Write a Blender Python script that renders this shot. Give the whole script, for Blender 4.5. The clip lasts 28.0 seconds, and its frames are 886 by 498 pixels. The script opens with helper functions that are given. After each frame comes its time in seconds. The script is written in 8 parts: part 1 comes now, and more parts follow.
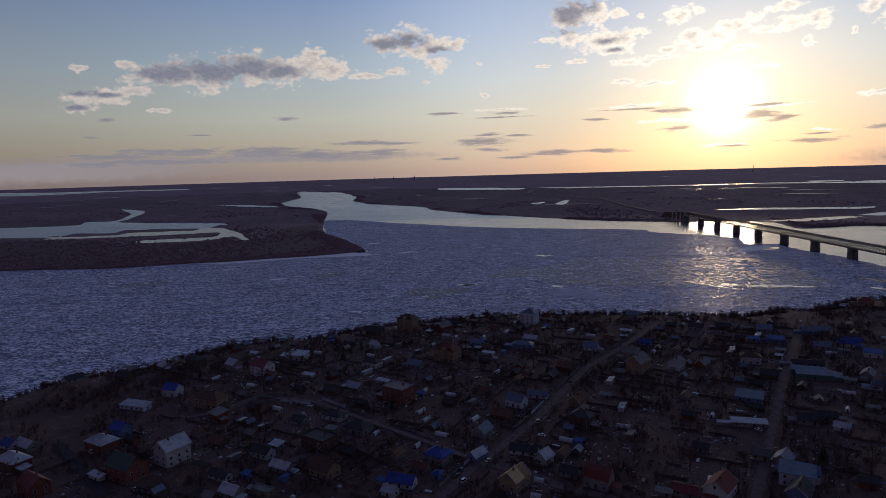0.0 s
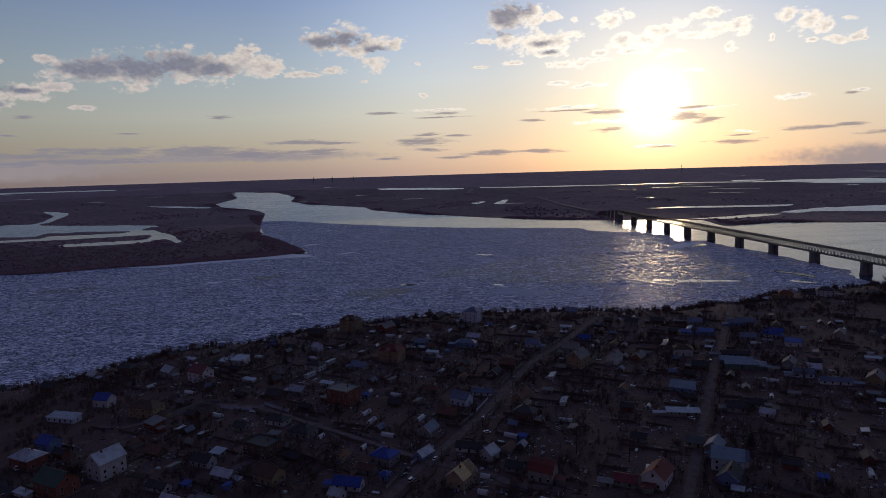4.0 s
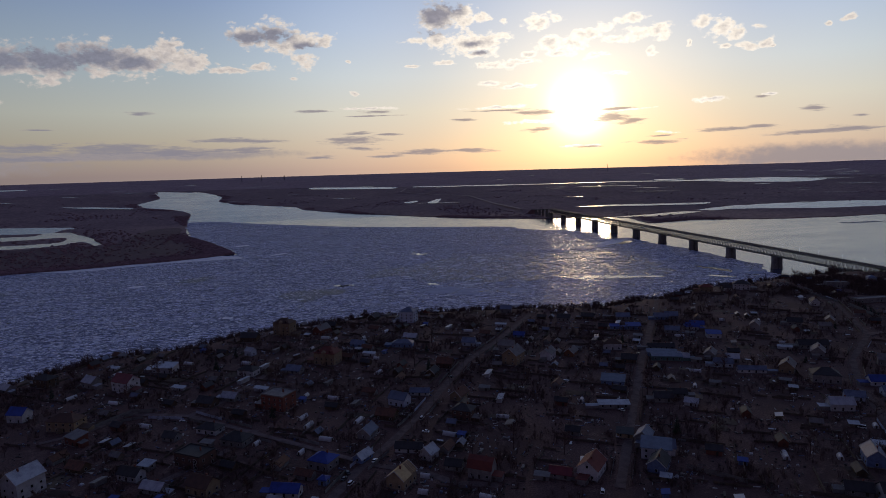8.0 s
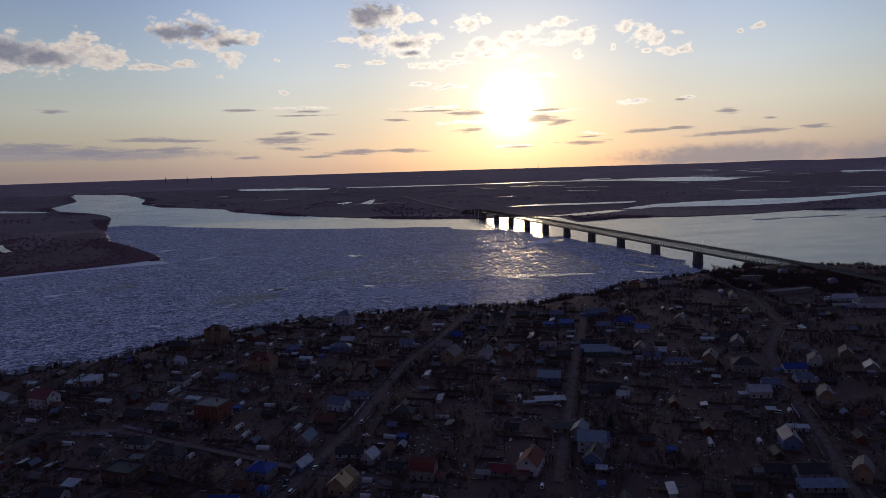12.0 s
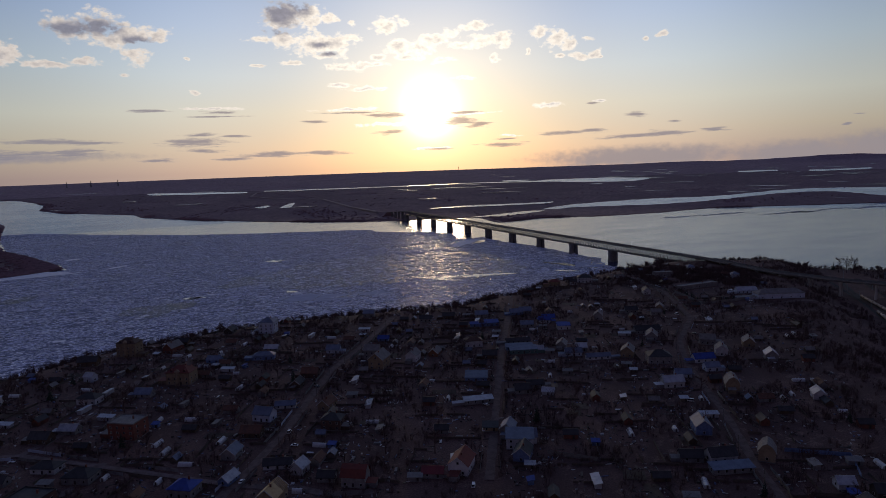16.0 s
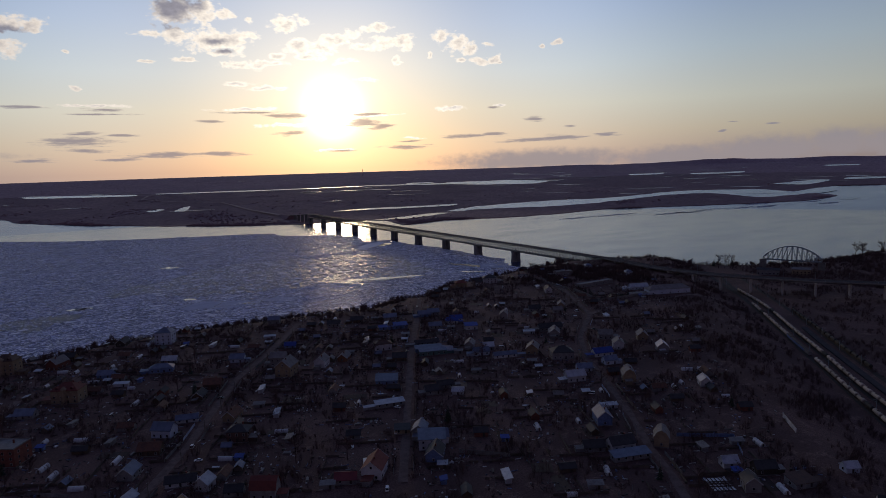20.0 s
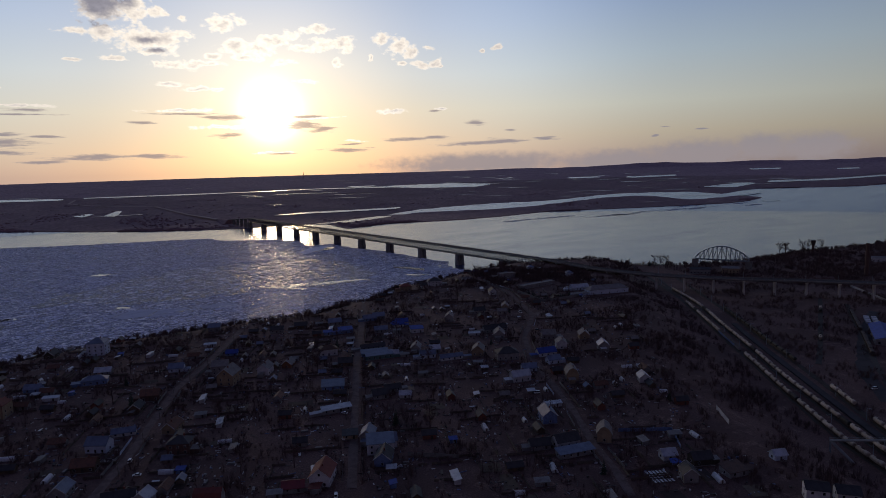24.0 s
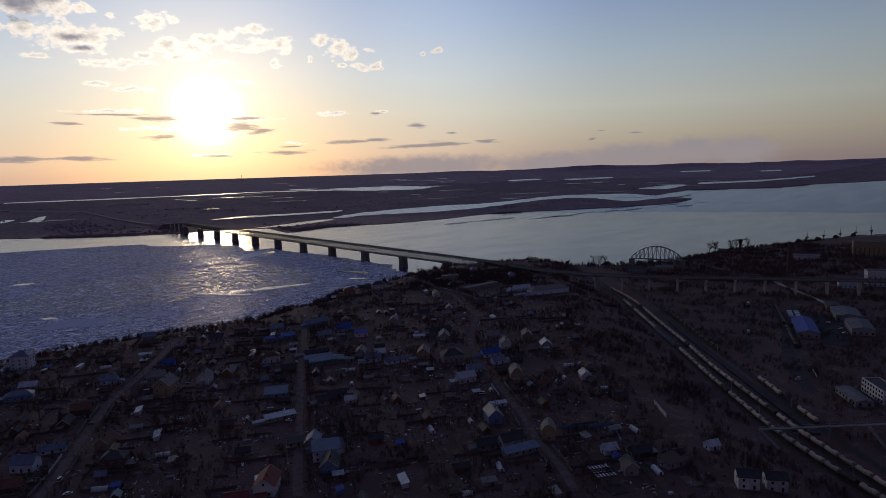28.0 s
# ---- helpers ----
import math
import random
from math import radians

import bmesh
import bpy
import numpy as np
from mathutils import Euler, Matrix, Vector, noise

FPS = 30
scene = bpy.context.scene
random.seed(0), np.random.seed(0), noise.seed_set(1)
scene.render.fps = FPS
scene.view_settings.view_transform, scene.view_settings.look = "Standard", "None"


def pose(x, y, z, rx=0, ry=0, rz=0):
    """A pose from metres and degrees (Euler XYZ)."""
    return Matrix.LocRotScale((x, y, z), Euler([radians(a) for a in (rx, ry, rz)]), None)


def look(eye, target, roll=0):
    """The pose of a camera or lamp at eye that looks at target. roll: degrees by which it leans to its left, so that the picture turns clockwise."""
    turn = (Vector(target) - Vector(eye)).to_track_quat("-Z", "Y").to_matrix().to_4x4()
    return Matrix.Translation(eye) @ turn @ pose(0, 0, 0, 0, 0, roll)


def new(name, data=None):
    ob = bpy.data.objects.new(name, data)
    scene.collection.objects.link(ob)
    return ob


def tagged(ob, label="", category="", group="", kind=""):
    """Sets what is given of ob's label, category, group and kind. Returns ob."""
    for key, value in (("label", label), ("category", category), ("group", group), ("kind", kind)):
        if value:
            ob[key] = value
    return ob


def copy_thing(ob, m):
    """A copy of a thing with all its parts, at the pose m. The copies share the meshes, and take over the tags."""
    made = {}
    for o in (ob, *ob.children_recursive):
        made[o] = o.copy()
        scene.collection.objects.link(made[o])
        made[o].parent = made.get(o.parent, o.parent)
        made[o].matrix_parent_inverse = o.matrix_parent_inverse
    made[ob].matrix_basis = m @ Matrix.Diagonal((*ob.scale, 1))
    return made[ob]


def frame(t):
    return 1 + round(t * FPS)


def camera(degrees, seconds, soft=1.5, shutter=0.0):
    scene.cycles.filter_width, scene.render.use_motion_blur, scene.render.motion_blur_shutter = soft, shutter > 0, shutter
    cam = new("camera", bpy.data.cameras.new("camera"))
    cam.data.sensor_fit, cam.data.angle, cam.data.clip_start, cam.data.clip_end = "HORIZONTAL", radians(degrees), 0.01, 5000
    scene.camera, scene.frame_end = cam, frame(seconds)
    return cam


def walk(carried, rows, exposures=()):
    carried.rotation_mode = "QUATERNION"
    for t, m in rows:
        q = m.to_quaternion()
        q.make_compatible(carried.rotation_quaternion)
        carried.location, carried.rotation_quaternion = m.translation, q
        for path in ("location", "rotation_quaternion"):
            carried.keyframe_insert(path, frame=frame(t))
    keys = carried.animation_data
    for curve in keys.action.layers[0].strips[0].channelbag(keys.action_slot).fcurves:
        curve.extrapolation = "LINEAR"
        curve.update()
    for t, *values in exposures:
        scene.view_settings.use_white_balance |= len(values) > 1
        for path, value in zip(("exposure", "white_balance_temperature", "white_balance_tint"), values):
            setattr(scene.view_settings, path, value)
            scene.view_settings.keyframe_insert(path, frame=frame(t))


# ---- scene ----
cam = camera(70.43, 28.0, soft=0.8)
PATH = [
    (0.0, pose(7.68, 1.45, 184.49, 83.038, 0, 0.347) @ pose(0, 0, 0, 0, 0, -1.639)),
    (0.5, pose(7.40, 1.30, 184.45, 83.059, 0, -0.749) @ pose(0, 0, 0, 0, 0, -1.593)),
    (1.0, pose(7.13, 1.15, 184.44, 82.997, 0, -2.086) @ pose(0, 0, 0, 0, 0, -1.678)),
    (1.5, pose(6.87, 1.02, 184.44, 82.974, 0, -2.824) @ pose(0, 0, 0, 0, 0, -1.616)),
    (2.0, pose(6.61, 0.89, 184.47, 82.944, 0, -2.858) @ pose(0, 0, 0, 0, 0, -1.700)),
    (2.5, pose(6.37, 0.78, 184.51, 82.951, 0, -3.042) @ pose(0, 0, 0, 0, 0, -1.703)),
    (3.0, pose(6.13, 0.68, 184.58, 82.921, 0, -3.842) @ pose(0, 0, 0, 0, 0, -1.668)),
    (3.5, pose(5.89, 0.58, 184.65, 82.893, 0, -4.457) @ pose(0, 0, 0, 0, 0, -1.665)),
    (5.5, pose(4.96, 0.29, 185.08, 82.815, 0, -7.208) @ pose(0, 0, 0, 0, 0, -1.598)),
    (6.0, pose(4.73, 0.23, 185.21, 82.767, 0, -7.648) @ pose(0, 0, 0, 0, 0, -1.549)),
    (6.5, pose(4.49, 0.18, 185.35, 82.715, 0, -8.342) @ pose(0, 0, 0, 0, 0, -1.579)),
    (7.0, pose(4.26, 0.14, 185.50, 82.686, 0, -9.605) @ pose(0, 0, 0, 0, 0, -1.589)),
    (7.5, pose(4.01, 0.10, 185.65, 82.637, 0, -10.411) @ pose(0, 0, 0, 0, 0, -1.610)),
    (8.0, pose(3.77, 0.06, 185.80, 82.621, 0, -11.224) @ pose(0, 0, 0, 0, 0, -1.605)),
    (8.5, pose(3.51, 0.03, 185.96, 82.600, 0, -11.652) @ pose(0, 0, 0, 0, 0, -1.594)),
    (9.0, pose(3.26, 0.01, 186.12, 82.612, 0, -12.097) @ pose(0, 0, 0, 0, 0, -1.663)),
    (9.5, pose(2.99, -0.01, 186.28, 82.607, 0, -12.461) @ pose(0, 0, 0, 0, 0, -1.634)),
    (10.0, pose(2.73, -0.03, 186.44, 82.577, 0, -13.602) @ pose(0, 0, 0, 0, 0, -1.624)),
    (10.5, pose(2.45, -0.04, 186.60, 82.543, 0, -14.554) @ pose(0, 0, 0, 0, 0, -1.627)),
    (11.0, pose(2.17, -0.05, 186.76, 82.504, 0, -15.765) @ pose(0, 0, 0, 0, 0, -1.659)),
    (11.5, pose(1.88, -0.06, 186.92, 82.489, 0, -16.679) @ pose(0, 0, 0, 0, 0, -1.674)),
    (13.5, pose(0.66, -0.06, 187.52, 82.445, 0, -19.400) @ pose(0, 0, 0, 0, 0, -1.928)),
    (14.0, pose(0.34, -0.06, 187.66, 82.443, 0, -20.739) @ pose(0, 0, 0, 0, 0, -1.949)),
    (14.5, pose(0.02, -0.05, 187.80, 82.438, 0, -21.613) @ pose(0, 0, 0, 0, 0, -1.988)),
    (15.0, pose(-0.31, -0.05, 187.93, 82.446, 0, -22.621) @ pose(0, 0, 0, 0, 0, -1.968)),
    (15.5, pose(-0.64, -0.04, 188.05, 82.432, 0, -23.500) @ pose(0, 0, 0, 0, 0, -1.939)),
    (16.0, pose(-0.98, -0.03, 188.17, 82.431, 0, -24.396) @ pose(0, 0, 0, 0, 0, -1.967)),
    (16.5, pose(-1.32, -0.02, 188.28, 82.440, 0, -25.281) @ pose(0, 0, 0, 0, 0, -1.899)),
    (17.0, pose(-1.66, -0.01, 188.39, 82.437, 0, -26.217) @ pose(0, 0, 0, 0, 0, -1.862)),
    (17.5, pose(-2.01, -0.00, 188.49, 82.397, 0, -27.519) @ pose(0, 0, 0, 0, 0, -1.816)),
    (18.0, pose(-2.35, 0.01, 188.58, 82.385, 0, -28.859) @ pose(0, 0, 0, 0, 0, -1.775)),
    (18.5, pose(-2.69, 0.02, 188.67, 82.413, 0, -29.794) @ pose(0, 0, 0, 0, 0, -1.734)),
    (19.0, pose(-3.03, 0.03, 188.75, 82.398, 0, -30.888) @ pose(0, 0, 0, 0, 0, -1.718)),
    (19.5, pose(-3.37, 0.05, 188.82, 82.363, 0, -31.858) @ pose(0, 0, 0, 0, 0, -1.677)),
    (20.0, pose(-3.70, 0.06, 188.89, 82.366, 0, -33.114) @ pose(0, 0, 0, 0, 0, -1.695)),
    (20.5, pose(-4.02, 0.07, 188.95, 82.388, 0, -33.843) @ pose(0, 0, 0, 0, 0, -1.714)),
    (21.0, pose(-4.34, 0.09, 189.01, 82.416, 0, -34.386) @ pose(0, 0, 0, 0, 0, -1.696)),
    (21.5, pose(-4.65, 0.10, 189.06, 82.434, 0, -34.806) @ pose(0, 0, 0, 0, 0, -1.667)),
    (23.5, pose(-5.77, 0.16, 189.22, 82.511, 0, -37.032) @ pose(0, 0, 0, 0, 0, -1.607)),
    (24.0, pose(-6.01, 0.18, 189.25, 82.505, 0, -38.364) @ pose(0, 0, 0, 0, 0, -1.612)),
    (24.5, pose(-6.22, 0.20, 189.28, 82.494, 0, -39.060) @ pose(0, 0, 0, 0, 0, -1.602)),
    (25.0, pose(-6.42, 0.22, 189.30, 82.542, 0, -39.589) @ pose(0, 0, 0, 0, 0, -1.576)),
    (25.5, pose(-6.59, 0.24, 189.33, 82.560, 0, -39.758) @ pose(0, 0, 0, 0, 0, -1.592)),
    (26.0, pose(-6.74, 0.26, 189.35, 82.586, 0, -39.969) @ pose(0, 0, 0, 0, 0, -1.578)),
    (26.5, pose(-6.86, 0.28, 189.37, 82.590, 0, -40.119) @ pose(0, 0, 0, 0, 0, -1.566)),
    (27.0, pose(-6.94, 0.30, 189.40, 82.593, 0, -40.705) @ pose(0, 0, 0, 0, 0, -1.518)),
    (27.5, pose(-6.99, 0.32, 189.43, 82.589, 0, -42.494) @ pose(0, 0, 0, 0, 0, -1.531)),
    (28.0, pose(-7.01, 0.35, 189.46, 82.605, 0, -43.613) @ pose(0, 0, 0, 0, 0, -1.639)),
]
walk(cam, PATH, [(0, 0.1, 6200, 15), (28, 0.1, 6200, 15)])

# ---- daylight: low sun over the far bank, sky with broken cloud ----
SUN_AZ, SUN_EL = 23.7, 5.0
SUN_DIR = Vector((math.sin(radians(SUN_AZ)) * math.cos(radians(SUN_EL)), math.cos(radians(SUN_AZ)) * math.cos(radians(SUN_EL)), math.sin(radians(SUN_EL))))
sun = new("sun", bpy.data.lights.new("sun", "SUN"))
sun.data.energy, sun.data.angle, sun.data.color = 0.28, radians(5.0), (1.0, 0.72, 0.42)
sun.matrix_world = look(SUN_DIR * 100, (0, 0, 0))


class Nodes:
    """Short hand for wiring a node tree."""
    def __init__(self, tree):
        self.tree = tree
        tree.nodes.clear()

    def add(self, kind):
        return self.tree.nodes.new(kind)

    def put(self, socket, value):
        if isinstance(value, bpy.types.NodeSocket):
            self.tree.links.new(value, socket)
        else:
            socket.default_value = value

    def math(self, op, a, b=0.0, c=0.0, clamp=False):
        n = self.add("ShaderNodeMath")
        n.operation, n.use_clamp = op, clamp
        for s, v in zip(n.inputs, (a, b, c)):
            self.put(s, v)
        return n.outputs[0]

    def vec(self, op, a, b=(0, 0, 0), c=(0, 0, 0)):
        n = self.add("ShaderNodeVectorMath")
        n.operation = op
        for s, v in zip(n.inputs, (a, b, c)):
            self.put(s, v)
        return n.outputs["Value"] if op in ("LENGTH", "DOT_PRODUCT", "DISTANCE") else n.outputs[0]

    def noise(self, vector, scale, detail=4.0, rough=0.55):
        n = self.add("ShaderNodeTexNoise")
        for k, v in (("Vector", vector), ("Scale", scale), ("Detail", detail), ("Roughness", rough)):
            self.put(n.inputs[k], v)
        return n.outputs["Fac"]

    def mix(self, f, a, b, blend="MIX"):
        n = self.add("ShaderNodeMix")
        n.data_type, n.blend_type = "RGBA", blend
        for s, v in ((n.inputs[0], f), (n.inputs[6], a), (n.inputs[7], b)):
            self.put(s, (*v, 1) if isinstance(v, tuple) and len(v) == 3 else v)
        return n.outputs[2]

    def ramp(self, f, lo, hi, smooth=True):
        n = self.add("ShaderNodeMapRange")
        n.interpolation_type = "SMOOTHSTEP" if smooth else "LINEAR"
        for s, v in zip(n.inputs, (f, lo, hi, 0.0, 1.0)):
            self.put(s, v)
        return n.outputs[0]


world = bpy.data.worlds.new("evening_sky")
scene.world = world
world.use_nodes = True
W = Nodes(world.node_tree)
sky = W.add("ShaderNodeTexSky")
sky.sky_type, sky.sun_disc, sky.sun_elevation, sky.sun_rotation = "NISHITA", False, radians(SUN_EL), radians(SUN_AZ)
sky.altitude, sky.air_density, sky.dust_density, sky.ozone_density = 100, 1.0, 1.2, 1.5
way = W.add("ShaderNodeTexCoord").outputs["Generated"]
W.put(sky.inputs["Vector"], way)
sep = W.add("ShaderNodeSeparateXYZ")
W.put(sep.inputs[0], way)
DEG = 180 / math.pi
azim = W.math("MULTIPLY", W.math("ARCTAN2", sep.outputs[0], sep.outputs[1]), DEG)
elev = W.math("MULTIPLY", W.math("ARCSINE", sep.outputs[2]), DEG)
flat = W.add("ShaderNodeCombineXYZ")
W.put(flat.inputs[0], azim), W.put(flat.inputs[1], elev)
flat = flat.outputs[0]
# wind-torn outlines: the clouds' plane is warped before their lobes are laid out
warp = W.add("ShaderNodeTexNoise")
W.put(warp.inputs["Vector"], W.vec("MULTIPLY", flat, (1.0, 1.6, 1))), W.put(warp.inputs["Scale"], 0.55), W.put(warp.inputs["Detail"], 5.0)
warped = W.vec("MULTIPLY_ADD", W.vec("SUBTRACT", warp.outputs["Color"], (0.5, 0.5, 0.5)), (1.0, 0.62, 0), flat)
streaks = W.add("ShaderNodeTexNoise")
W.put(streaks.inputs["Vector"], W.vec("MULTIPLY", flat, (0.22, 2.4, 1))), W.put(streaks.inputs["Scale"], 0.9), W.put(streaks.inputs["Detail"], 5.0)
drawn = W.vec("MULTIPLY_ADD", W.vec("SUBTRACT", streaks.outputs["Color"], (0.5, 0.5, 0.5)), (1.6, 0.26, 0), flat)
cumulus, cloud_core, stratus, bank = [warped, None], [warped, None], [drawn, None], [warped, None]


def blob(kind, az, el, wide, high):
    """One lobe of a cloud: its middle and half sizes in degrees."""
    p = W.vec("MULTIPLY_ADD", kind[0], (1 / wide, 1 / high, 0), (-az / wide, -el / high, 0))
    d = W.vec("LENGTH", p)
    kind[1] = d if kind[1] is None else W.math("SMOOTH_MIN", kind[1], d, 0.15)


blob(cumulus, -24.2, 8.4, 1.87, 0.76)
blob(cumulus, -22.2, 8.8, 1.94, 1.16)
blob(cumulus, -19.5, 8.9, 2.53, 1.31)
blob(cumulus, -16.5, 9.1, 2.64, 1.34)
blob(cumulus, -13.8, 9.0, 2.27, 1.09)
blob(cumulus, -11.5, 9.5, 1.67, 1.19)
blob(cumulus, -9.8, 9.1, 1.61, 0.83)
blob(cumulus, -11.0, 10.4, 1.12, 0.36)
blob(cumulus, -6.8, 8.6, 2.32, 0.28)
blob(cumulus, -4.3, 8.9, 1.18, 0.33)
blob(cumulus, -29.4, 6.6, 1.26, 0.53)
blob(cumulus, -27.6, 6.7, 1.68, 0.58)
blob(cumulus, -25.5, 7.1, 1.52, 0.42)
blob(cumulus, -29.8, 5.8, 0.98, 0.37)
blob(cumulus, -20.1, 7.3, 0.92, 0.40)
blob(cumulus, -26.2, 9.2, 0.82, 0.29)
blob(cumulus, -29.4, 8.7, 0.49, 0.28)
blob(cumulus, -24.0, 5.6, 1.02, 0.22)
blob(cumulus, -4.7, 11.3, 1.85, 0.83)
blob(cumulus, -2.8, 11.8, 1.67, 0.92)
blob(cumulus, -0.3, 11.0, 1.89, 0.79)
blob(cumulus, -0.5, 9.5, 0.90, 0.80)
blob(cumulus, 1.3, 10.9, 0.70, 0.56)
blob(cumulus, -2.1, 10.5, 1.38, 0.56)
blob(cumulus, 3.3, 9.4, 0.30, 0.14)
blob(cumulus, -1.4, 7.9, 0.35, 0.14)
blob(cumulus, 3.8, 6.7, 0.50, 0.19)
blob(cumulus, 11.4, 12.9, 1.95, 1.22)
blob(cumulus, 13.2, 12.9, 1.36, 0.99)
blob(cumulus, 15.1, 12.8, 0.96, 0.40)
blob(cumulus, 17.2, 12.4, 0.33, 0.27)
blob(cumulus, 9.4, 11.0, 1.29, 0.23)
blob(cumulus, 11.6, 11.0, 1.76, 0.60)
blob(cumulus, 13.7, 10.6, 2.04, 0.88)
blob(cumulus, 15.6, 10.8, 1.53, 0.82)
blob(cumulus, 17.0, 11.2, 0.95, 0.41)
blob(cumulus, 14.8, 9.8, 1.45, 0.37)
blob(cumulus, 11.6, 9.1, 1.08, 0.19)
blob(cumulus, 9.1, 8.9, 0.80, 0.12)
blob(cumulus, 16.5, 8.8, 1.82, 0.37)
blob(cumulus, 18.8, 9.0, 1.59, 0.23)
blob(cumulus, 15.6, 7.3, 1.35, 0.24)
blob(cumulus, 18.0, 6.9, 1.90, 0.19)
blob(cumulus, 20.3, 12.1, 1.28, 0.75)
blob(cumulus, 21.8, 12.3, 0.90, 0.35)
blob(cumulus, 21.1, 10.4, 1.28, 0.76)
blob(cumulus, 22.7, 10.3, 1.61, 0.71)
blob(cumulus, 24.2, 10.9, 2.02, 0.44)
blob(cumulus, 25.6, 11.2, 0.69, 0.52)
blob(cumulus, 19.3, 9.6, 0.74, 0.27)
blob(cumulus, 21.7, 9.5, 1.36, 0.32)
blob(cumulus, 24.8, 9.2, 1.22, 0.27)
blob(cumulus, 27.7, 11.9, 1.25, 0.46)
blob(cumulus, 26.7, 10.4, 1.44, 0.34)
blob(cumulus, 28.4, 10.7, 1.32, 0.51)
blob(cumulus, 30.1, 10.7, 0.88, 0.67)
blob(cumulus, 29.5, 9.2, 0.45, 0.38)
blob(cumulus, 32.5, 9.6, 0.19, 0.25)
blob(cumulus, 26.7, 7.6, 0.85, 0.18)
blob(cumulus, 33.7, 11.1, 1.05, 0.56)
blob(cumulus, 34.8, 10.4, 1.03, 0.72)
blob(cumulus, 36.0, 10.0, 0.93, 0.48)
blob(cumulus, 37.6, 10.3, 0.62, 0.19)
blob(cumulus, 38.0, 9.0, 0.82, 0.35)
blob(cumulus, 36.9, 8.9, 1.00, 0.33)
blob(cumulus, 36.3, 10.1, 0.50, 0.28)
blob(cumulus, 43.6, 10.1, 0.53, 0.23)
blob(cumulus, 42.5, 9.9, 0.24, 0.19)
blob(cumulus, 38.8, 8.8, 0.25, 0.14)
blob(cumulus, 35.2, 9.0, 0.50, 0.19)
blob(cumulus, 16.4, 5.2, 2.41, 0.17)
blob(cumulus, 19.3, 3.8, 1.89, 0.17)
blob(cumulus, 34.2, 5.0, 1.36, 0.21)
blob(cumulus, 27.8, 4.5, 1.90, 0.11)
blob(cumulus, 5.0, 5.4, 2.53, 0.12)
blob(cumulus, 38.5, 5.1, 0.48, 0.12)
blob(cumulus, 23.9, 1.6, 1.71, 0.14)
blob(cumulus, 30.8, 2.5, 1.01, 0.09)
blob(cloud_core, -22.8, 8.7, 2.31, 0.85)
blob(cloud_core, -19.5, 8.9, 2.78, 0.96)
blob(cloud_core, -16.5, 9.3, 2.55, 0.80)
blob(cloud_core, -14.1, 8.9, 1.99, 0.54)
blob(cloud_core, -24.2, 8.5, 1.32, 0.38)
blob(cloud_core, -29.3, 6.9, 1.40, 0.28)
blob(cloud_core, -29.8, 5.8, 0.77, 0.25)
blob(cloud_core, -5.0, 11.2, 1.75, 0.51)
blob(cloud_core, -2.8, 11.4, 1.67, 0.65)
blob(cloud_core, -0.2, 10.6, 1.09, 0.33)
blob(cloud_core, -27.6, 6.8, 0.80, 0.21)
blob(cloud_core, 11.1, 13.2, 1.47, 1.08)
blob(cloud_core, 12.6, 13.7, 1.07, 0.62)
blob(cloud_core, 10.4, 11.6, 1.28, 0.28)
blob(cloud_core, 14.3, 10.7, 0.77, 0.23)
blob(cloud_core, 15.0, 9.9, 0.67, 0.18)
blob(stratus, -0.0, 5.2, 1.31, 0.12)
blob(stratus, -13.7, 5.0, 1.01, 0.14)
blob(stratus, -23.0, 2.3, 4.85, 0.31)
blob(stratus, -15.7, 2.2, 4.06, 0.43)
blob(stratus, -11.0, 1.9, 3.32, 0.34)
blob(stratus, -5.7, 2.0, 2.08, 0.30)
blob(stratus, -27.6, 2.0, 3.51, 0.21)
blob(stratus, -28.8, 1.4, 2.16, 0.25)
blob(stratus, -7.1, 2.8, 2.94, 0.20)
blob(stratus, -4.6, 2.7, 2.09, 0.15)
blob(stratus, -23.8, 1.5, 5.58, 0.27)
blob(stratus, -29.1, 3.5, 0.71, 0.10)
blob(stratus, -21.0, 3.7, 0.75, 0.07)
blob(stratus, -27.7, 4.9, 0.66, 0.13)
blob(stratus, 3.4, 2.6, 2.53, 0.34)
blob(stratus, 4.0, 3.2, 1.43, 0.13)
blob(stratus, 6.7, 3.1, 1.19, 0.09)
blob(stratus, 3.9, 1.9, 1.66, 0.17)
blob(stratus, 6.5, 1.2, 1.59, 0.13)
blob(stratus, 0.4, 1.2, 1.33, 0.17)
blob(stratus, 10.0, 1.5, 2.78, 0.23)
blob(stratus, 14.2, 1.5, 1.97, 0.24)
blob(stratus, 13.3, 4.2, 1.14, 0.12)
blob(stratus, 19.7, 4.6, 1.79, 0.24)
blob(stratus, 19.7, 3.1, 1.14, 0.19)
blob(stratus, 26.2, 3.9, 1.69, 0.39)
blob(stratus, 28.0, 3.5, 1.10, 0.25)
blob(stratus, 5.5, 5.1, 1.31, 0.13)
blob(stratus, 5.5, 4.7, 2.32, 0.06)
blob(stratus, 38.0, 2.6, 1.32, 0.15)
blob(stratus, 35.2, 2.5, 2.03, 0.15)
blob(stratus, 41.6, 2.0, 3.20, 0.20)
blob(stratus, 44.0, 2.1, 1.78, 0.25)
blob(stratus, 48.0, 2.2, 0.96, 0.19)
blob(stratus, 41.7, 3.8, 0.75, 0.22)
blob(stratus, 44.5, 3.1, 0.54, 0.10)
blob(stratus, 37.8, 4.9, 0.50, 0.12)
blob(stratus, 30.4, 2.2, 0.91, 0.07)
blob(stratus, 58.0, 2.8, 0.34, 0.05)
blob(stratus, 60.7, 2.5, 0.45, 0.07)
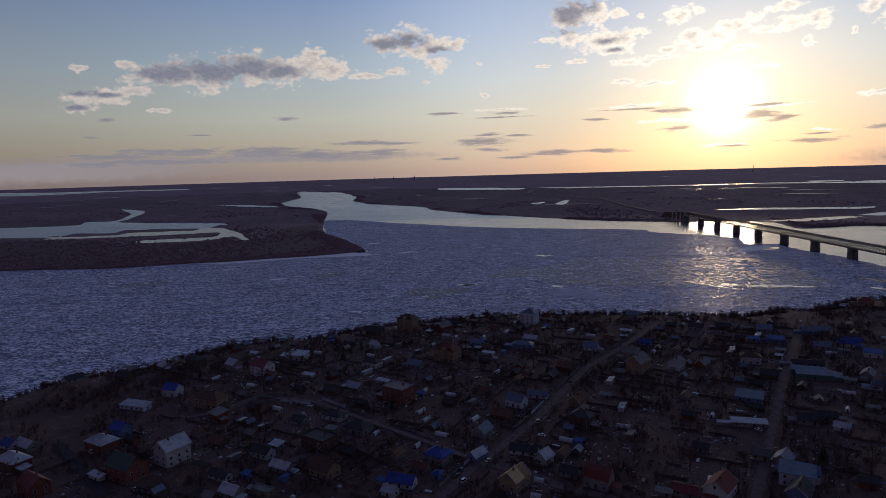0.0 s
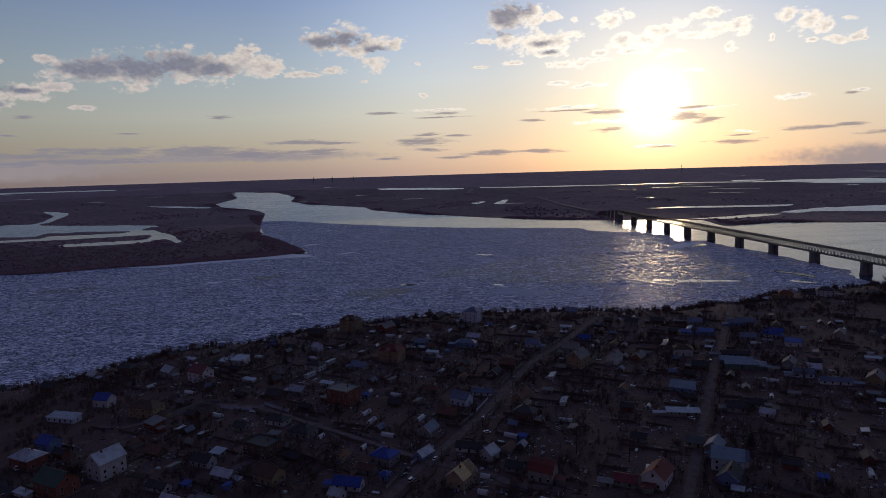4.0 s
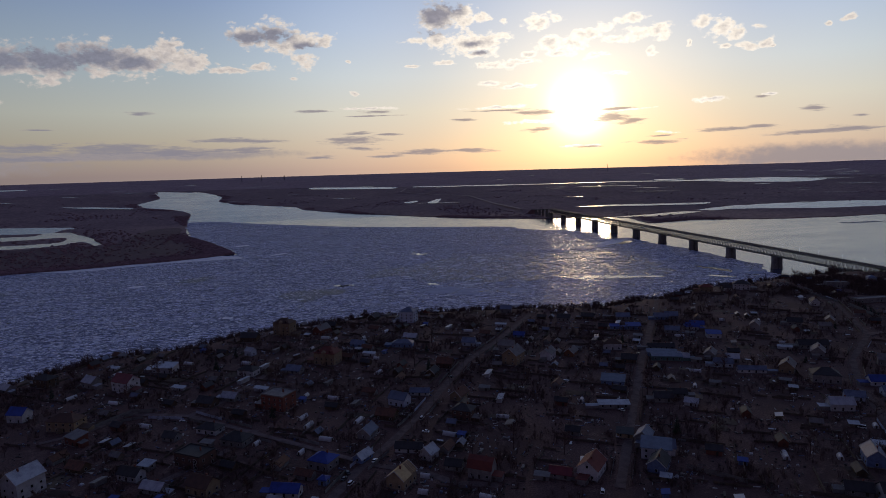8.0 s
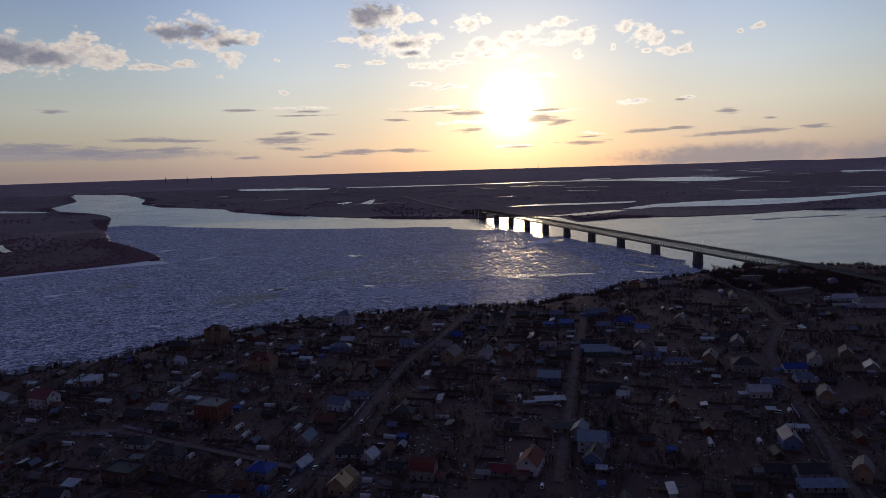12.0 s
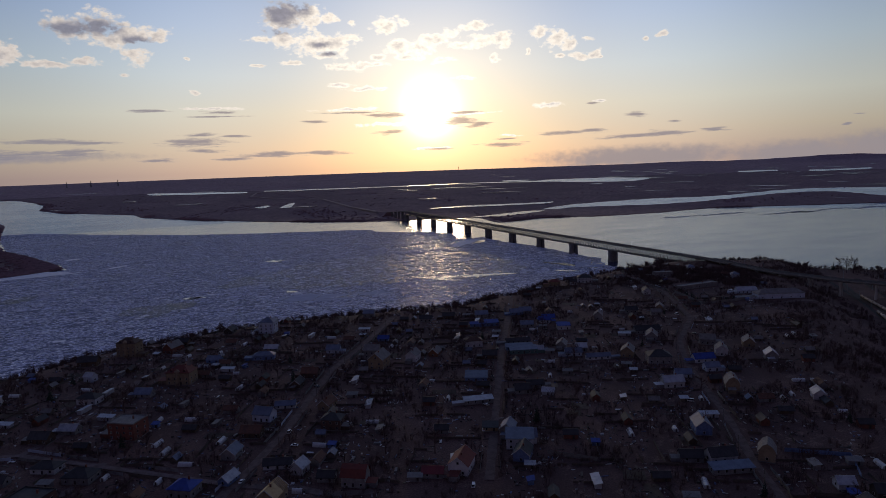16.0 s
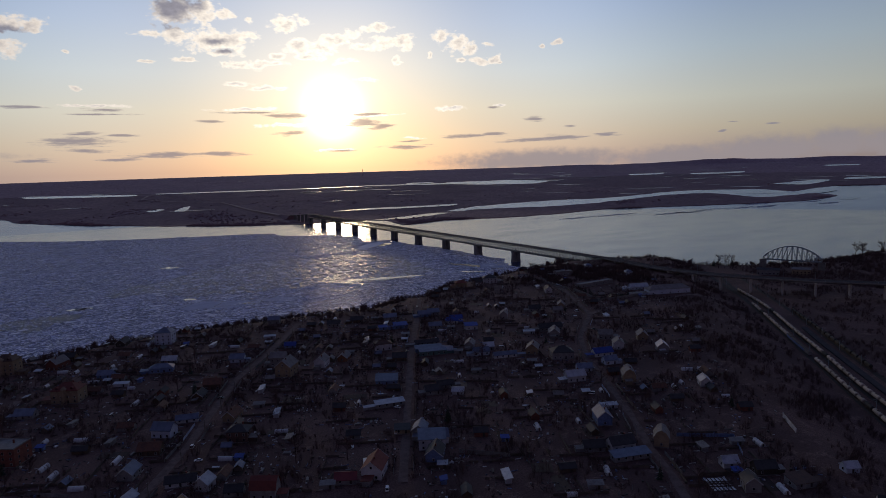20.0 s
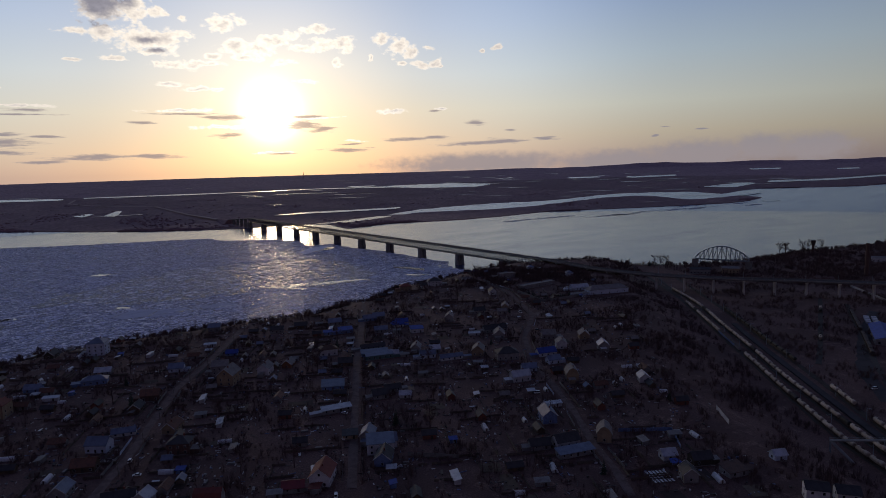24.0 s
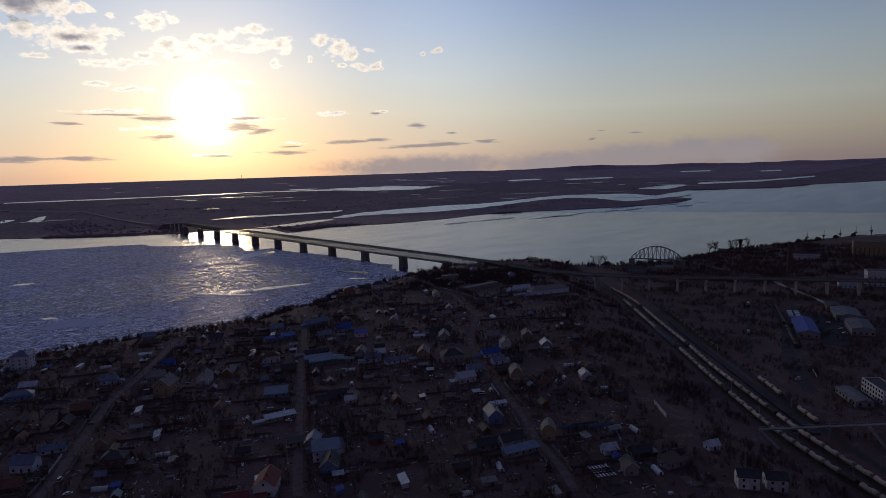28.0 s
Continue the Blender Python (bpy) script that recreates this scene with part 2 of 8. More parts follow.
blob(stratus, 57.2, 2.1, 0.30, 0.09)
blob(stratus, 26.5, 4.6, 1.98, 0.10)
blob(stratus, 29.9, 1.7, 2.02, 0.15)
blob(stratus, 16.9, 4.9, 2.75, 0.07)
blob(stratus, 24.4, 1.5, 1.48, 0.10)
blob(bank, 54.1, -0.0, 5.89, 1.14)
blob(bank, 60.5, 0.4, 5.35, 1.27)
blob(bank, 65.3, 0.8, 2.64, 1.21)
blob(bank, 68.9, 0.7, 3.13, 1.25)
blob(bank, 42.0, 0.2, 9.0, 1.0)
blob(bank, -33.0, 0.9, 14.0, 0.95)
blob(bank, -14.0, 1.6, 13.0, 0.42)
fluff = W.noise(W.vec("MULTIPLY", flat, (1, 1.5, 1)), 1.15, 10.0, 0.6)
shred = W.noise(W.vec("MULTIPLY", flat, (1, 1.7, 1)), 4.5, 6.0, 0.65)


def tufts(scale):
    """Rounded heads of cloud: high in the middle of each cell, creased between."""
    v = W.add("ShaderNodeTexVoronoi")
    W.put(v.inputs["Vector"], W.vec("MULTIPLY_ADD", warp.outputs["Color"], (0.9, 0.9, 0), W.vec("MULTIPLY", flat, (1, 1.5, 1)))), W.put(v.inputs["Scale"], scale)
    return W.math("SUBTRACT", 0.45, v.outputs["Distance"])


heads = W.math("ADD", W.math("MULTIPLY", tufts(0.75), 0.85), W.math("MULTIPLY", tufts(1.9), 0.6))
ragged = W.math("ADD", W.math("MULTIPLY", W.math("SUBTRACT", fluff, 0.5), 1.5), W.math("MULTIPLY", W.math("SUBTRACT", shred, 0.5), 0.7))
puff = W.math("ADD", W.math("SUBTRACT", 1.36, cumulus[1]), W.math("ADD", ragged, heads))
puff_a = W.ramp(puff, 0.05, 0.7)
core = W.ramp(W.math("ADD", W.math("SUBTRACT", 1.3, cloud_core[1]), W.math("SUBTRACT", W.math("MULTIPLY", W.math("SUBTRACT", fluff, 0.5), 1.3), W.math("MULTIPLY", heads, 0.5))), -0.3, 1.0)
wisp = W.noise(W.vec("MULTIPLY", flat, (0.42, 3.2, 1)), 1.3, 9.0, 0.66)
veil = W.math("ADD", W.math("SUBTRACT", 1.5, stratus[1]), W.math("MULTIPLY", W.math("SUBTRACT", wisp, 0.5), 3.4))
veil_a = W.math("MULTIPLY", W.ramp(veil, 0.0, 1.3), 0.88)
# how near a direction lies to the sun
off = W.math("MULTIPLY", W.math("ARCCOSINE", W.math("MINIMUM", W.vec("DOT_PRODUCT", W.vec("NORMALIZE", way), tuple(SUN_DIR)), 0.99999)), DEG)


def aura(width, power=1.0):
    return W.math("EXPONENT", W.math("MULTIPLY", W.math("POWER", W.math("DIVIDE", off, width), power), -1.0))


def gradient(stops):
    """Colours by elevation in degrees."""
    n = W.add("ShaderNodeValToRGB")
    W.put(n.inputs[0], W.math("DIVIDE", elev, 90.0))
    while len(n.color_ramp.elements) < len(stops):
        n.color_ramp.elements.new(0.5)
    for e, (deg, col) in zip(n.color_ramp.elements, stops):
        e.position, e.color = max(deg, 0) / 90, (*col, 1)
    return n.outputs[0]


away = gradient([(0, (0.26, 0.215, 0.205)), (2.5, (0.36, 0.325, 0.255)), (5, (0.40, 0.41, 0.35)), (9, (0.31, 0.375, 0.408)), (15, (0.175, 0.25, 0.395)), (30, (0.085, 0.13, 0.26)), (90, (0.05, 0.08, 0.18))])
side = gradient([(0, (0.39, 0.315, 0.275)), (2, (0.49, 0.425, 0.345)), (5, (0.545, 0.54, 0.455)), (8, (0.51, 0.57, 0.57)), (12, (0.40, 0.49, 0.60)), (18, (0.26, 0.36, 0.53)), (35, (0.11, 0.16, 0.30)), (90, (0.05, 0.08, 0.18))])
flare = gradient([(0, (0.51, 0.375, 0.285)), (2.5, (0.62, 0.515, 0.365)), (6, (0.64, 0.615, 0.51)), (9, (0.62, 0.65, 0.61)), (15, (0.44, 0.53, 0.64)), (25, (0.24, 0.31, 0.45)), (90, (0.05, 0.08, 0.18))])
bearing = W.math("ABSOLUTE", W.math("SUBTRACT", azim, SUN_AZ))
base = W.mix(W.ramp(bearing, 36.0, 14.0), away, side)
base = W.mix(W.ramp(bearing, 15.0, 1.5), base, flare)
fade = W.math("SUBTRACT", 1.10, W.math("MULTIPLY", W.ramp(bearing, 26.0, 60.0), 0.33))
base = W.vec("MULTIPLY", base, W.mix(W.ramp(bearing, 12.0, 24.0), (1.0, 1.0, 1.0), W.vec("MULTIPLY_ADD", fade, (1, 1, 1), (0, 0, 0))))
base = W.vec("MULTIPLY_ADD", sky.outputs[0], (0.012, 0.012, 0.012), W.vec("MULTIPLY", base, (0.92, 0.92, 0.92)))
# the sky behind, away from the sunset, is deep dusk
dusk = W.math("SUBTRACT", 1.0, W.math("MULTIPLY", W.ramp(off, 45.0, 110.0), 0.45))
base = W.vec("MULTIPLY", base, W.mix(W.ramp(off, 50.0, 110.0), (1.0, 1.0, 1.0), (1.25, 0.86, 0.98)))
base = W.vec("MULTIPLY", base, W.vec("MULTIPLY_ADD", dusk, (1, 1, 1), (0, 0, 0)))
rays = W.add("ShaderNodeCombineXYZ")
g1, g2 = aura(1.15, 1.3), aura(3.4)
for i, (a, b) in enumerate(((7.0, 0.56), (6.0, 0.46), (4.0, 0.28))):
    W.put(rays.inputs[i], W.math("ADD", W.math("MULTIPLY", g1, a), W.math("MULTIPLY", g2, b)))
rays = rays.outputs[0]
# clouds: grey mauve bodies, edges lit through from behind
lit = W.mix(aura(18.0), (0.52, 0.465, 0.41), (1.5, 1.35, 1.05))
dim = W.mix(aura(18.0), (0.19, 0.20, 0.24), (0.40, 0.36, 0.36))
billow = W.math("ADD", 0.70, W.math("MULTIPLY", W.noise(W.vec("MULTIPLY", flat, (1, 1.3, 1)), 2.3, 6.0, 0.6), 0.56))
puff_c = W.mix(core, W.mix(W.ramp(puff, 0.3, 1.7), lit, W.mix(0.55, lit, dim)), dim)
veil_c = W.mix(W.ramp(veil, 0.15, 0.8), W.mix(aura(16.0), (0.36, 0.30, 0.27), (1.05, 0.86, 0.58)), W.mix(aura(14.0), (0.215, 0.21, 0.238), (0.46, 0.33, 0.25)))
puff_c = W.vec("MULTIPLY", puff_c, W.vec("MULTIPLY_ADD", billow, (1, 1, 1), (0, 0, 0)))
clear = W.vec("ADD", base, rays)
bank_a = W.math("MULTIPLY", W.ramp(W.math("ADD", W.math("SUBTRACT", 1.25, bank[1]), W.math("MULTIPLY", W.math("SUBTRACT", fluff, 0.5), 0.9)), 0.0, 0.85), 0.85)
with_bank = W.mix(bank_a, clear, W.mix(W.ramp(elev, 0.0, 3.0), (0.29, 0.255, 0.25), (0.235, 0.225, 0.245)))
with_puff = W.mix(puff_a, with_bank, W.vec("ADD", puff_c, W.vec("MULTIPLY", rays, (0.35, 0.35, 0.35))))
with_veil = W.mix(veil_a, with_puff, W.vec("ADD", veil_c, W.vec("MULTIPLY", rays, (0.18, 0.18, 0.18))))
back = W.add("ShaderNodeBackground")
W.put(back.inputs[0], with_veil), W.put(back.inputs[1], 1.0)
W.tree.links.new(back.outputs[0], W.add("ShaderNodeOutputWorld").inputs[0])


# ---- materials ----
def material(name, a, b, rough=0.85, size=2.0, bump=0.15, metal=0.0, fine=9.0, spec=0.3, vary=0.25, seams=0.0):
    """A worn surface: colour a with patches of colour b (size in metres), fine grain and relief, each piece a little lighter or darker."""
    m = bpy.data.materials.new(name)
    m.use_nodes = True
    N = Nodes(m.node_tree)
    at = N.add("ShaderNodeTexCoord").outputs["Object"]
    big = N.noise(at, 1.0 / size, 5.0, 0.6)
    small = N.noise(at, fine / size, 4.0, 0.65)
    col = N.mix(N.ramp(N.math("ADD", N.math("MULTIPLY", big, 0.7), N.math("MULTIPLY", small, 0.3)), 0.38, 0.66), a, b)
    one = N.add("ShaderNodeObjectInfo").outputs["Random"]
    sc = N.add("ShaderNodeVectorMath")
    sc.operation = "SCALE"
    N.put(sc.inputs[0], col), N.put(sc.inputs["Scale"], N.math("ADD", 1.0 - vary / 2, N.math("MULTIPLY", one, vary)))
    p = N.add("ShaderNodeBsdfPrincipled")
    N.put(p.inputs["Base Color"], sc.outputs[0])
    N.put(p.inputs["Roughness"], N.math("ADD", rough - 0.08, N.math("MULTIPLY", small, 0.16)))
    p.inputs["Metallic"].default_value = metal
    p.inputs["Specular IOR Level"].default_value = spec
    height = small
    if seams:
        w = N.add("ShaderNodeTexWave")
        w.wave_type, w.bands_direction, w.wave_profile = "BANDS", "X", "SAW"
        N.put(w.inputs["Vector"], at), N.put(w.inputs["Scale"], 0.314 / seams)
        height = N.math("ADD", N.math("MULTIPLY", small, 0.4), w.outputs["Fac"])
    if bump:
        n = N.add("ShaderNodeBump")
        n.inputs["Strength"].default_value, n.inputs["Distance"].default_value = bump, 0.06
        N.put(n.inputs["Height"], height)
        N.put(p.inputs["Normal"], n.outputs[0])
    N.tree.links.new(p.outputs[0], N.add("ShaderNodeOutputMaterial").inputs[0])
    return m


WHITE = material("white_render", (0.44, 0.435, 0.45), (0.30, 0.295, 0.31), 0.85, 3.0)
GREY = material("grey_render", (0.22, 0.21, 0.21), (0.14, 0.13, 0.13), 0.9, 3.0)
TAN = material("tan_render", (0.25, 0.19, 0.125), (0.17, 0.125, 0.085), 0.9, 3.0)
BROWN = material("brown_boards", (0.10, 0.065, 0.045), (0.06, 0.04, 0.03), 0.85, 2.0)
BRICK = material("red_brick", (0.17, 0.062, 0.045), (0.105, 0.042, 0.034), 0.92, 2.0)
DARKBRICK = material("dark_brick", (0.10, 0.055, 0.045), (0.06, 0.04, 0.035), 0.9, 2.0)
DARKWOOD = material("dark_logs", (0.05, 0.04, 0.035), (0.03, 0.025, 0.022), 0.9, 2.0)
RUSTWALL = material("orange_brown_boards", (0.20, 0.09, 0.05), (0.13, 0.06, 0.04), 0.9, 2.0)
PALEBLUE = material("pale_blue_render", (0.40, 0.44, 0.52), (0.30, 0.33, 0.40), 0.8, 3.0)
BLUEWALL = material("blue_boards", (0.13, 0.19, 0.34), (0.09, 0.12, 0.22), 0.8, 2.0)
GREEN2 = material("green_boards", (0.08, 0.14, 0.13), (0.05, 0.09, 0.09), 0.8, 2.0)
DARK = material("dark_slate_roof", (0.045, 0.043, 0.047), (0.028, 0.027, 0.03), 0.75, 3.0, 0.3, seams=0.4)
ZINC = material("pale_metal_roof", (0.38, 0.395, 0.43), (0.24, 0.25, 0.28), 0.6, 4.0, 0.25, 0.2, seams=0.5)
PALE = material("weathered_sheet_roof", (0.185, 0.176, 0.17), (0.115, 0.108, 0.105), 0.85, 3.0, 0.3, seams=0.4)
BLUE = material("bright_blue_metal_roof", (0.032, 0.058, 0.26), (0.026, 0.042, 0.17), 0.7, 4.0, 0.25, 0.1, seams=0.5)
BLUEGREY = material("blue_grey_metal_roof", (0.125, 0.15, 0.215), (0.08, 0.095, 0.145), 0.6, 4.0, 0.25, 0.1, seams=0.5)
GREEN = material("dark_green_metal_roof", (0.03, 0.065, 0.05), (0.022, 0.045, 0.038), 0.55, 4.0, 0.25, seams=0.5)
MAROON = material("maroon_metal_roof", (0.15, 0.03, 0.035), (0.10, 0.024, 0.03), 0.55, 4.0, 0.25, seams=0.5)
RED = material("red_tile_roof", (0.16, 0.042, 0.034), (0.105, 0.032, 0.028), 0.8, 3.0, 0.35, seams=0.3)
RUST = material("rusty_sheet_roof", (0.13, 0.06, 0.04), (0.075, 0.04, 0.032), 0.8, 2.0, 0.3, seams=0.4)
BROWNROOF = material("brown_tile_roof", (0.085, 0.045, 0.032), (0.055, 0.032, 0.026), 0.75, 3.0, 0.3, seams=0.3)
NEWWOOD = material("new_timber", (0.48, 0.36, 0.18), (0.38, 0.27, 0.13), 0.75, 2.0, 0.3, seams=0.2)
# For the pale yard wall, and for viaduct columns with light painted in.
PALECONC = material("pale_concrete", (0.42, 0.40, 0.39), (0.30, 0.285, 0.28), 0.85, 4.0, 0.3)
DULL = material("dull_sheet_roof", (0.15, 0.145, 0.15), (0.09, 0.088, 0.092), 0.85, 4.0, 0.3, seams=0.5)
CONCRETE = material("old_concrete", (0.20, 0.19, 0.18), (0.12, 0.115, 0.11), 0.9, 4.0, 0.3)
STEEL = material("painted_bridge_steel", (0.095, 0.10, 0.105), (0.06, 0.055, 0.05), 0.6, 3.0, 0.1, 0.3)
PALESTEEL = material("pale_painted_steel", (0.25, 0.29, 0.33), (0.16, 0.18, 0.20), 0.55, 3.0, 0.1, 0.3)
IRON = material("rusted_iron", (0.06, 0.04, 0.033), (0.035, 0.028, 0.025), 0.8, 2.0, 0.2)
ASPHALT = material("worn_asphalt", (0.062, 0.056, 0.058), (0.043, 0.039, 0.04), 0.9, 9.0, 0.3, fine=14.0, spec=0.06)
DIRT = material("frozen_dirt_road", (0.165, 0.12, 0.112), (0.095, 0.068, 0.063), 0.95, 5.0, 0.4, fine=10.0, spec=0.06)
TANKPALE = material("cream_tank_paint", (0.34, 0.28, 0.22), (0.19, 0.15, 0.125), 0.6, 2.0, 0.1, vary=0.7)
TANKDARK = material("black_tank_paint", (0.03, 0.028, 0.027), (0.018, 0.017, 0.016), 0.85, 2.0, 0.1, vary=0.5)
PLASTIC = material("greenhouse_film", (0.52, 0.52, 0.52), (0.36, 0.36, 0.37), 0.45, 1.5, 0.1, spec=0.5)
WOOD = material("grey_boards", (0.13, 0.10, 0.08), (0.08, 0.065, 0.055), 0.9, 1.5, 0.3, vary=0.5)
BARK = material("bare_branches", (0.10, 0.06, 0.055), (0.065, 0.04, 0.038), 0.95, 1.0, 0.2)
FIR = material("dark_fir_needles", (0.018, 0.03, 0.018), (0.012, 0.02, 0.014), 0.9, 1.0, 0.2)
PAINT_W = material("white_car_paint", (0.7, 0.7, 0.7), (0.6, 0.6, 0.6), 0.3, 2.0, 0.0, spec=0.5)
PAINT_D = material("dark_car_paint", (0.05, 0.05, 0.06), (0.04, 0.04, 0.05), 0.3, 2.0, 0.0, spec=0.5)
RUBBER = material("tyre_rubber", (0.02, 0.02, 0.02), (0.015, 0.015, 0.015), 0.9, 1.0)
GLASS = bpy.data.materials.new("dark_window_glass")
GLASS.use_nodes = True
gp = GLASS.node_tree.nodes["Principled BSDF"]
gp.inputs["Base Color"].default_value, gp.inputs["Roughness"].default_value = (0.012, 0.014, 0.018, 1), 0.08


def ground_material(name, cols, sizes, rough=0.95, bump=0.5, dist=0.4, spec=0.12):
    """Open ground by world position: three colours in large fields, small patches and grain."""
    m = bpy.data.materials.new(name)
    m.use_nodes = True
    N = Nodes(m.node_tree)
    at = N.add("ShaderNodeNewGeometry").outputs["Position"]
    f1 = N.noise(at, 1 / sizes[0], 5.0, 0.6)
    f2 = N.noise(at, 1 / sizes[1], 6.0, 0.65)
    f3 = N.noise(at, 1 / sizes[2], 5.0, 0.7)
    col = N.mix(N.ramp(f1, 0.4, 0.62), cols[0], cols[1])
    col = N.mix(N.math("MULTIPLY", N.ramp(f2, 0.52, 0.68), 0.85), col, cols[2])
    col = N.mix(N.ramp(f3, 0.25, 0.75), tuple(c * 0.55 for c in cols[0]), col)
    p = N.add("ShaderNodeBsdfPrincipled")
    N.put(p.inputs["Base Color"], col)
    p.inputs["Roughness"].default_value, p.inputs["Specular IOR Level"].default_value = rough, spec
    n = N.add("ShaderNodeBump")
    n.inputs["Strength"].default_value, n.inputs["Distance"].default_value = bump, dist
    N.put(n.inputs["Height"], f3), N.put(p.inputs["Normal"], n.outputs[0])
    N.tree.links.new(p.outputs[0], N.add("ShaderNodeOutputMaterial").inputs[0])
    return m


SOIL = ground_material("garden_soil_and_dead_grass", ((0.108, 0.063, 0.058), (0.178, 0.105, 0.092), (0.275, 0.178, 0.146)), (60, 9, 1.0))
# Distance haze is put into the plain's colour: paler and more mauve.
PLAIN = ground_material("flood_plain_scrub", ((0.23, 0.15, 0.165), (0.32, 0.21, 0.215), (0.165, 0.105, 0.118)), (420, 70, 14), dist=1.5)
# Farthest land: haze painted as a still paler, bluer colour.
HAZE_LAND = ground_material("pale_reed_meadows", ((0.33, 0.22, 0.25), (0.38, 0.26, 0.285), (0.26, 0.165, 0.195)), (300, 80, 16), dist=1.5)
# Thickets are paled along with the plain, haze in their colour too.
THICKET = ground_material("bare_thickets", ((0.25, 0.155, 0.165), (0.28, 0.175, 0.182), (0.31, 0.195, 0.20)), (300, 60, 9), dist=1.5)


def water_material(name, base, rough, waves, strength, spec=0.5, patch=None):
    m = bpy.data.materials.new(name)
    m.use_nodes = True
    N = Nodes(m.node_tree)
    at = N.add("ShaderNodeNewGeometry").outputs["Position"]
    p = N.add("ShaderNodeBsdfPrincipled")
    f = N.math("ADD", N.noise(at, 1 / waves, 5.0, 0.65), N.math("MULTIPLY", N.noise(N.vec("MULTIPLY", at, (0.5, 1, 1)), 1 / (waves * 6), 4.0, 0.6), 1.5))
    big = N.noise(N.vec("MULTIPLY", at, (0.35, 1.0, 1)), 1 / 70.0, 7.0, 0.66)
    N.put(p.inputs["Base Color"], N.mix(N.ramp(big, 0.35, 0.65), base, patch or base))
    N.put(p.inputs["Roughness"], N.math("ADD", rough, N.math("MULTIPLY", N.ramp(big, 0.35, 0.75), 0.05)))
    p.inputs["IOR"].default_value, p.inputs["Specular IOR Level"].default_value = 1.33, spec
    n = N.add("ShaderNodeBump")
    n.inputs["Strength"].default_value, n.inputs["Distance"].default_value = strength, 0.35
    N.put(n.inputs["Height"], f), N.put(p.inputs["Normal"], n.outputs[0])
    N.tree.links.new(p.outputs[0], N.add("ShaderNodeOutputMaterial").inputs[0])
    return m


WATER = water_material("cold_river_water", (0.026, 0.036, 0.085), 0.2, 7.0, 0.5, spec=0.42, patch=(0.05, 0.065, 0.125))
OPEN = water_material("calm_open_lead", (0.04, 0.045, 0.07), 0.08, 8.0, 0.08, spec=0.5)
STILL = water_material("thin_ice_on_still_water", (0.10, 0.11, 0.13), 0.22, 9.0, 0.08, patch=(0.15, 0.16, 0.18))


def ice_material(name, cols, gap, cell, flecks=0.06, bump=0.5, water_rough=0.22):
    """Broken ice by world position: floes of two sizes, each its own grey, wet gaps between them, and snow-white flecks."""
    m = bpy.data.materials.new(name)
    m.use_nodes = True
    N = Nodes(m.node_tree)
    at = N.add("ShaderNodeNewGeometry").outputs["Position"]
    warp_ = N.noise(at, 1 / 9.0, 5.0, 0.7)
    bent = N.vec("ADD", N.vec("MULTIPLY", at, (0.6, 1, 1)), N.vec("MULTIPLY_ADD", N.math("SUBTRACT", warp_, 0.5), (7, 5, 0), (0, 0, 0)))
    fields = N.noise(N.vec("MULTIPLY", at, (0.5, 1.4, 1)), 1 / 120.0, 6.0, 0.62)
    lanes = N.noise(N.vec("MULTIPLY", at, (0.22, 1.5, 1)), 1 / 15.0, 7.0, 0.72)

    def cells(size, edge):
        v = N.add("ShaderNodeTexVoronoi")
        v.feature = "DISTANCE_TO_EDGE" if edge else "F1"
        N.put(v.inputs["Vector"], bent), N.put(v.inputs["Scale"], 1 / size)
        if edge:
            return v.outputs["Distance"]
        tint = N.add("ShaderNodeSeparateColor")
        N.put(tint.inputs[0], v.outputs["Color"])
        return tint.outputs[0]
    small, large = cells(cell * 0.38, False), cells(cell, False)
    col = N.mix(N.ramp(N.math("ADD", N.math("MULTIPLY", small, 0.62), N.math("MULTIPLY", large, 0.38)), 0.25, 0.8), cols[0], cols[1])
    col = N.mix(N.math("MULTIPLY", N.ramp(fields, 0.45, 0.66), 0.45), col, cols[2])
    col = N.mix(N.math("MULTIPLY", N.ramp(lanes, 0.5, 0.64), 0.8), col, tuple(c * 0.8 for c in cols[0]))
    col = N.mix(N.math("MULTIPLY", N.ramp(small, 1.0 - flecks * 1.15, 1.0 - flecks * 0.85), 0.9), col, (0.92, 0.93, 0.97))
    wet = N.ramp(N.math("ADD", N.math("ADD", cells(cell, True), N.math("MULTIPLY", N.math("SUBTRACT", lanes, 0.5), -gap * 1.6)), N.math("MULTIPLY", N.math("SUBTRACT", fields, 0.5), -gap)), gap * 0.75, gap * 0.35)
    col = N.mix(wet, col, (0.035, 0.042, 0.07))
    p = N.add("ShaderNodeBsdfPrincipled")
    N.put(p.inputs["Base Color"], col)
    N.put(p.inputs["Roughness"], N.math("SUBTRACT", 0.82, N.math("MULTIPLY", wet, 0.82 - water_rough)))
    N.put(p.inputs["Specular IOR Level"], N.math("ADD", 0.02, N.math("MULTIPLY", wet, 0.06)))
    p.inputs["IOR"].default_value = 1.33
    n = N.add("ShaderNodeBump")
    n.inputs["Strength"].default_value, n.inputs["Distance"].default_value = bump, 0.5
    N.put(n.inputs["Height"], N.math("ADD", N.math("MULTIPLY", N.noise(at, 1 / 3.0, 4.0, 0.6), 0.7), N.math("MULTIPLY", small, 0.8))), N.put(p.inputs["Normal"], n.outputs[0])
    N.tree.links.new(p.outputs[0], N.add("ShaderNodeOutputMaterial").inputs[0])
    return m


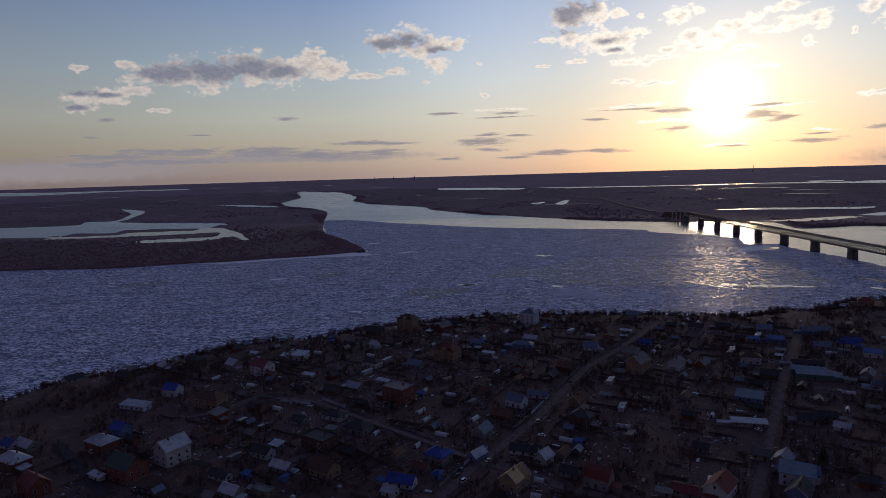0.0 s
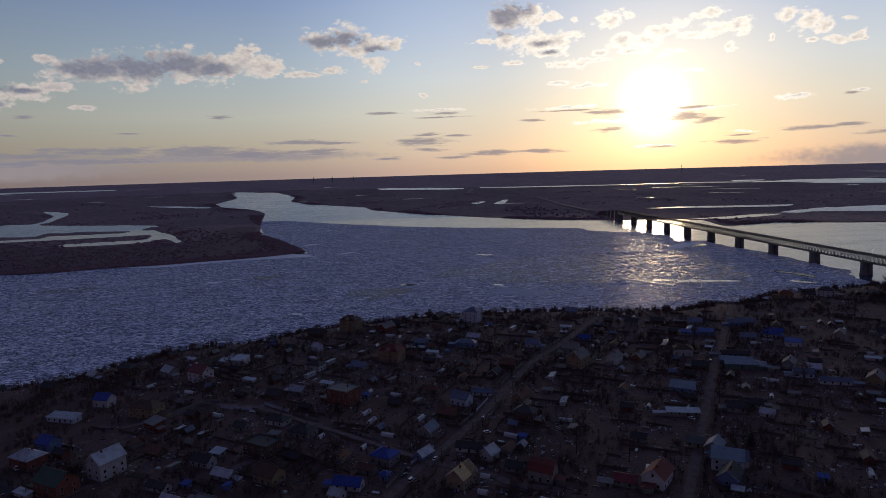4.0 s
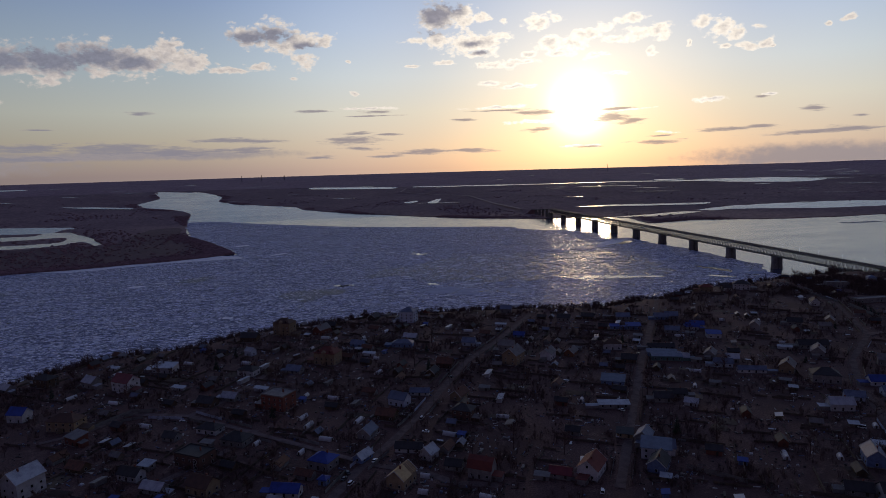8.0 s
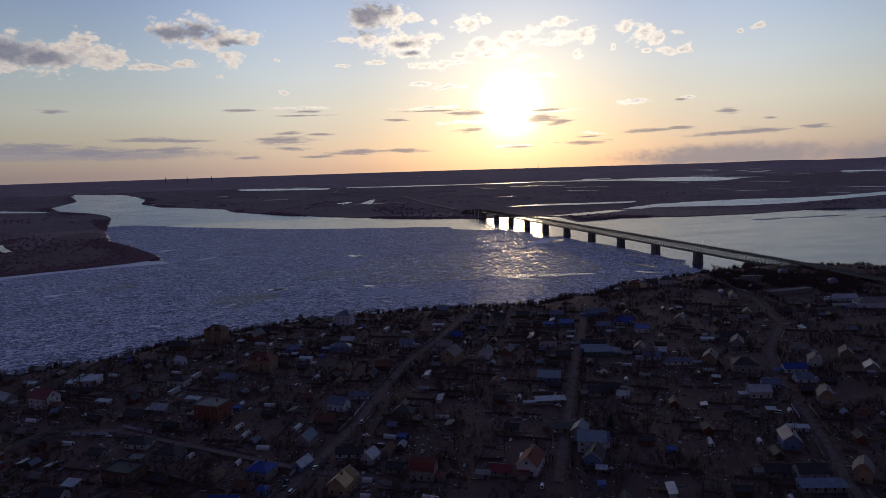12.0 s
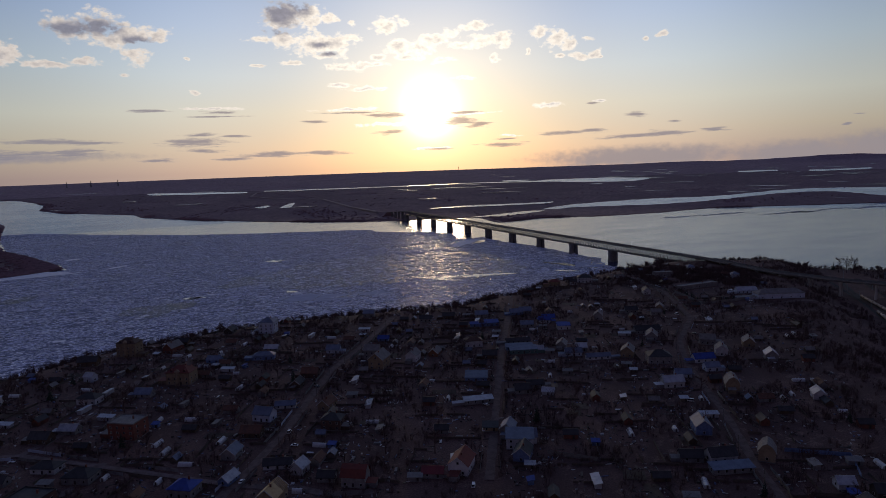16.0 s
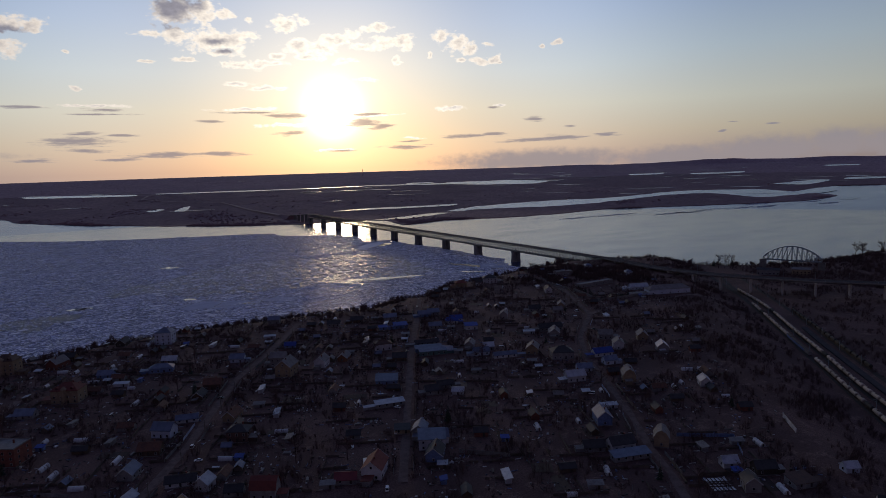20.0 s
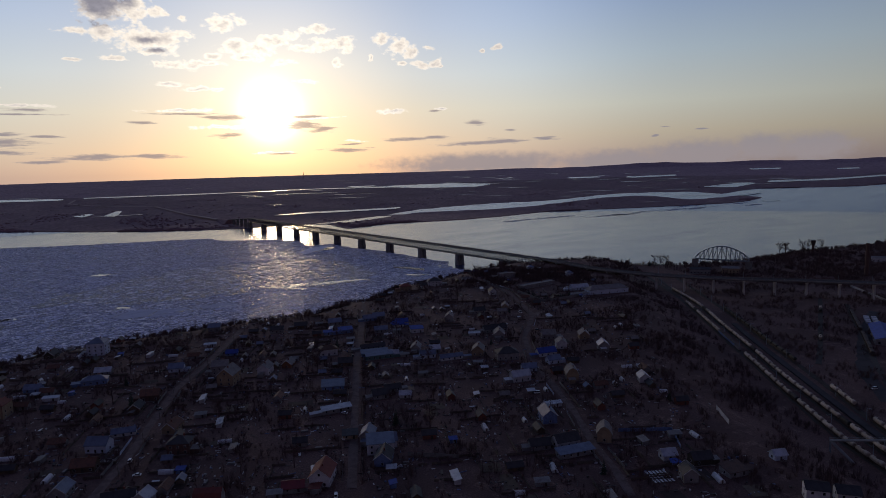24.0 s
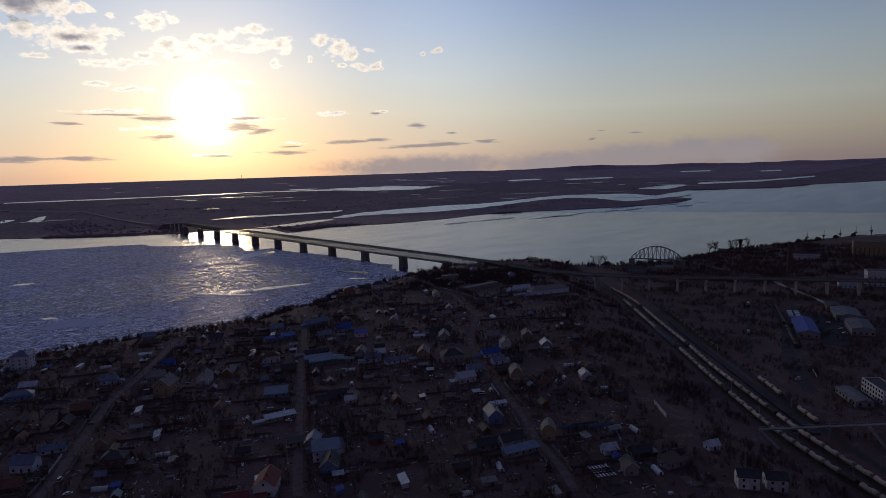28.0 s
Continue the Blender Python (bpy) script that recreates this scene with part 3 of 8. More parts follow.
ICE = ice_material("packed_drift_ice", ((0.135, 0.145, 0.215), (0.66, 0.675, 0.85), (0.27, 0.285, 0.40)), 0.035, 5.0, 0.13)
SLUSH = ice_material("broken_ice_in_dark_water", ((0.15, 0.158, 0.21), (0.46, 0.465, 0.57), (0.22, 0.23, 0.30)), 0.2, 5.5, 0.12, 0.9, 0.3)
SHEET = ice_material("smooth_grey_ice", ((0.40, 0.42, 0.52), (0.46, 0.48, 0.58), (0.43, 0.45, 0.55)), 0.02, 30.0, 0.0, 0.1)
OLDSNOW = material("snow_covered_shore_ice", (0.90, 0.88, 0.89), (0.72, 0.71, 0.74), 0.8, 9.0, 0.3)
FLOE = material("ice_floe", (0.88, 0.88, 0.93), (0.58, 0.60, 0.70), 0.7, 4.0, 0.3, fine=5.0, spec=0.3)


# ---- mesh helpers ----
class Mesh:
    """Collects boxes, beams and prisms into one mesh."""
    def __init__(self):
        self.v, self.f = [], []

    def add(self, verts, faces):
        n = len(self.v)
        self.v += [tuple(p) for p in verts]
        self.f += [tuple(i + n for i in f) for f in faces]
        return self

    def box(self, x, y, z, sx, sy, sz, turn=0.0):
        """A box on z, centred on x, y."""
        c, s = math.cos(turn), math.sin(turn)
        vs = []
        for k in (0, 1):
            for a, b in ((-1, -1), (1, -1), (1, 1), (-1, 1)):
                px, py = a * sx / 2, b * sy / 2
                vs.append((x + px * c - py * s, y + px * s + py * c, z + k * sz))
        return self.add(vs, [(3, 2, 1, 0), (4, 5, 6, 7), (0, 1, 5, 4), (1, 2, 6, 5), (2, 3, 7, 6), (3, 0, 4, 7)])

    def beam(self, p, q, wide, high=None):
        p, q = Vector(p), Vector(q)
        d = (q - p).normalized()
        side = d.cross(Vector((0, 0, 1)))
        side = Vector((1, 0, 0)) if side.length < 1e-4 else side.normalized()
        up = side.cross(d)
        a, b = side * wide / 2, up * (high or wide) / 2
        vs = [e + i * a + j * b for e in (p, q) for i, j in ((-1, -1), (1, -1), (1, 1), (-1, 1))]
        return self.add(vs, [(3, 2, 1, 0), (4, 5, 6, 7), (0, 1, 5, 4), (1, 2, 6, 5), (2, 3, 7, 6), (3, 0, 4, 7)])

    def tube(self, p, q, r0, r1=None, n=8, caps=True):
        p, q = Vector(p), Vector(q)
        r1 = r0 if r1 is None else r1
        d = (q - p).normalized()
        side = d.orthogonal().normalized()
        up = d.cross(side)
        vs = [e + (side * math.cos(2 * math.pi * i / n) + up * math.sin(2 * math.pi * i / n)) * r for e, r in ((p, r0), (q, r1)) for i in range(n)]
        fs = [(i, (i + 1) % n, n + (i + 1) % n, n + i) for i in range(n)]
        if caps:
            fs += [tuple(range(n - 1, -1, -1)), tuple(range(n, 2 * n))]
        return self.add(vs, fs)

    def sweep(self, outline, x0, x1):
        """An outline of (y, z) points, pulled along x."""
        n = len(outline)
        vs = [(x, y, z) for x in (x0, x1) for y, z in outline]
        fs = [(i, (i + 1) % n, n + (i + 1) % n, n + i) for i in range(n)] + [tuple(range(n - 1, -1, -1)), tuple(range(n, 2 * n))]
        return self.add(vs, fs)

    def data(self, name, mat, smooth=False):
        me = bpy.data.meshes.new(name)
        me.from_pydata(self.v, [], self.f)
        me.materials.append(mat)
        if smooth:
            me.polygons.foreach_set("use_smooth", [True] * len(me.polygons))
        me.update()
        return me


def fixed(me):
    bm = bmesh.new()
    bm.from_mesh(me)
    bmesh.ops.recalc_face_normals(bm, faces=bm.faces)
    bm.to_mesh(me)
    bm.free()
    return me


def part(name, mesh, mat, parent=None, label="", at=None):
    """Links a Mesh (or mesh data) as one object under a thing or part."""
    ob = new(name, fixed(mesh.data(name, mat)) if isinstance(mesh, Mesh) else mesh)
    ob.parent = parent
    if at is not None:
        ob.matrix_basis = at
    return tagged(ob, label) if label else ob


def thing(name, x, y, z, turn, label, category, group="", kind=""):
    ob = new(name)
    ob.matrix_basis = pose(x, y, z, 0, 0, turn)
    return tagged(ob, label, category, group, kind)


# ---- the lie of the land ----
EYE = 188.0


CLIMB = 152.0 / 2350.0


def squeeze(d):
    """True distance to distance in the model: past 2.5 km the plain is drawn together and climbs gently, so that its horizon lies at 4.85 km."""
    return d if d <= 2500 else d * (EYE + 2500 * CLIMB) / (EYE + CLIMB * d)


def stretch(r):
    return r if r <= 2500 else r * EYE / max(EYE - (r - 2500) * CLIMB, 1.0)


def near(x, y):
    d = math.hypot(x, y)
    k = squeeze(d) / d if d > 1 else 1
    return x * k, y * k


def rise(x, y, z0):
    """Height of the far plain in the model for a true height z0."""
    r = math.hypot(x, y)
    return EYE - (EYE - z0) * r / stretch(r) if r > 2500 else z0


CREST = [(-412, 341), (-365, 397), (-326, 448), (-318, 474), (-299, 503), (-257, 523), (-231, 554), (-188, 597), (-124, 609), (-83, 641), (-49, 657), (11, 671), (49, 680), (112, 683), (172, 676), (255, 666), (308, 649), (363, 664), (361, 682), (398, 665), (471, 710), (520, 712), (569, 721), (610, 731), (651, 737), (723, 746), (769, 724), (843, 685), (898, 641), (932, 594), (982, 558), (1068, 517), (1149, 501), (1226, 501), (1324, 463), (1398, 434), (1485, 406), (1579, 377), (1652, 321)]
RAIL = [(900, 610), (764, 483), (693, 406), (611, 328), (523, 244), (476, 200), (420, 145), (381, 98), (350, 55), (250, -80), (150, -260)]


def crest_gap(px, py):
    """Signed distance in metres from the top edge of the river bank, positive on the land."""
    gap = np.full(px.shape, 1e9)
    pts = [(-700, -60)] + CREST + [(2400, 60), (4900, -600), (4900, -4900), (-4900, -4900), (-4900, -1500), (-1500, -500)]
    inside = np.zeros(px.shape, bool)
    for (ax, ay), (bx, by) in zip(pts, pts[1:] + pts[:1]):
        dx, dy = bx - ax, by - ay
        t = np.clip(((px - ax) * dx + (py - ay) * dy) / (dx * dx + dy * dy), 0, 1)
        gap = np.minimum(gap, np.hypot(px - ax - t * dx, py - ay - t * dy))
        cut = ((ay > py) != (by > py)) & (px < (bx - ax) * (py - ay) / (by - ay + 1e-12) + ax)
        inside ^= cut
    return np.where(inside, gap, -gap)


def rail_gap(px, py):
    """Signed distance from the first railway line, positive on the town's side."""
    gap, side = np.full(px.shape, 1e9), np.ones(px.shape)
    for (ax, ay), (bx, by) in zip(RAIL, RAIL[1:]):
        dx, dy = bx - ax, by - ay
        t = np.clip(((px - ax) * dx + (py - ay) * dy) / (dx * dx + dy * dy), 0, 1)
        d = np.hypot(px - ax - t * dx, py - ay - t * dy)
        s = np.sign(dy * (px - ax) - dx * (py - ay))
        side = np.where(d < gap, s, side)
        gap = np.minimum(gap, d)
    return gap * side


def smooth(a, lo, hi):
    t = np.clip((a - lo) / (hi - lo), 0, 1)
    return t * t * (3 - 2 * t)


def height(px, py):
    px, py = np.asarray(px, float), np.asarray(py, float)
    c, r = crest_gap(px, py), rail_gap(px, py)
    top = 14 + 16 * smooth(r, 12, 75)
    z = top - 5 * (1 - smooth(c, 0, 30)) * (top > 20)
    return np.where(c >= 0, z, np.maximum(np.where(top > 20, top - 5, top) + c * 0.62, -4))


class Field:
    """A quantity of the near bank on a 5 m grid, read between its nodes."""
    def __init__(self, of):
        gx_, gy_ = np.meshgrid(np.arange(-500, 1761, 5.0), np.arange(-200, 801, 5.0))
        self.of, self.grid = of, of(gx_.ravel(), gy_.ravel()).reshape(gx_.shape).tolist()

    def __call__(self, x, y):
        u, v = (x + 500) / 5, (y + 200) / 5
        i, j = int(u), int(v)
        if not (0 <= i < 451 and 0 <= j < 199):
            return float(self.of(np.array([float(x)]), np.array([float(y)]))[0])
        a, b = u - i, v - j
        g = self.grid
        return (g[j][i] * (1 - a) + g[j][i + 1] * a) * (1 - b) + (g[j + 1][i] * (1 - a) + g[j + 1][i + 1] * a) * b


ground_at, crest_at, rail_at = Field(height), Field(crest_gap), Field(rail_gap)


def polygon_sheet(name, outline, lift, mat, step, label, category, ragged=0.0, deep=2.0, seed=0):
    """A sheet inside a shore line given in true metres, with a ragged edge and a skirt down into the water."""
    pts = [near(*p) for p in outline]
    loop, n = [], len(pts)
    for i in range(n):
        p0, p1, p2, p3 = (Vector(pts[(i + k) % n]) for k in (-1, 0, 1, 2))
        cuts = max(1, int((p2 - p1).length / step))
        for j in range(cuts):
            t = j / cuts
            soft = 0.5 * (2 * p1 + (p2 - p0) * t + (2 * p0 - 5 * p1 + 4 * p2 - p3) * t * t + (3 * p1 - p0 - 3 * p2 + p3) * t ** 3)
            q = p1.lerp(p2, t).lerp(soft, 0.6)
            w = noise.noise_vector(Vector((q.x / (step * 2.5), q.y / (step * 2.5), seed))) * ragged
            loop.append(Vector((q.x + w.x, q.y + w.y)))
    xs, ys = [p.x for p in loop], [p.y for p in loop]
    span = max(max(xs) - min(xs), max(ys) - min(ys))
    grid = max(step, span / 90)
    lx, ly = np.array(xs), np.array(ys)
    gx, gy = np.meshgrid(np.arange(min(xs), max(xs), grid), np.arange(min(ys), max(ys), grid))
    gx, gy = gx.ravel(), gy.ravel()

    def within(px, py):
        ins = np.zeros(px.shape, bool)
        for ax, ay, bx, by in zip(lx, ly, np.roll(lx, -1), np.roll(ly, -1)):
            ins ^= ((ay > py) != (by > py)) & (px < (bx - ax) * (py - ay) / (by - ay + 1e-12) + ax)
        return ins
    keep = within(gx, gy)
    from mathutils.geometry import delaunay_2d_cdt
    m = len(loop)
    vs, _, fs, *_ = delaunay_2d_cdt(loop + [Vector(p) for p in zip(gx[keep], gy[keep])], [(i, (i + 1) % m) for i in range(m)], [], 0, 1e-3)
    cx = np.array([sum(vs[i].x for i in f) / len(f) for f in fs])
    cy = np.array([sum(vs[i].y for i in f) / len(f) for f in fs])
    ok = within(cx, cy)
    sheet = Mesh()
    sheet.add([(v.x, v.y, rise(v.x, v.y, lift)) for v in vs], [f for f, k in zip(fs, ok) if k])
    low = [(v.x, v.y, rise(v.x, v.y, lift - deep)) for v in loop]
    b = len(sheet.v)
    sheet.v += low + [(v.x, v.y, rise(v.x, v.y, lift)) for v in loop]
    sheet.f += [(b + i, b + (i + 1) % m, b + m + (i + 1) % m, b + m + i) for i in range(m)]
    ob = part(name, sheet, mat)
    return tagged(ob, label, category, kind="structure")


# the river, from the far horizon to under the near bank
disc = Mesh()
rings = [0, 150, 300, 450, 600, 800, 1000, 1250, 1500, 1800, 2100, 2500] + [2500 + 2290 * k / 22 for k in range(1, 23)]
spokes = 160
for r in rings:
    disc.v += [(r * math.sin(2 * math.pi * a / spokes), r * math.cos(2 * math.pi * a / spokes), rise(0, max(r, 1), 0) if r > 1 else 0) for a in range(spokes)]
for k in range(len(rings) - 1):
    disc.f += [(k * spokes + a, k * spokes + (a + 1) % spokes, (k + 1) * spokes + (a + 1) % spokes, (k + 1) * spokes + a) for a in range(spokes)]
tagged(part("river", disc, WATER), "cold grey river water reflecting the evening sky", "river", kind="structure")

FAR = 25600
SHORE = [(-1573, 1339), (-1266, 1339), (-959, 1340), (-704, 1329), (-586, 1369), (-488, 1381), (-405, 1414), (-322, 1435), (-247, 1470), (-192, 1511), (-224, 1611), (-295, 1794), (-379, 1983), (-451, 2325), (-514, 2689), (-585, 3136), (-693, 3450), (-898, 3747), (-1142, 4359), (-1224, 5374), (-1485, 6398), (-1746, 7671), (-1140, 6810), (-725, 5296), (-641, 4479), (-469, 3977), (-108, 3432), (-57, 3147), (158, 2733), (336, 2487), (516, 2269), (679, 2131), (790, 2067), (778, 2078), (930, 2053), (1039, 1980), (1001, 1758), (1184, 1804), (1373, 1715), (1597, 1679), (1858, 1687), (2180, 1528), (2523, 1377), (2704, 1335), (3057, 1406), (3256, 1706), (3930, 1826), (4387, 1427), (4902, 1391), (5659, 1124)]
rim = [(FAR * math.sin(radians(a)), FAR * math.cos(radians(a))) for a in range(110, -90, -1)]
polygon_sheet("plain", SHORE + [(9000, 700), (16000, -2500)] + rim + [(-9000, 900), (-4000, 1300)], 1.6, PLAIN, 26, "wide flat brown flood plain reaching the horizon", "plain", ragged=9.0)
# Added sheet over the far plain; its pale colour stands for haze.
haze_in = [(7000 * math.sin(radians(a)) * (1 + 0.12 * math.sin(a * 0.7)), 7000 * math.cos(radians(a)) * (1 + 0.12 * math.sin(a * 0.7))) for a in range(-80, 80, 8)]
polygon_sheet("far_meadows", haze_in + [(FAR * 0.98 * math.sin(radians(a)), FAR * 0.98 * math.cos(radians(a))) for a in range(79, -82, -1)], 2.6, HAZE_LAND, 40, "pale reed meadows towards the horizon", "meadow", ragged=25.0, deep=0.2, seed=12)
ridge = Mesh()
for k in range(161):
    a = radians(40 + 0.3 * k)
    swell = max(0.0, min(1.0, k / 60)) * (16 + 22 * noise.noise(Vector((k / 22, 1, 0))) + 7 * noise.noise(Vector((k / 6, 4, 0))))
    for r_, z in ((4700, rise(0, 4700, 1)), (4790, rise(0, 4790, 1) + max(1, swell) * 0.6), (4845, rise(0, 4845, 1) + max(0.5, swell))):
        ridge.v.append((r_ * math.sin(a), r_ * math.cos(a), z))
ridge.f = [(3 * k + i, 3 * k + i + 1, 3 * k + i + 4, 3 * k + i + 3) for k in range(160) for i in range(2)]
# The hills wear the same haze-paled colour.
tagged(part("far_hills", ridge.data("far_hills", HAZE_LAND), HAZE_LAND), "low hills on the horizon", "hills", kind="structure")
LAGOON = [(-2961, 3011), (-1889, 2656), (-1582, 2696), (-1656, 2892), (-1535, 2915), (-1732, 3471), (-2107, 4099), (-1834, 3823), (-1710, 3578), (-1519, 3015), (-1445, 2801), (-904, 2567), (-816, 2317), (-683, 2093), (-582, 1871), (-591, 1842), (-669, 1978), (-693, 1916), (-735, 1863), (-906, 1846), (-929, 1929), (-733, 1978), (-774, 2140), (-914, 2101), (-1152, 2056), (-1460, 2049), (-2093, 2123)]
SCRUB = ground_material("dark_island_scrub", ((0.135, 0.088, 0.095), (0.17, 0.112, 0.118), (0.105, 0.068, 0.075)), (200, 40, 8), dist=1.5)
polygon_sheet("island_scrub", [(-1573, 1352), (-1266, 1352), (-959, 1352), (-704, 1342), (-586, 1381), (-488, 1394), (-405, 1427), (-322, 1449), (-250, 1485), (-208, 1516), (-240, 1611), (-312, 1794), (-396, 1983), (-470, 2325), (-560, 2300), (-560, 1990), (-560, 1820), (-700, 1830), (-930, 1800), (-1152, 2010), (-1460, 2005), (-2093, 2080), (-2961, 2400), (-2961, 1500)], 1.9, SCRUB, 22, "dark bare scrub on the low island", "scrub", ragged=8.0, deep=0.2, seed=15)
polygon_sheet("lagoon", LAGOON, 2.0, STILL, 22, "ice skinned lagoon in the flood plain", "lagoon", ragged=5.0, deep=0.3, seed=3)
CHANNEL = [(1005, 1989), (1155, 2037), (1302, 2081), (1610, 2246), (1859, 2273), (2160, 2266), (2386, 2163), (2903, 2251), (3164, 2235), (3419, 2011), (3285, 1721), (3685, 1729), (3325, 1551), (2931, 1566), (2770, 1602), (2960, 1938), (2900, 2049), (2671, 2072), (2168, 1966), (1877, 1971), (1510, 2108), (1244, 1990), (1105, 1952)]
polygon_sheet("side_channel", CHANNEL, 2.0, STILL, 22, "pale side channel behind a low spit", "channel", ragged=15.0, deep=0.3, seed=4)
polygon_sheet("pond", [(964, 6307), (1735, 6008), (2348, 5784), (2953, 5775), (3403, 5487), (3829, 5496), (3503, 5025), (3231, 5209), (2857, 5587), (2278, 5610), (1654, 5723), (930, 6083)], 3.2, STILL, 24, "pale thin ice on a still pond in the plain", "pond", ragged=9.0, deep=0.2, seed=20)
polygon_sheet("pond", [(-9511, 13445), (-7399, 11988), (-6417, 12133), (-4898, 11946), (-4505, 10986), (-5738, 10849), (-5997, 9714), (-6826, 9645), (-12789, 13067), (-17481, 17873)], 3.2, STILL, 24, "pale thin ice on a still pond in the plain", "pond", ragged=9.0, deep=0.2, seed=21)
polygon_sheet("pond", [(-16, 7171), (761, 6312), (711, 5895), (-14, 6491)], 3.2, STILL, 24, "pale thin ice on a still pond in the plain", "pond", ragged=9.0, deep=0.2, seed=22)
polygon_sheet("pond", [(-1575, 4318), (-1353, 4220), (-1058, 3927), (-1018, 3781), (-1274, 3974)], 3.2, STILL, 24, "pale thin ice on a still pond in the plain", "pond", ragged=9.0, deep=0.2, seed=23)
polygon_sheet("pond", [(1087, 2523), (1279, 2582), (1529, 2501), (1695, 2471), (1619, 2384), (1468, 2402), (1230, 2484)], 3.2, STILL, 24, "pale thin ice on a still pond in the plain", "pond", ragged=9.0, deep=0.2, seed=24)
polygon_sheet("pond", [(5245, 2339), (5831, 2097), (7055, 2004), (6655, 1890), (5404, 1943), (4933, 2200)], 3.2, STILL, 24, "pale thin ice on a still pond in the plain", "pond", ragged=9.0, deep=0.2, seed=25)
polygon_sheet("pond", [(3710, 5583), (4366, 5407), (4326, 4679), (3736, 4230), (3413, 4553), (3396, 5065)], 3.2, STILL, 24, "pale thin ice on a still pond in the plain", "pond", ragged=9.0, deep=0.2, seed=26)
polygon_sheet("pond", [(4101, 2277), (4878, 2360), (4708, 2210), (4037, 2033)], 3.2, STILL, 24, "pale thin ice on a still pond in the plain", "pond", ragged=9.0, deep=0.2, seed=27)
polygon_sheet("pond", [(472, 3413), (556, 3557), (564, 3486), (484, 3287)], 3.2, STILL, 24, "pale thin ice on a still pond in the plain", "pond", ragged=9.0, deep=0.2, seed=28)
polygon_sheet("pond", [(580, 3292), (688, 3616), (727, 3664), (662, 3365), (598, 3170)], 3.2, STILL, 24, "pale thin ice on a still pond in the plain", "pond", ragged=9.0, deep=0.2, seed=29)
polygon_sheet("pond", [(6665, 4719), (7423, 4531), (6875, 4197), (6180, 4296)], 3.2, STILL, 24, "pale thin ice on a still pond in the plain", "pond", ragged=9.0, deep=0.2, seed=30)
polygon_sheet("pond", [(6353, 5391), (6774, 5252), (6380, 4903), (5993, 5040)], 3.2, STILL, 24, "pale thin ice on a still pond in the plain", "pond", ragged=9.0, deep=0.2, seed=31)
polygon_sheet("pond", [(11186, 5358), (11606, 5019), (10720, 4636), (10295, 4882)], 3.2, STILL, 24, "pale thin ice on a still pond in the plain", "pond", ragged=9.0, deep=0.2, seed=32)
polygon_sheet("pond", [(10505, 3738), (10731, 3523), (9935, 3261), (9780, 3441)], 3.2, STILL, 24, "pale thin ice on a still pond in the plain", "pond", ragged=9.0, deep=0.2, seed=33)
polygon_sheet("pond", [(3459, 6011), (3746, 5910), (3594, 5670), (3306, 5692)], 3.2, STILL, 24, "pale thin ice on a still pond in the plain", "pond", ragged=9.0, deep=0.2, seed=34)
# shallow pools and old snow scattered over the far plain
r = random.Random(41)
for k in range(96):
    a, d = radians(r.uniform(20, 68) if k < 70 else r.uniform(-36, 20)), r.uniform(3000, 12500)
    if d > 6000 and abs(math.degrees(a) - SUN_AZ) < 4:
        d = 5200.0
    ux, uy, long, deep_ = math.sin(a), math.cos(a), r.uniform(20, 120) * (0.6 + d / 6000), r.uniform(9, 26) * (d / 4000) ** 1.5
    ring = [(d * ux + uy * long * math.cos(q) * w - ux * deep_ * math.sin(q) * w, d * uy - ux * long * math.cos(q) * w - uy * deep_ * math.sin(q) * w) for q, w in ((2 * math.pi * j / 9, r.uniform(0.45, 1.2)) for j in range(9))]
    polygon_sheet("pond", ring, 4.4, STILL, 12, "small shallow pool of thin ice in the plain", "pond", ragged=6.0, deep=0.2, seed=70 + k)
ICEFIELD = [(-570, 473), (-1638, 1395), (-972, 1358), (-594, 1388), (-327, 1456), (-184, 1498), (-222, 1624), (-294, 1809), (-377, 2001), (-446, 2323), (-487, 2584), (-332, 2528), (-183, 2361), (121, 2080), (377, 1946), (582, 1845), (593, 1754), (690, 1663), (707, 1639), (736, 1551), (699, 1430), (761, 1432), (760, 1322), (778, 1181), (766, 1080), (768, 1024), (774, 964), (721, 911), (736, 848), (612, 708)]
polygon_sheet("ice_field", ICEFIELD, 0.25, ICE, 18, "blue grey field of packed drift ice on the river", "ice", ragged=14.0, deep=0.3, seed=7)
BRASH = [(87, 1108), (165, 1165), (244, 1222), (310, 1276), (430, 1275), (543, 1251), (620, 1150), (639, 1078), (590, 985), (538, 911), (440, 930), (379, 973), (250, 977), (161, 1027)]
polygon_sheet("brash_ice", BRASH, 0.40, SLUSH, 14, "broken floes crowded in dark glittering water", "ice", ragged=40.0, deep=0.1, seed=8)


def lead(name, a, b, deep_, mat, label, seed, lift=0.5):
    """A long thin patch on the ice between two points, deep_ metres across at its middle."""
    r_ = random.Random(seed)
    ax, ay, bx, by = *a, *b
    ring = []
    for k in range(16):
        q = 2 * math.pi * k / 16
        t, w = 0.5 - 0.5 * math.cos(q), math.sin(q) * deep_ / 2 * r_.uniform(0.55, 1.15)
        ring.append((ax + (bx - ax) * t, ay + (by - ay) * t + w))
    polygon_sheet(name, ring, lift, mat, 5, label, "ice" if mat is SHEET else "water", ragged=3.0, deep=0.1, seed=seed)


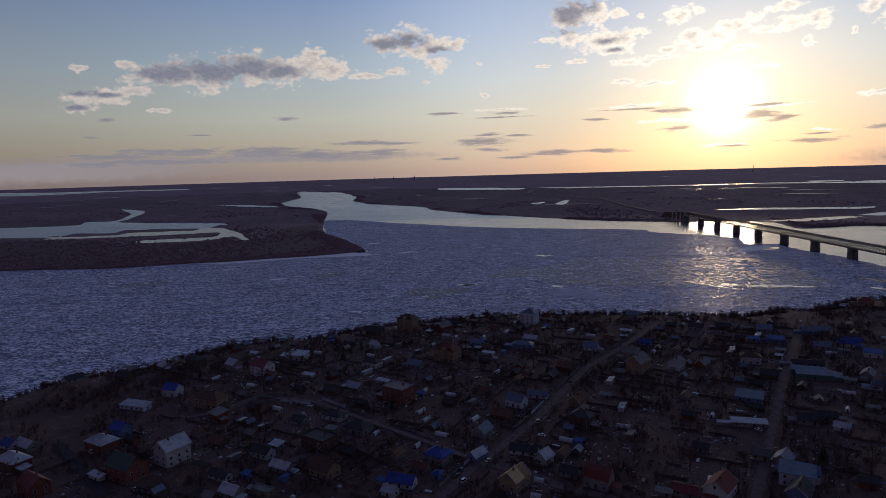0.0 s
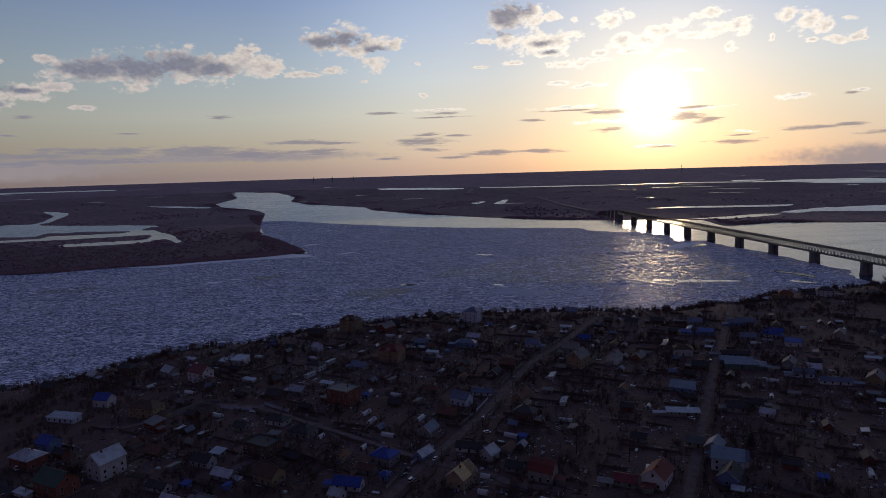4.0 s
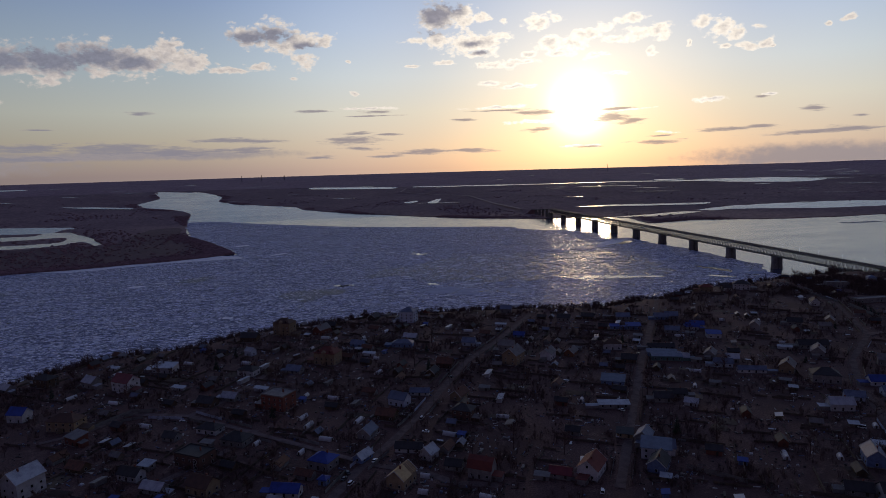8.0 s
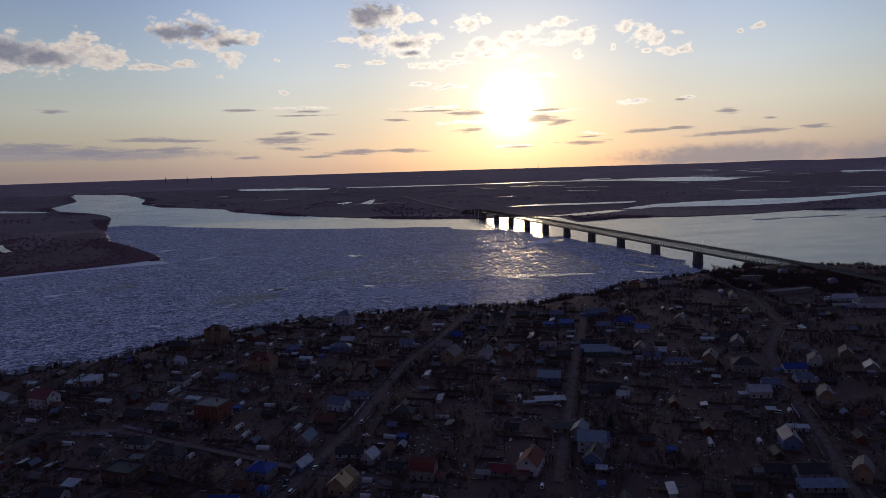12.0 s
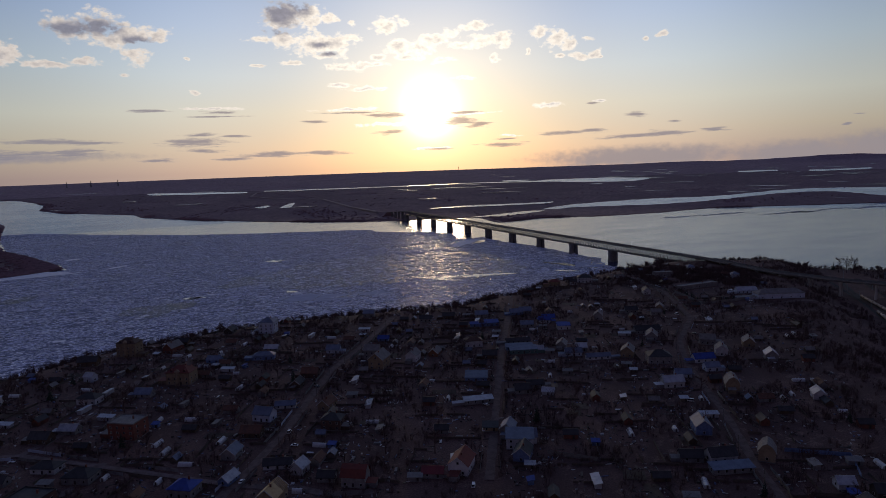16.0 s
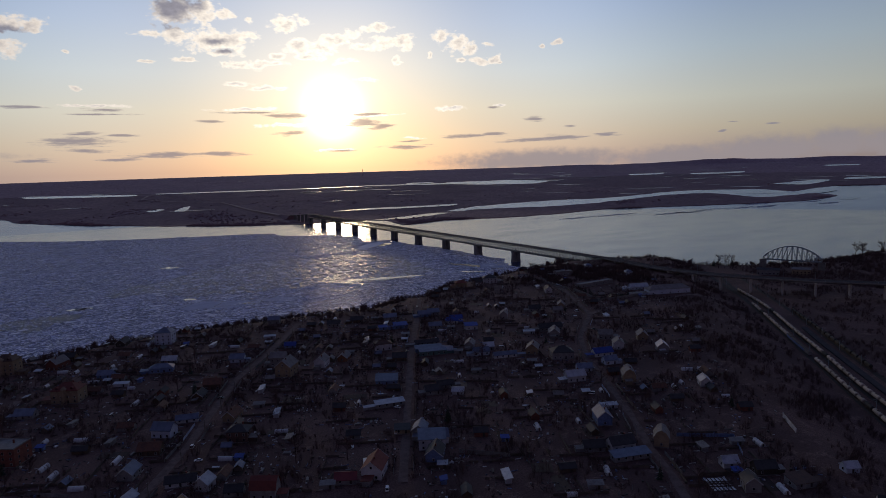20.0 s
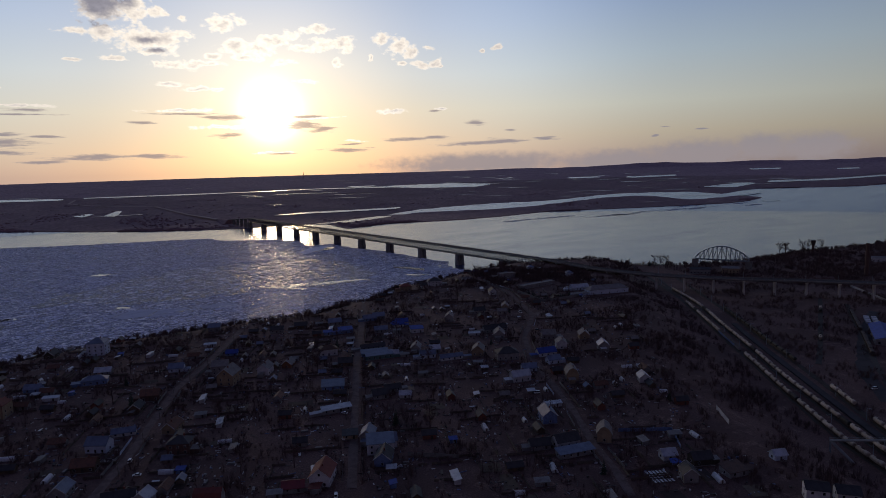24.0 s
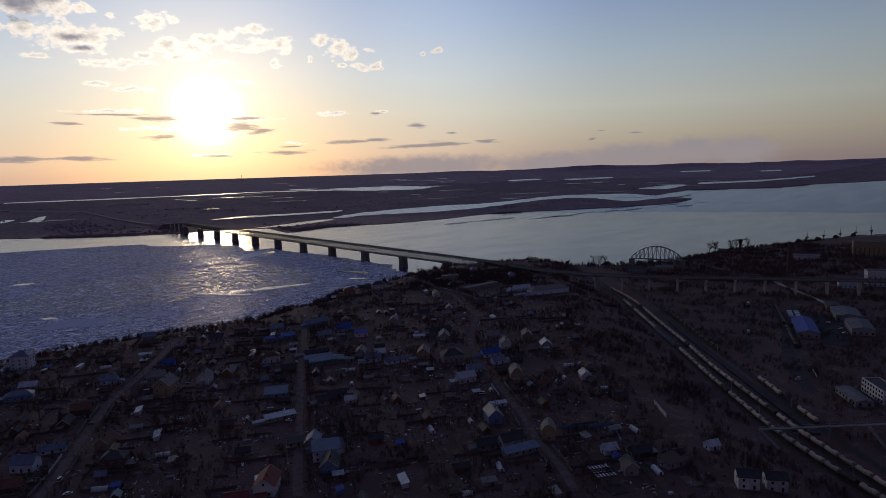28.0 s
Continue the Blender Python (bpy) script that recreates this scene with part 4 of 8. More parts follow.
POOL = "calm open pool in the drift ice reflecting the sky"
lead("open_lead", (400, 962), (556, 918), 26, OPEN, "long open lead reflecting the sunset", 90, 0.56)
lead("open_lead", (384, 990), (440, 914), 16, OPEN, "long open lead reflecting the sunset", 91, 0.58)
lead("open_lead", (625, 1326), (735, 1366), 40, OPEN, "long open lead reflecting the sunset", 92)
lead("open_pool", (172, 986), (190, 974), 22, OPEN, POOL, 93)
lead("open_pool", (24, 1019), (56, 1012), 22, OPEN, POOL, 94)
lead("open_pool", (198, 1343), (236, 1338), 26, OPEN, POOL, 95)
lead("open_pool", (655, 990), (698, 880), 60, OPEN, POOL, 96)
lead("open_pool", (622, 902), (654, 874), 22, OPEN, POOL, 97)
lead("ice_sheet", (258, 906), (314, 878), 44, SHEET, "smooth pale sheet of ice", 98)
lead("ice_sheet", (150, 935), (258, 893), 70, SHEET, "smooth pale sheet of ice", 99, 0.48)
lead("ice_sheet", (-316, 1122), (-286, 1127), 18, OLDSNOW, "snow covered floe in the drift ice", 100)
lead("ice_sheet", (-279, 1149), (-258, 1150), 14, OLDSNOW, "snow covered floe in the drift ice", 101)
lead("ice_sheet", (26, 1008), (57, 1026), 18, OLDSNOW, "snow covered floe in the drift ice", 102)
lead("ice_sheet", (-125, 838), (-110, 834), 14, OLDSNOW, "snow covered floe in the drift ice", 103)
lead("ice_sheet", (-326, 736), (-310, 762), 20, SHEET, "smooth pale sheet of ice", 104)
lead("ice_sheet", (-106, 1446), (-66, 1480), 26, OLDSNOW, "snow covered floe in the drift ice", 105)
lead("ice_sheet", (-210, 1663), (-172, 1679), 30, OLDSNOW, "snow covered floe in the drift ice", 106)
lead("brash_patch", (-238, 1148), (-186, 1180), 62, SLUSH, "dark patch of broken ice and water", 107, 0.44)
lead("brash_patch", (-60, 950), (40, 972), 95, SLUSH, "dark patch of broken ice and water", 108, 0.44)
lead("brash_patch", (-590, 1098), (-485, 1122), 60, SLUSH, "dark patch of broken ice and water", 109, 0.44)
polygon_sheet("smooth_ice", [(706, 952), (739, 941), (736, 912), (701, 886), (668, 910)], 0.51, SHEET, 10, "smooth pale sheet of ice", "ice", ragged=7.0, deep=0.1, seed=41)
polygon_sheet("smooth_ice", [(621, 1329), (688, 1394), (740, 1407), (723, 1377), (658, 1322), (626, 1307)], 0.53, OLDSNOW, 10, "smooth pale sheet of ice", "ice", ragged=7.0, deep=0.1, seed=43)
polygon_sheet("smooth_ice", [(-594, 1388), (-504, 1425), (-339, 1511), (-319, 1465), (-224, 1496), (-156, 1430), (-315, 1405), (-477, 1349)], 0.54, OLDSNOW, 10, "smooth pale sheet of ice", "ice", ragged=7.0, deep=0.1, seed=44)

# near bank: town terrace, slope to the river, low railway ground
def steps(*runs):
    out = []
    for a, b, s in runs:
        out += list(np.arange(a, b, s))
    return np.array(out + [runs[-1][1]], float)


gx = steps((-4800, -800, 500), (-800, -450, 35), (-450, 950, 7), (950, 1800, 17), (1800, 4800, 300))
gy = steps((-4800, -500, 430), (-500, 0, 25), (0, 780, 7))
mx, my = np.meshgrid(gx, gy)
hz = height(mx.ravel(), my.ravel())
bumps = np.array([noise.noise(Vector((a / 30, b / 30, 0))) for a, b in zip(mx.ravel(), my.ravel())]) * 0.18
mz = hz + bumps - 0.1
land = Mesh()
land.v = list(zip(mx.ravel().tolist(), my.ravel().tolist(), mz.tolist()))
nx = len(gx)
mzz = mz.reshape(mx.shape)
land.f = [(j * nx + i, j * nx + i + 1, (j + 1) * nx + i + 1, (j + 1) * nx + i) for j in range(len(gy) - 1) for i in range(nx - 1)
          if max(mzz[j, i], mzz[j, i + 1], mzz[j + 1, i + 1], mzz[j + 1, i]) > -3.5]
tagged(part("ground", land.data("ground", SOIL, True), SOIL), "dark garden soil and dead grass of the river terrace", "ground", kind="structure")

# ---- streets ----
def strip(name, line, wide, mat, label, category, lift=0.14, flat=None):
    """A road along a line of points, draped on the ground."""
    pts = []
    for (ax, ay), (bx, by) in zip(line, line[1:]):
        n = max(1, int(math.hypot(bx - ax, by - ay) / 5))
        pts += [Vector((ax + (bx - ax) * k / n, ay + (by - ay) * k / n)) for k in range(n)]
    pts.append(Vector(line[-1]))
    m, cut = Mesh(), 3
    for i, p in enumerate(pts):
        d = (pts[min(i + 1, len(pts) - 1)] - pts[max(i - 1, 0)]).normalized()
        w = wide * (1 + 0.4 * noise.noise(Vector((p.x / 11, p.y / 11, 5))))
        for k in range(cut + 1):
            q = p + Vector((d.y, -d.x)) * w * (k / cut - 0.5)
            m.v.append((q.x, q.y, (ground_at(q.x, q.y) if flat is None else flat) + lift))
    m.f = [(i * (cut + 1) + k, i * (cut + 1) + k + 1, (i + 1) * (cut + 1) + k + 1, (i + 1) * (cut + 1) + k) for i in range(len(pts) - 1) for k in range(cut)]
    return tagged(part(name, m.data(name, mat), mat), label, category, kind="structure")


STREET_A = [(1, 285), (19, 317), (36, 340), (61, 379), (88, 429), (115, 478), (156, 530), (217, 616)]
STREET_B = [(140, 264), (175, 321), (251, 445), (324, 557), (371, 630)]
STREET_C = [(588, 705), (563, 628), (542, 562), (473, 454), (403, 399), (358, 346), (328, 298), (297, 251), (271, 217), (256, 192), (238, 168)]
CROSS_B = [(20, 323), (-5, 346), (-30, 368), (-85, 417), (-124, 430), (-143, 405), (-165, 395)]
strip("street", STREET_A, 5.2, DIRT, "pale dirt street running down to the river", "street")
strip("street", STREET_B, 5.0, DIRT, "straight dirt street between garden plots", "street")
strip("street", STREET_C, 4.6, DIRT, "winding worn street through the town", "street")
strip("street", CROSS_B, 4, DIRT, "dirt street along the plots above the river", "street", lift=0.42)
strip("lane", [(21, 321), (48, 306), (64, 289), (84, 281)], 5, DIRT, "frozen dirt lane between fenced plots", "lane", lift=0.18)
strip("lane", [(-85, 417), (-65, 441), (-41, 492), (-25, 530)], 5, DIRT, "frozen dirt lane between fenced plots", "lane", lift=0.22)
strip("lane", [(-229, 360), (-196, 326), (-164, 295)], 6, ASPHALT, "narrow asphalt lane between houses", "lane", lift=0.26)
strip("lane", [(-89, 320), (-69, 339), (-53, 357), (-40, 382)], 5, DIRT, "frozen dirt lane between fenced plots", "lane", lift=0.30)
strip("lane", [(473, 454), (532, 460), (623, 447), (679, 434)], 6, DIRT, "dusty road past the walled yard", "road", lift=0.34)

# ---- the long bridge ----
def bridge_pier(parent, x, y, foot, top):
    pier = new("pier")
    pier.parent, pier.location = parent, (x, y, 0)
    for dx in (-4.75, 4.75):
        body = Mesh()
        n = 12
        for z, k in ((foot, 1.12), (3.0, 1.1), (3.3, 1.0), (top - 2.2, 0.94), (top - 2.0, 1.06), (top, 1.06)):
            body.v += [(dx + 4.4 * k * (abs(math.cos(a)) ** 0.6) * (1 if math.cos(a) > 0 else -1), 4.5 * k * (abs(math.sin(a)) ** 0.6) * (1 if math.sin(a) > 0 else -1), z) for a in (2 * math.pi * (i + 0.5) / n for i in range(n))]
        body.f = [(r * n + i, r * n + (i + 1) % n, (r + 1) * n + (i + 1) % n, (r + 1) * n + i) for r in range(5) for i in range(n)] + [tuple(range(5 * n, 6 * n))]
        part("column", body, CONCRETE, pier)
    part("cross_beam", Mesh().box(0, 0, top - 2.6, 16, 4.5, 1.8), CONCRETE, pier)


def truss_side(length, low, high, panels):
    m = Mesh()
    step = length / panels
    m.beam((0, 0, low), (0, length, low), 0.9, 1.1).beam((0, 0, high), (0, length, high), 0.9, 1.1)
    for k in range(panels):
        a, b, mid = k * step, (k + 1) * step, (k + 0.5) * step
        m.beam((0, a, low), (0, mid, high), 0.5).beam((0, mid, high), (0, b, low), 0.5)
        m.beam((0, a, low), (0, a, high), 0.3)
    return m


def bridge_span(parent, x, y, dx, length, low, high, deck):
    """One span: two lattice sides, rail deck below, road deck above with rails and lamps."""
    span = new("span")
    span.parent = parent
    span.matrix_basis = pose(x, y, 0, 0, 0, dx)
    panels = max(3, round(length / 8.5))
    for sx in (-5.8, 5.8):
        part("truss_side", truss_side(length, low, high, panels), STEEL, span, at=pose(sx, 0, 0))
    lower = Mesh().box(0, length / 2, low - 0.2, 6.0, length, 0.5)
    for k in range(panels + 1):
        lower.box(0, k * length / panels, low - 0.7, 11.4, 0.6, 0.6)
    part("rail_deck", lower, STEEL, span)
    road = Mesh().box(0, length / 2, deck - 0.7, 14.6, length, 0.7).box(0, length / 2, high + 0.5, 8.0, length, deck - 0.7 - high - 0.5)
    part("road_deck", road, STEEL, span)
    part("roadway", Mesh().box(0, length / 2, deck + 0.004, 12.4, length, 0.12), ASPHALT, span, "grey asphalt roadway")
    for sx in (-7.1, 7.1):
        rail = Mesh().box(sx, length / 2, deck + 1.05, 0.18, length, 0.14).box(sx, length / 2, deck + 0.55, 0.12, length, 0.1)
        for k in range(int(length / 6) + 1):
            rail.box(sx, k * 6.0, deck, 0.14, 0.14, 1.1)
        part("railing", rail, STEEL, span)
    for k in range(int(length / 40)):
        lamp = Mesh().tube((6.9, 20 + 40 * k, deck), (6.9, 20 + 40 * k, deck + 9), 0.16, 0.09, 6).beam((6.9, 20 + 40 * k, deck + 9), (4.8, 20 + 40 * k, deck + 9.6), 0.12)
        part("lamp_post", lamp.box(4.5, 20 + 40 * k, deck + 9.5, 0.9, 0.35, 0.2), PALESTEEL, span)


bridge = thing("bridge", 0, 0, 0, 0, "long two level steel truss bridge on twin concrete piers", "bridge")
PIERS = [(799 - 3.67 * i, 2067 - 126.95 * i) for i in range(11)]
LAND_PIER = (756.5, 690)
for x, y in PIERS:
    bridge_pier(bridge, x, y, -4, 20.3)
bridge_pier(bridge, *LAND_PIER, 8, 20.3)
ends = PIERS + [LAND_PIER]
for (ax, ay), (bx, by) in zip(ends, ends[1:]):
    turn = math.degrees(math.atan2(-(bx - ax), by - ay))
    bridge_span(bridge, ax, ay, turn, math.hypot(bx - ax, by - ay), 20.8, 32.2, 34.0)

GRAVEL = material("pale_gravel_road", (0.42, 0.33, 0.30), (0.34, 0.26, 0.24), 0.95, 9.0, 0.3, spec=0.1)
# far approach: a ramp on columns, then a bank that carries the road down to the plain
approach = Mesh()
run = [(811, 2283, 18, 7), (835, 2500, 8, 7)]
for x, y, z, w in run:
    approach.v += [(x - w - z * 1.2, y, 0), (x - w, y, z), (x + w, y, z), (x + w + z * 1.2, y, 0)]
approach.f = [(4 * k + i, 4 * k + i + 1, 4 * k + i + 5, 4 * k + i + 4) for k in range(1) for i in range(3)] + [(0, 1, 2, 3)]
# The bank takes the plain's colour, its painted haze included.
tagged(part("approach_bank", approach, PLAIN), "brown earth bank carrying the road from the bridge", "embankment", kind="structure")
ramp_span = new("approach_span")
ramp_span.parent = bridge
part("road_deck", Mesh().beam((799, 2067, 32.6), (811, 2283, 17.6), 14.0, 1.8), STEEL, ramp_span)
part("roadway", Mesh().beam((799, 2067, 33.6), (811, 2283, 18.6), 12.0, 0.12), GRAVEL, ramp_span)
for k in range(1, 5):
    part("column", Mesh().box(799 + 12 * k / 5, 2067 + 216 * k / 5, -1, 9.0, 4.0, 33 - 15 * k / 5), CONCRETE, ramp_span)
CAUSEWAY = [(811, 2283), (859, 2950), (953, 3877), (809, 4215), (711, 4560), (663, 4974), (811, 5702)]
cause = Mesh()
for k, (x, y) in enumerate([(835, 2500)] + CAUSEWAY[1:]):
    qx, qy = near(x, y)
    w = 9 * squeeze(math.hypot(x, y)) / math.hypot(x, y)
    cause.v += [(qx - w, qy, rise(qx, qy, 8.2 if k == 0 else 5)), (qx + w, qy, rise(qx, qy, 8.2 if k == 0 else 5))]
cause.f = [(2 * k, 2 * k + 1, 2 * k + 3, 2 * k + 2) for k in range(len(CAUSEWAY) - 1)]
tagged(part("causeway", cause, GRAVEL), "pale road running on across the flood plain", "road", kind="structure")

# near approach: road viaduct curving off on concrete columns
VIADUCT = [LAND_PIER] + [(741, 614), (736, 567), (740, 529), (747, 486), (762, 451), (790, 392), (834, 326), (868, 268), (922, 177), (975, 85), (1030, -10)]
viaduct = thing("viaduct", 0, 0, 0, 0, "curving concrete road viaduct on slender columns", "viaduct")
curve = []
for i in range(len(VIADUCT) - 1):
    p0, p1, p2, p3 = (Vector(VIADUCT[min(max(i + k, 0), len(VIADUCT) - 1)]) for k in (-1, 0, 1, 2))
    for j in range(5):
        t = j / 5
        curve.append(0.5 * (2 * p1 + (p2 - p0) * t + (2 * p0 - 5 * p1 + 4 * p2 - p3) * t * t + (3 * p1 - p0 - 3 * p2 + p3) * t ** 3))
curve.append(Vector(VIADUCT[-1]))


def ribbon(line, outline):
    m, n = Mesh(), len(outline)
    for i, p in enumerate(line):
        d = (line[min(i + 1, len(line) - 1)] - line[max(i - 1, 0)]).normalized()
        m.v += [(p.x + d.y * a, p.y - d.x * a, z) for a, z in outline]
    m.f = [(i * n + k, i * n + (k + 1) % n, (i + 1) * n + (k + 1) % n, (i + 1) * n + k) for i in range(len(line) - 1) for k in range(n)]
    m.f += [tuple(range(n - 1, -1, -1)), tuple(range((len(line) - 1) * n, len(line) * n))]
    return m


part("deck", ribbon(curve, [(-8.7, 34.0), (-8.7, 33.3), (-5.0, 32.0), (5.0, 32.0), (8.7, 33.3), (8.7, 34.0)]), CONCRETE, viaduct)
part("roadway", ribbon(curve, [(-7.6, 34.13), (-7.6, 34.004), (7.6, 34.004), (7.6, 34.13)]), ASPHALT, viaduct, "grey asphalt roadway")
for side in (-8.5, 8.5):
    part("parapet", ribbon(curve, [(side - 0.15, 34.95), (side - 0.15, 34.0), (side + 0.15, 34.0), (side + 0.15, 34.95)]), CONCRETE, viaduct)
gone, want = 0.0, 30.0
post = Mesh().box(0, 0, 0, 0.2, 0.2, 1.5).box(0, 0, 1.2, 0.3, 0.5, 0.2).data("rail_post", PALESTEEL)
for p, q in zip(curve, curve[1:]):
    step = (q - p).length
    while gone + step > want:
        s = p.lerp(q, (want - gone) / step)
        d = (q - p).normalized()
        turn = math.degrees(math.atan2(d.y, d.x))
        g = ground_at(s.x, s.y)
        # Columns and heads paler than the deck: light on them put into colour.
        for side in (-3.2, 3.2):
            part("column", Mesh().tube((0, side, g - 1 - 32), (0, side, -1.3), 1.15, 1.15, 10), PALECONC, viaduct, at=pose(s.x, s.y, 32, 0, 0, turn))
        part("column_head", Mesh().box(0, 0, -1.4, 2.0, 11, 1.4), PALECONC, viaduct, at=pose(s.x, s.y, 32, 0, 0, turn))
        lamp = Mesh().tube((0, 8.3, 2), (0, 8.3, 11), 0.15, 0.08, 6).beam((0, 8.3, 11), (0, 6.3, 11.5), 0.12).box(0, 6.0, 11.4, 0.35, 0.8, 0.2)
        part("lamp_post", lamp, PALESTEEL, viaduct, at=pose(s.x, s.y, 32, 0, 0, turn))
        for side in (-8.5, 8.5):
            for k in (-1, 1):
                part("rail_post", post, PALESTEEL, viaduct, at=pose(s.x, s.y, 34.95, 0, 0, turn) @ pose(k * 9.0, side, 0))
        want += 36.0
    gone += step

# ---- houses ----
window_frame = Mesh().box(0, 0, 0, 1.3, 0.16, 1.5).data("window", WHITE)
window_pane = Mesh().box(0, 0, 0.1, 1.08, 0.2, 1.3).data("pane", GLASS)
far_window = Mesh().box(0, 0, 0, 1.3, 0.16, 1.5).box(0, 0, 0.1, 1.08, 0.2, 1.3).data("window", WHITE)
far_window.materials.append(GLASS)
for face in list(far_window.polygons)[6:]:
    face.material_index = 1
door_leaf = Mesh().box(0, 0, 0, 1.1, 0.16, 2.1).data("door", DARKWOOD)
chimney_stack = Mesh().box(0, 0, 0, 0.7, 0.7, 1.8).box(0, 0, 1.8, 0.9, 0.9, 0.15).data("chimney", BRICK)
HOUSES = []


def roof_mesh(kind, w, d, h):
    """Roof with eaves and thickness, the wall tops that close it, and the height of its ridge."""
    roof, ends, o, t = Mesh(), Mesh(), 0.55, 0.22
    if kind in ("gable", "mono2"):
        rh = d * (0.40 if kind == "gable" else 0.30)
        s = rh / (d / 2)
        roof.sweep([(-d / 2 - o, h - o * s), (0, h + rh), (0, h + rh + t), (-d / 2 - o, h - o * s + t)], -w / 2 - o, w / 2 + o)
        roof.sweep([(0, h + rh), (d / 2 + o, h - o * s), (d / 2 + o, h - o * s + t), (0, h + rh + t)], -w / 2 - o, w / 2 + o)
        roof.box(0, 0, h + rh + t - 0.03, w + 2 * o, 0.4, 0.12)
        ends.sweep([(-d / 2, h), (d / 2, h), (0, h + rh)], -w / 2, w / 2)
    elif kind == "gambrel":
        rh = d * 0.55
        y1, z1 = d * 0.30, h + rh * 0.68
        for sgn in (-1, 1):
            roof.sweep([(sgn * (d / 2 + 0.4), h - 0.4), (sgn * y1, z1), (sgn * y1, z1 + t), (sgn * (d / 2 + 0.6), h - 0.3)], -w / 2 - o, w / 2 + o)
            roof.sweep([(sgn * y1, z1), (0, h + rh), (0, h + rh + t), (sgn * y1, z1 + t)], -w / 2 - o, w / 2 + o)
        ends.sweep([(-d / 2, h), (d / 2, h), (y1, z1), (0, h + rh), (-y1, z1)], -w / 2, w / 2)
    elif kind == "hip":
        rh, a, b = d * 0.34, w / 2 + o, d / 2 + o
        r = max(w / 2 - d / 2, 0.4)
        roof.add([(-a, -b, h), (a, -b, h), (a, b, h), (-a, b, h), (-a, -b, h + t), (a, -b, h + t), (a, b, h + t), (-a, b, h + t), (-r, 0, h + rh), (r, 0, h + rh)],
                 [(3, 2, 1, 0), (0, 1, 5, 4), (1, 2, 6, 5), (2, 3, 7, 6), (3, 0, 4, 7), (4, 5, 9, 8), (5, 6, 9), (6, 7, 8, 9), (7, 4, 8)])
        roof.box(0, 0, h + rh - 0.05, 2 * r + 0.3, 0.35, 0.16)
    elif kind == "mono":
        rh = d * 0.18
        roof.sweep([(-d / 2 - o, h - 0.1), (d / 2 + o, h + rh + 0.1), (d / 2 + o, h + rh + 0.1 + t), (-d / 2 - o, h - 0.1 + t)], -w / 2 - o, w / 2 + o)
        ends.sweep([(-d / 2, h - 0.05), (d / 2, h - 0.05), (d / 2, h + rh)], -w / 2, w / 2)
    else:
        rh = 0.5
        roof.box(0, 0, h, w - 0.6, d - 0.6, 0.18)
        for sx, sy, lx, ly in ((0, -1, w, 0.3), (0, 1, w, 0.3), (-1, 0, 0.3, d - 0.6), (1, 0, 0.3, d - 0.6)):
            roof.box(sx * (w / 2 - 0.15), sy * (d / 2 - 0.15), h, lx, ly, 0.7)
    return roof, ends, rh


def window(home, at, close):
    """A window with its pane as a piece of its own on the nearer houses."""
    win = part("window", window_frame if close else far_window, WHITE, home, at=at)
    if close:
        part("pane", window_pane, GLASS, win)


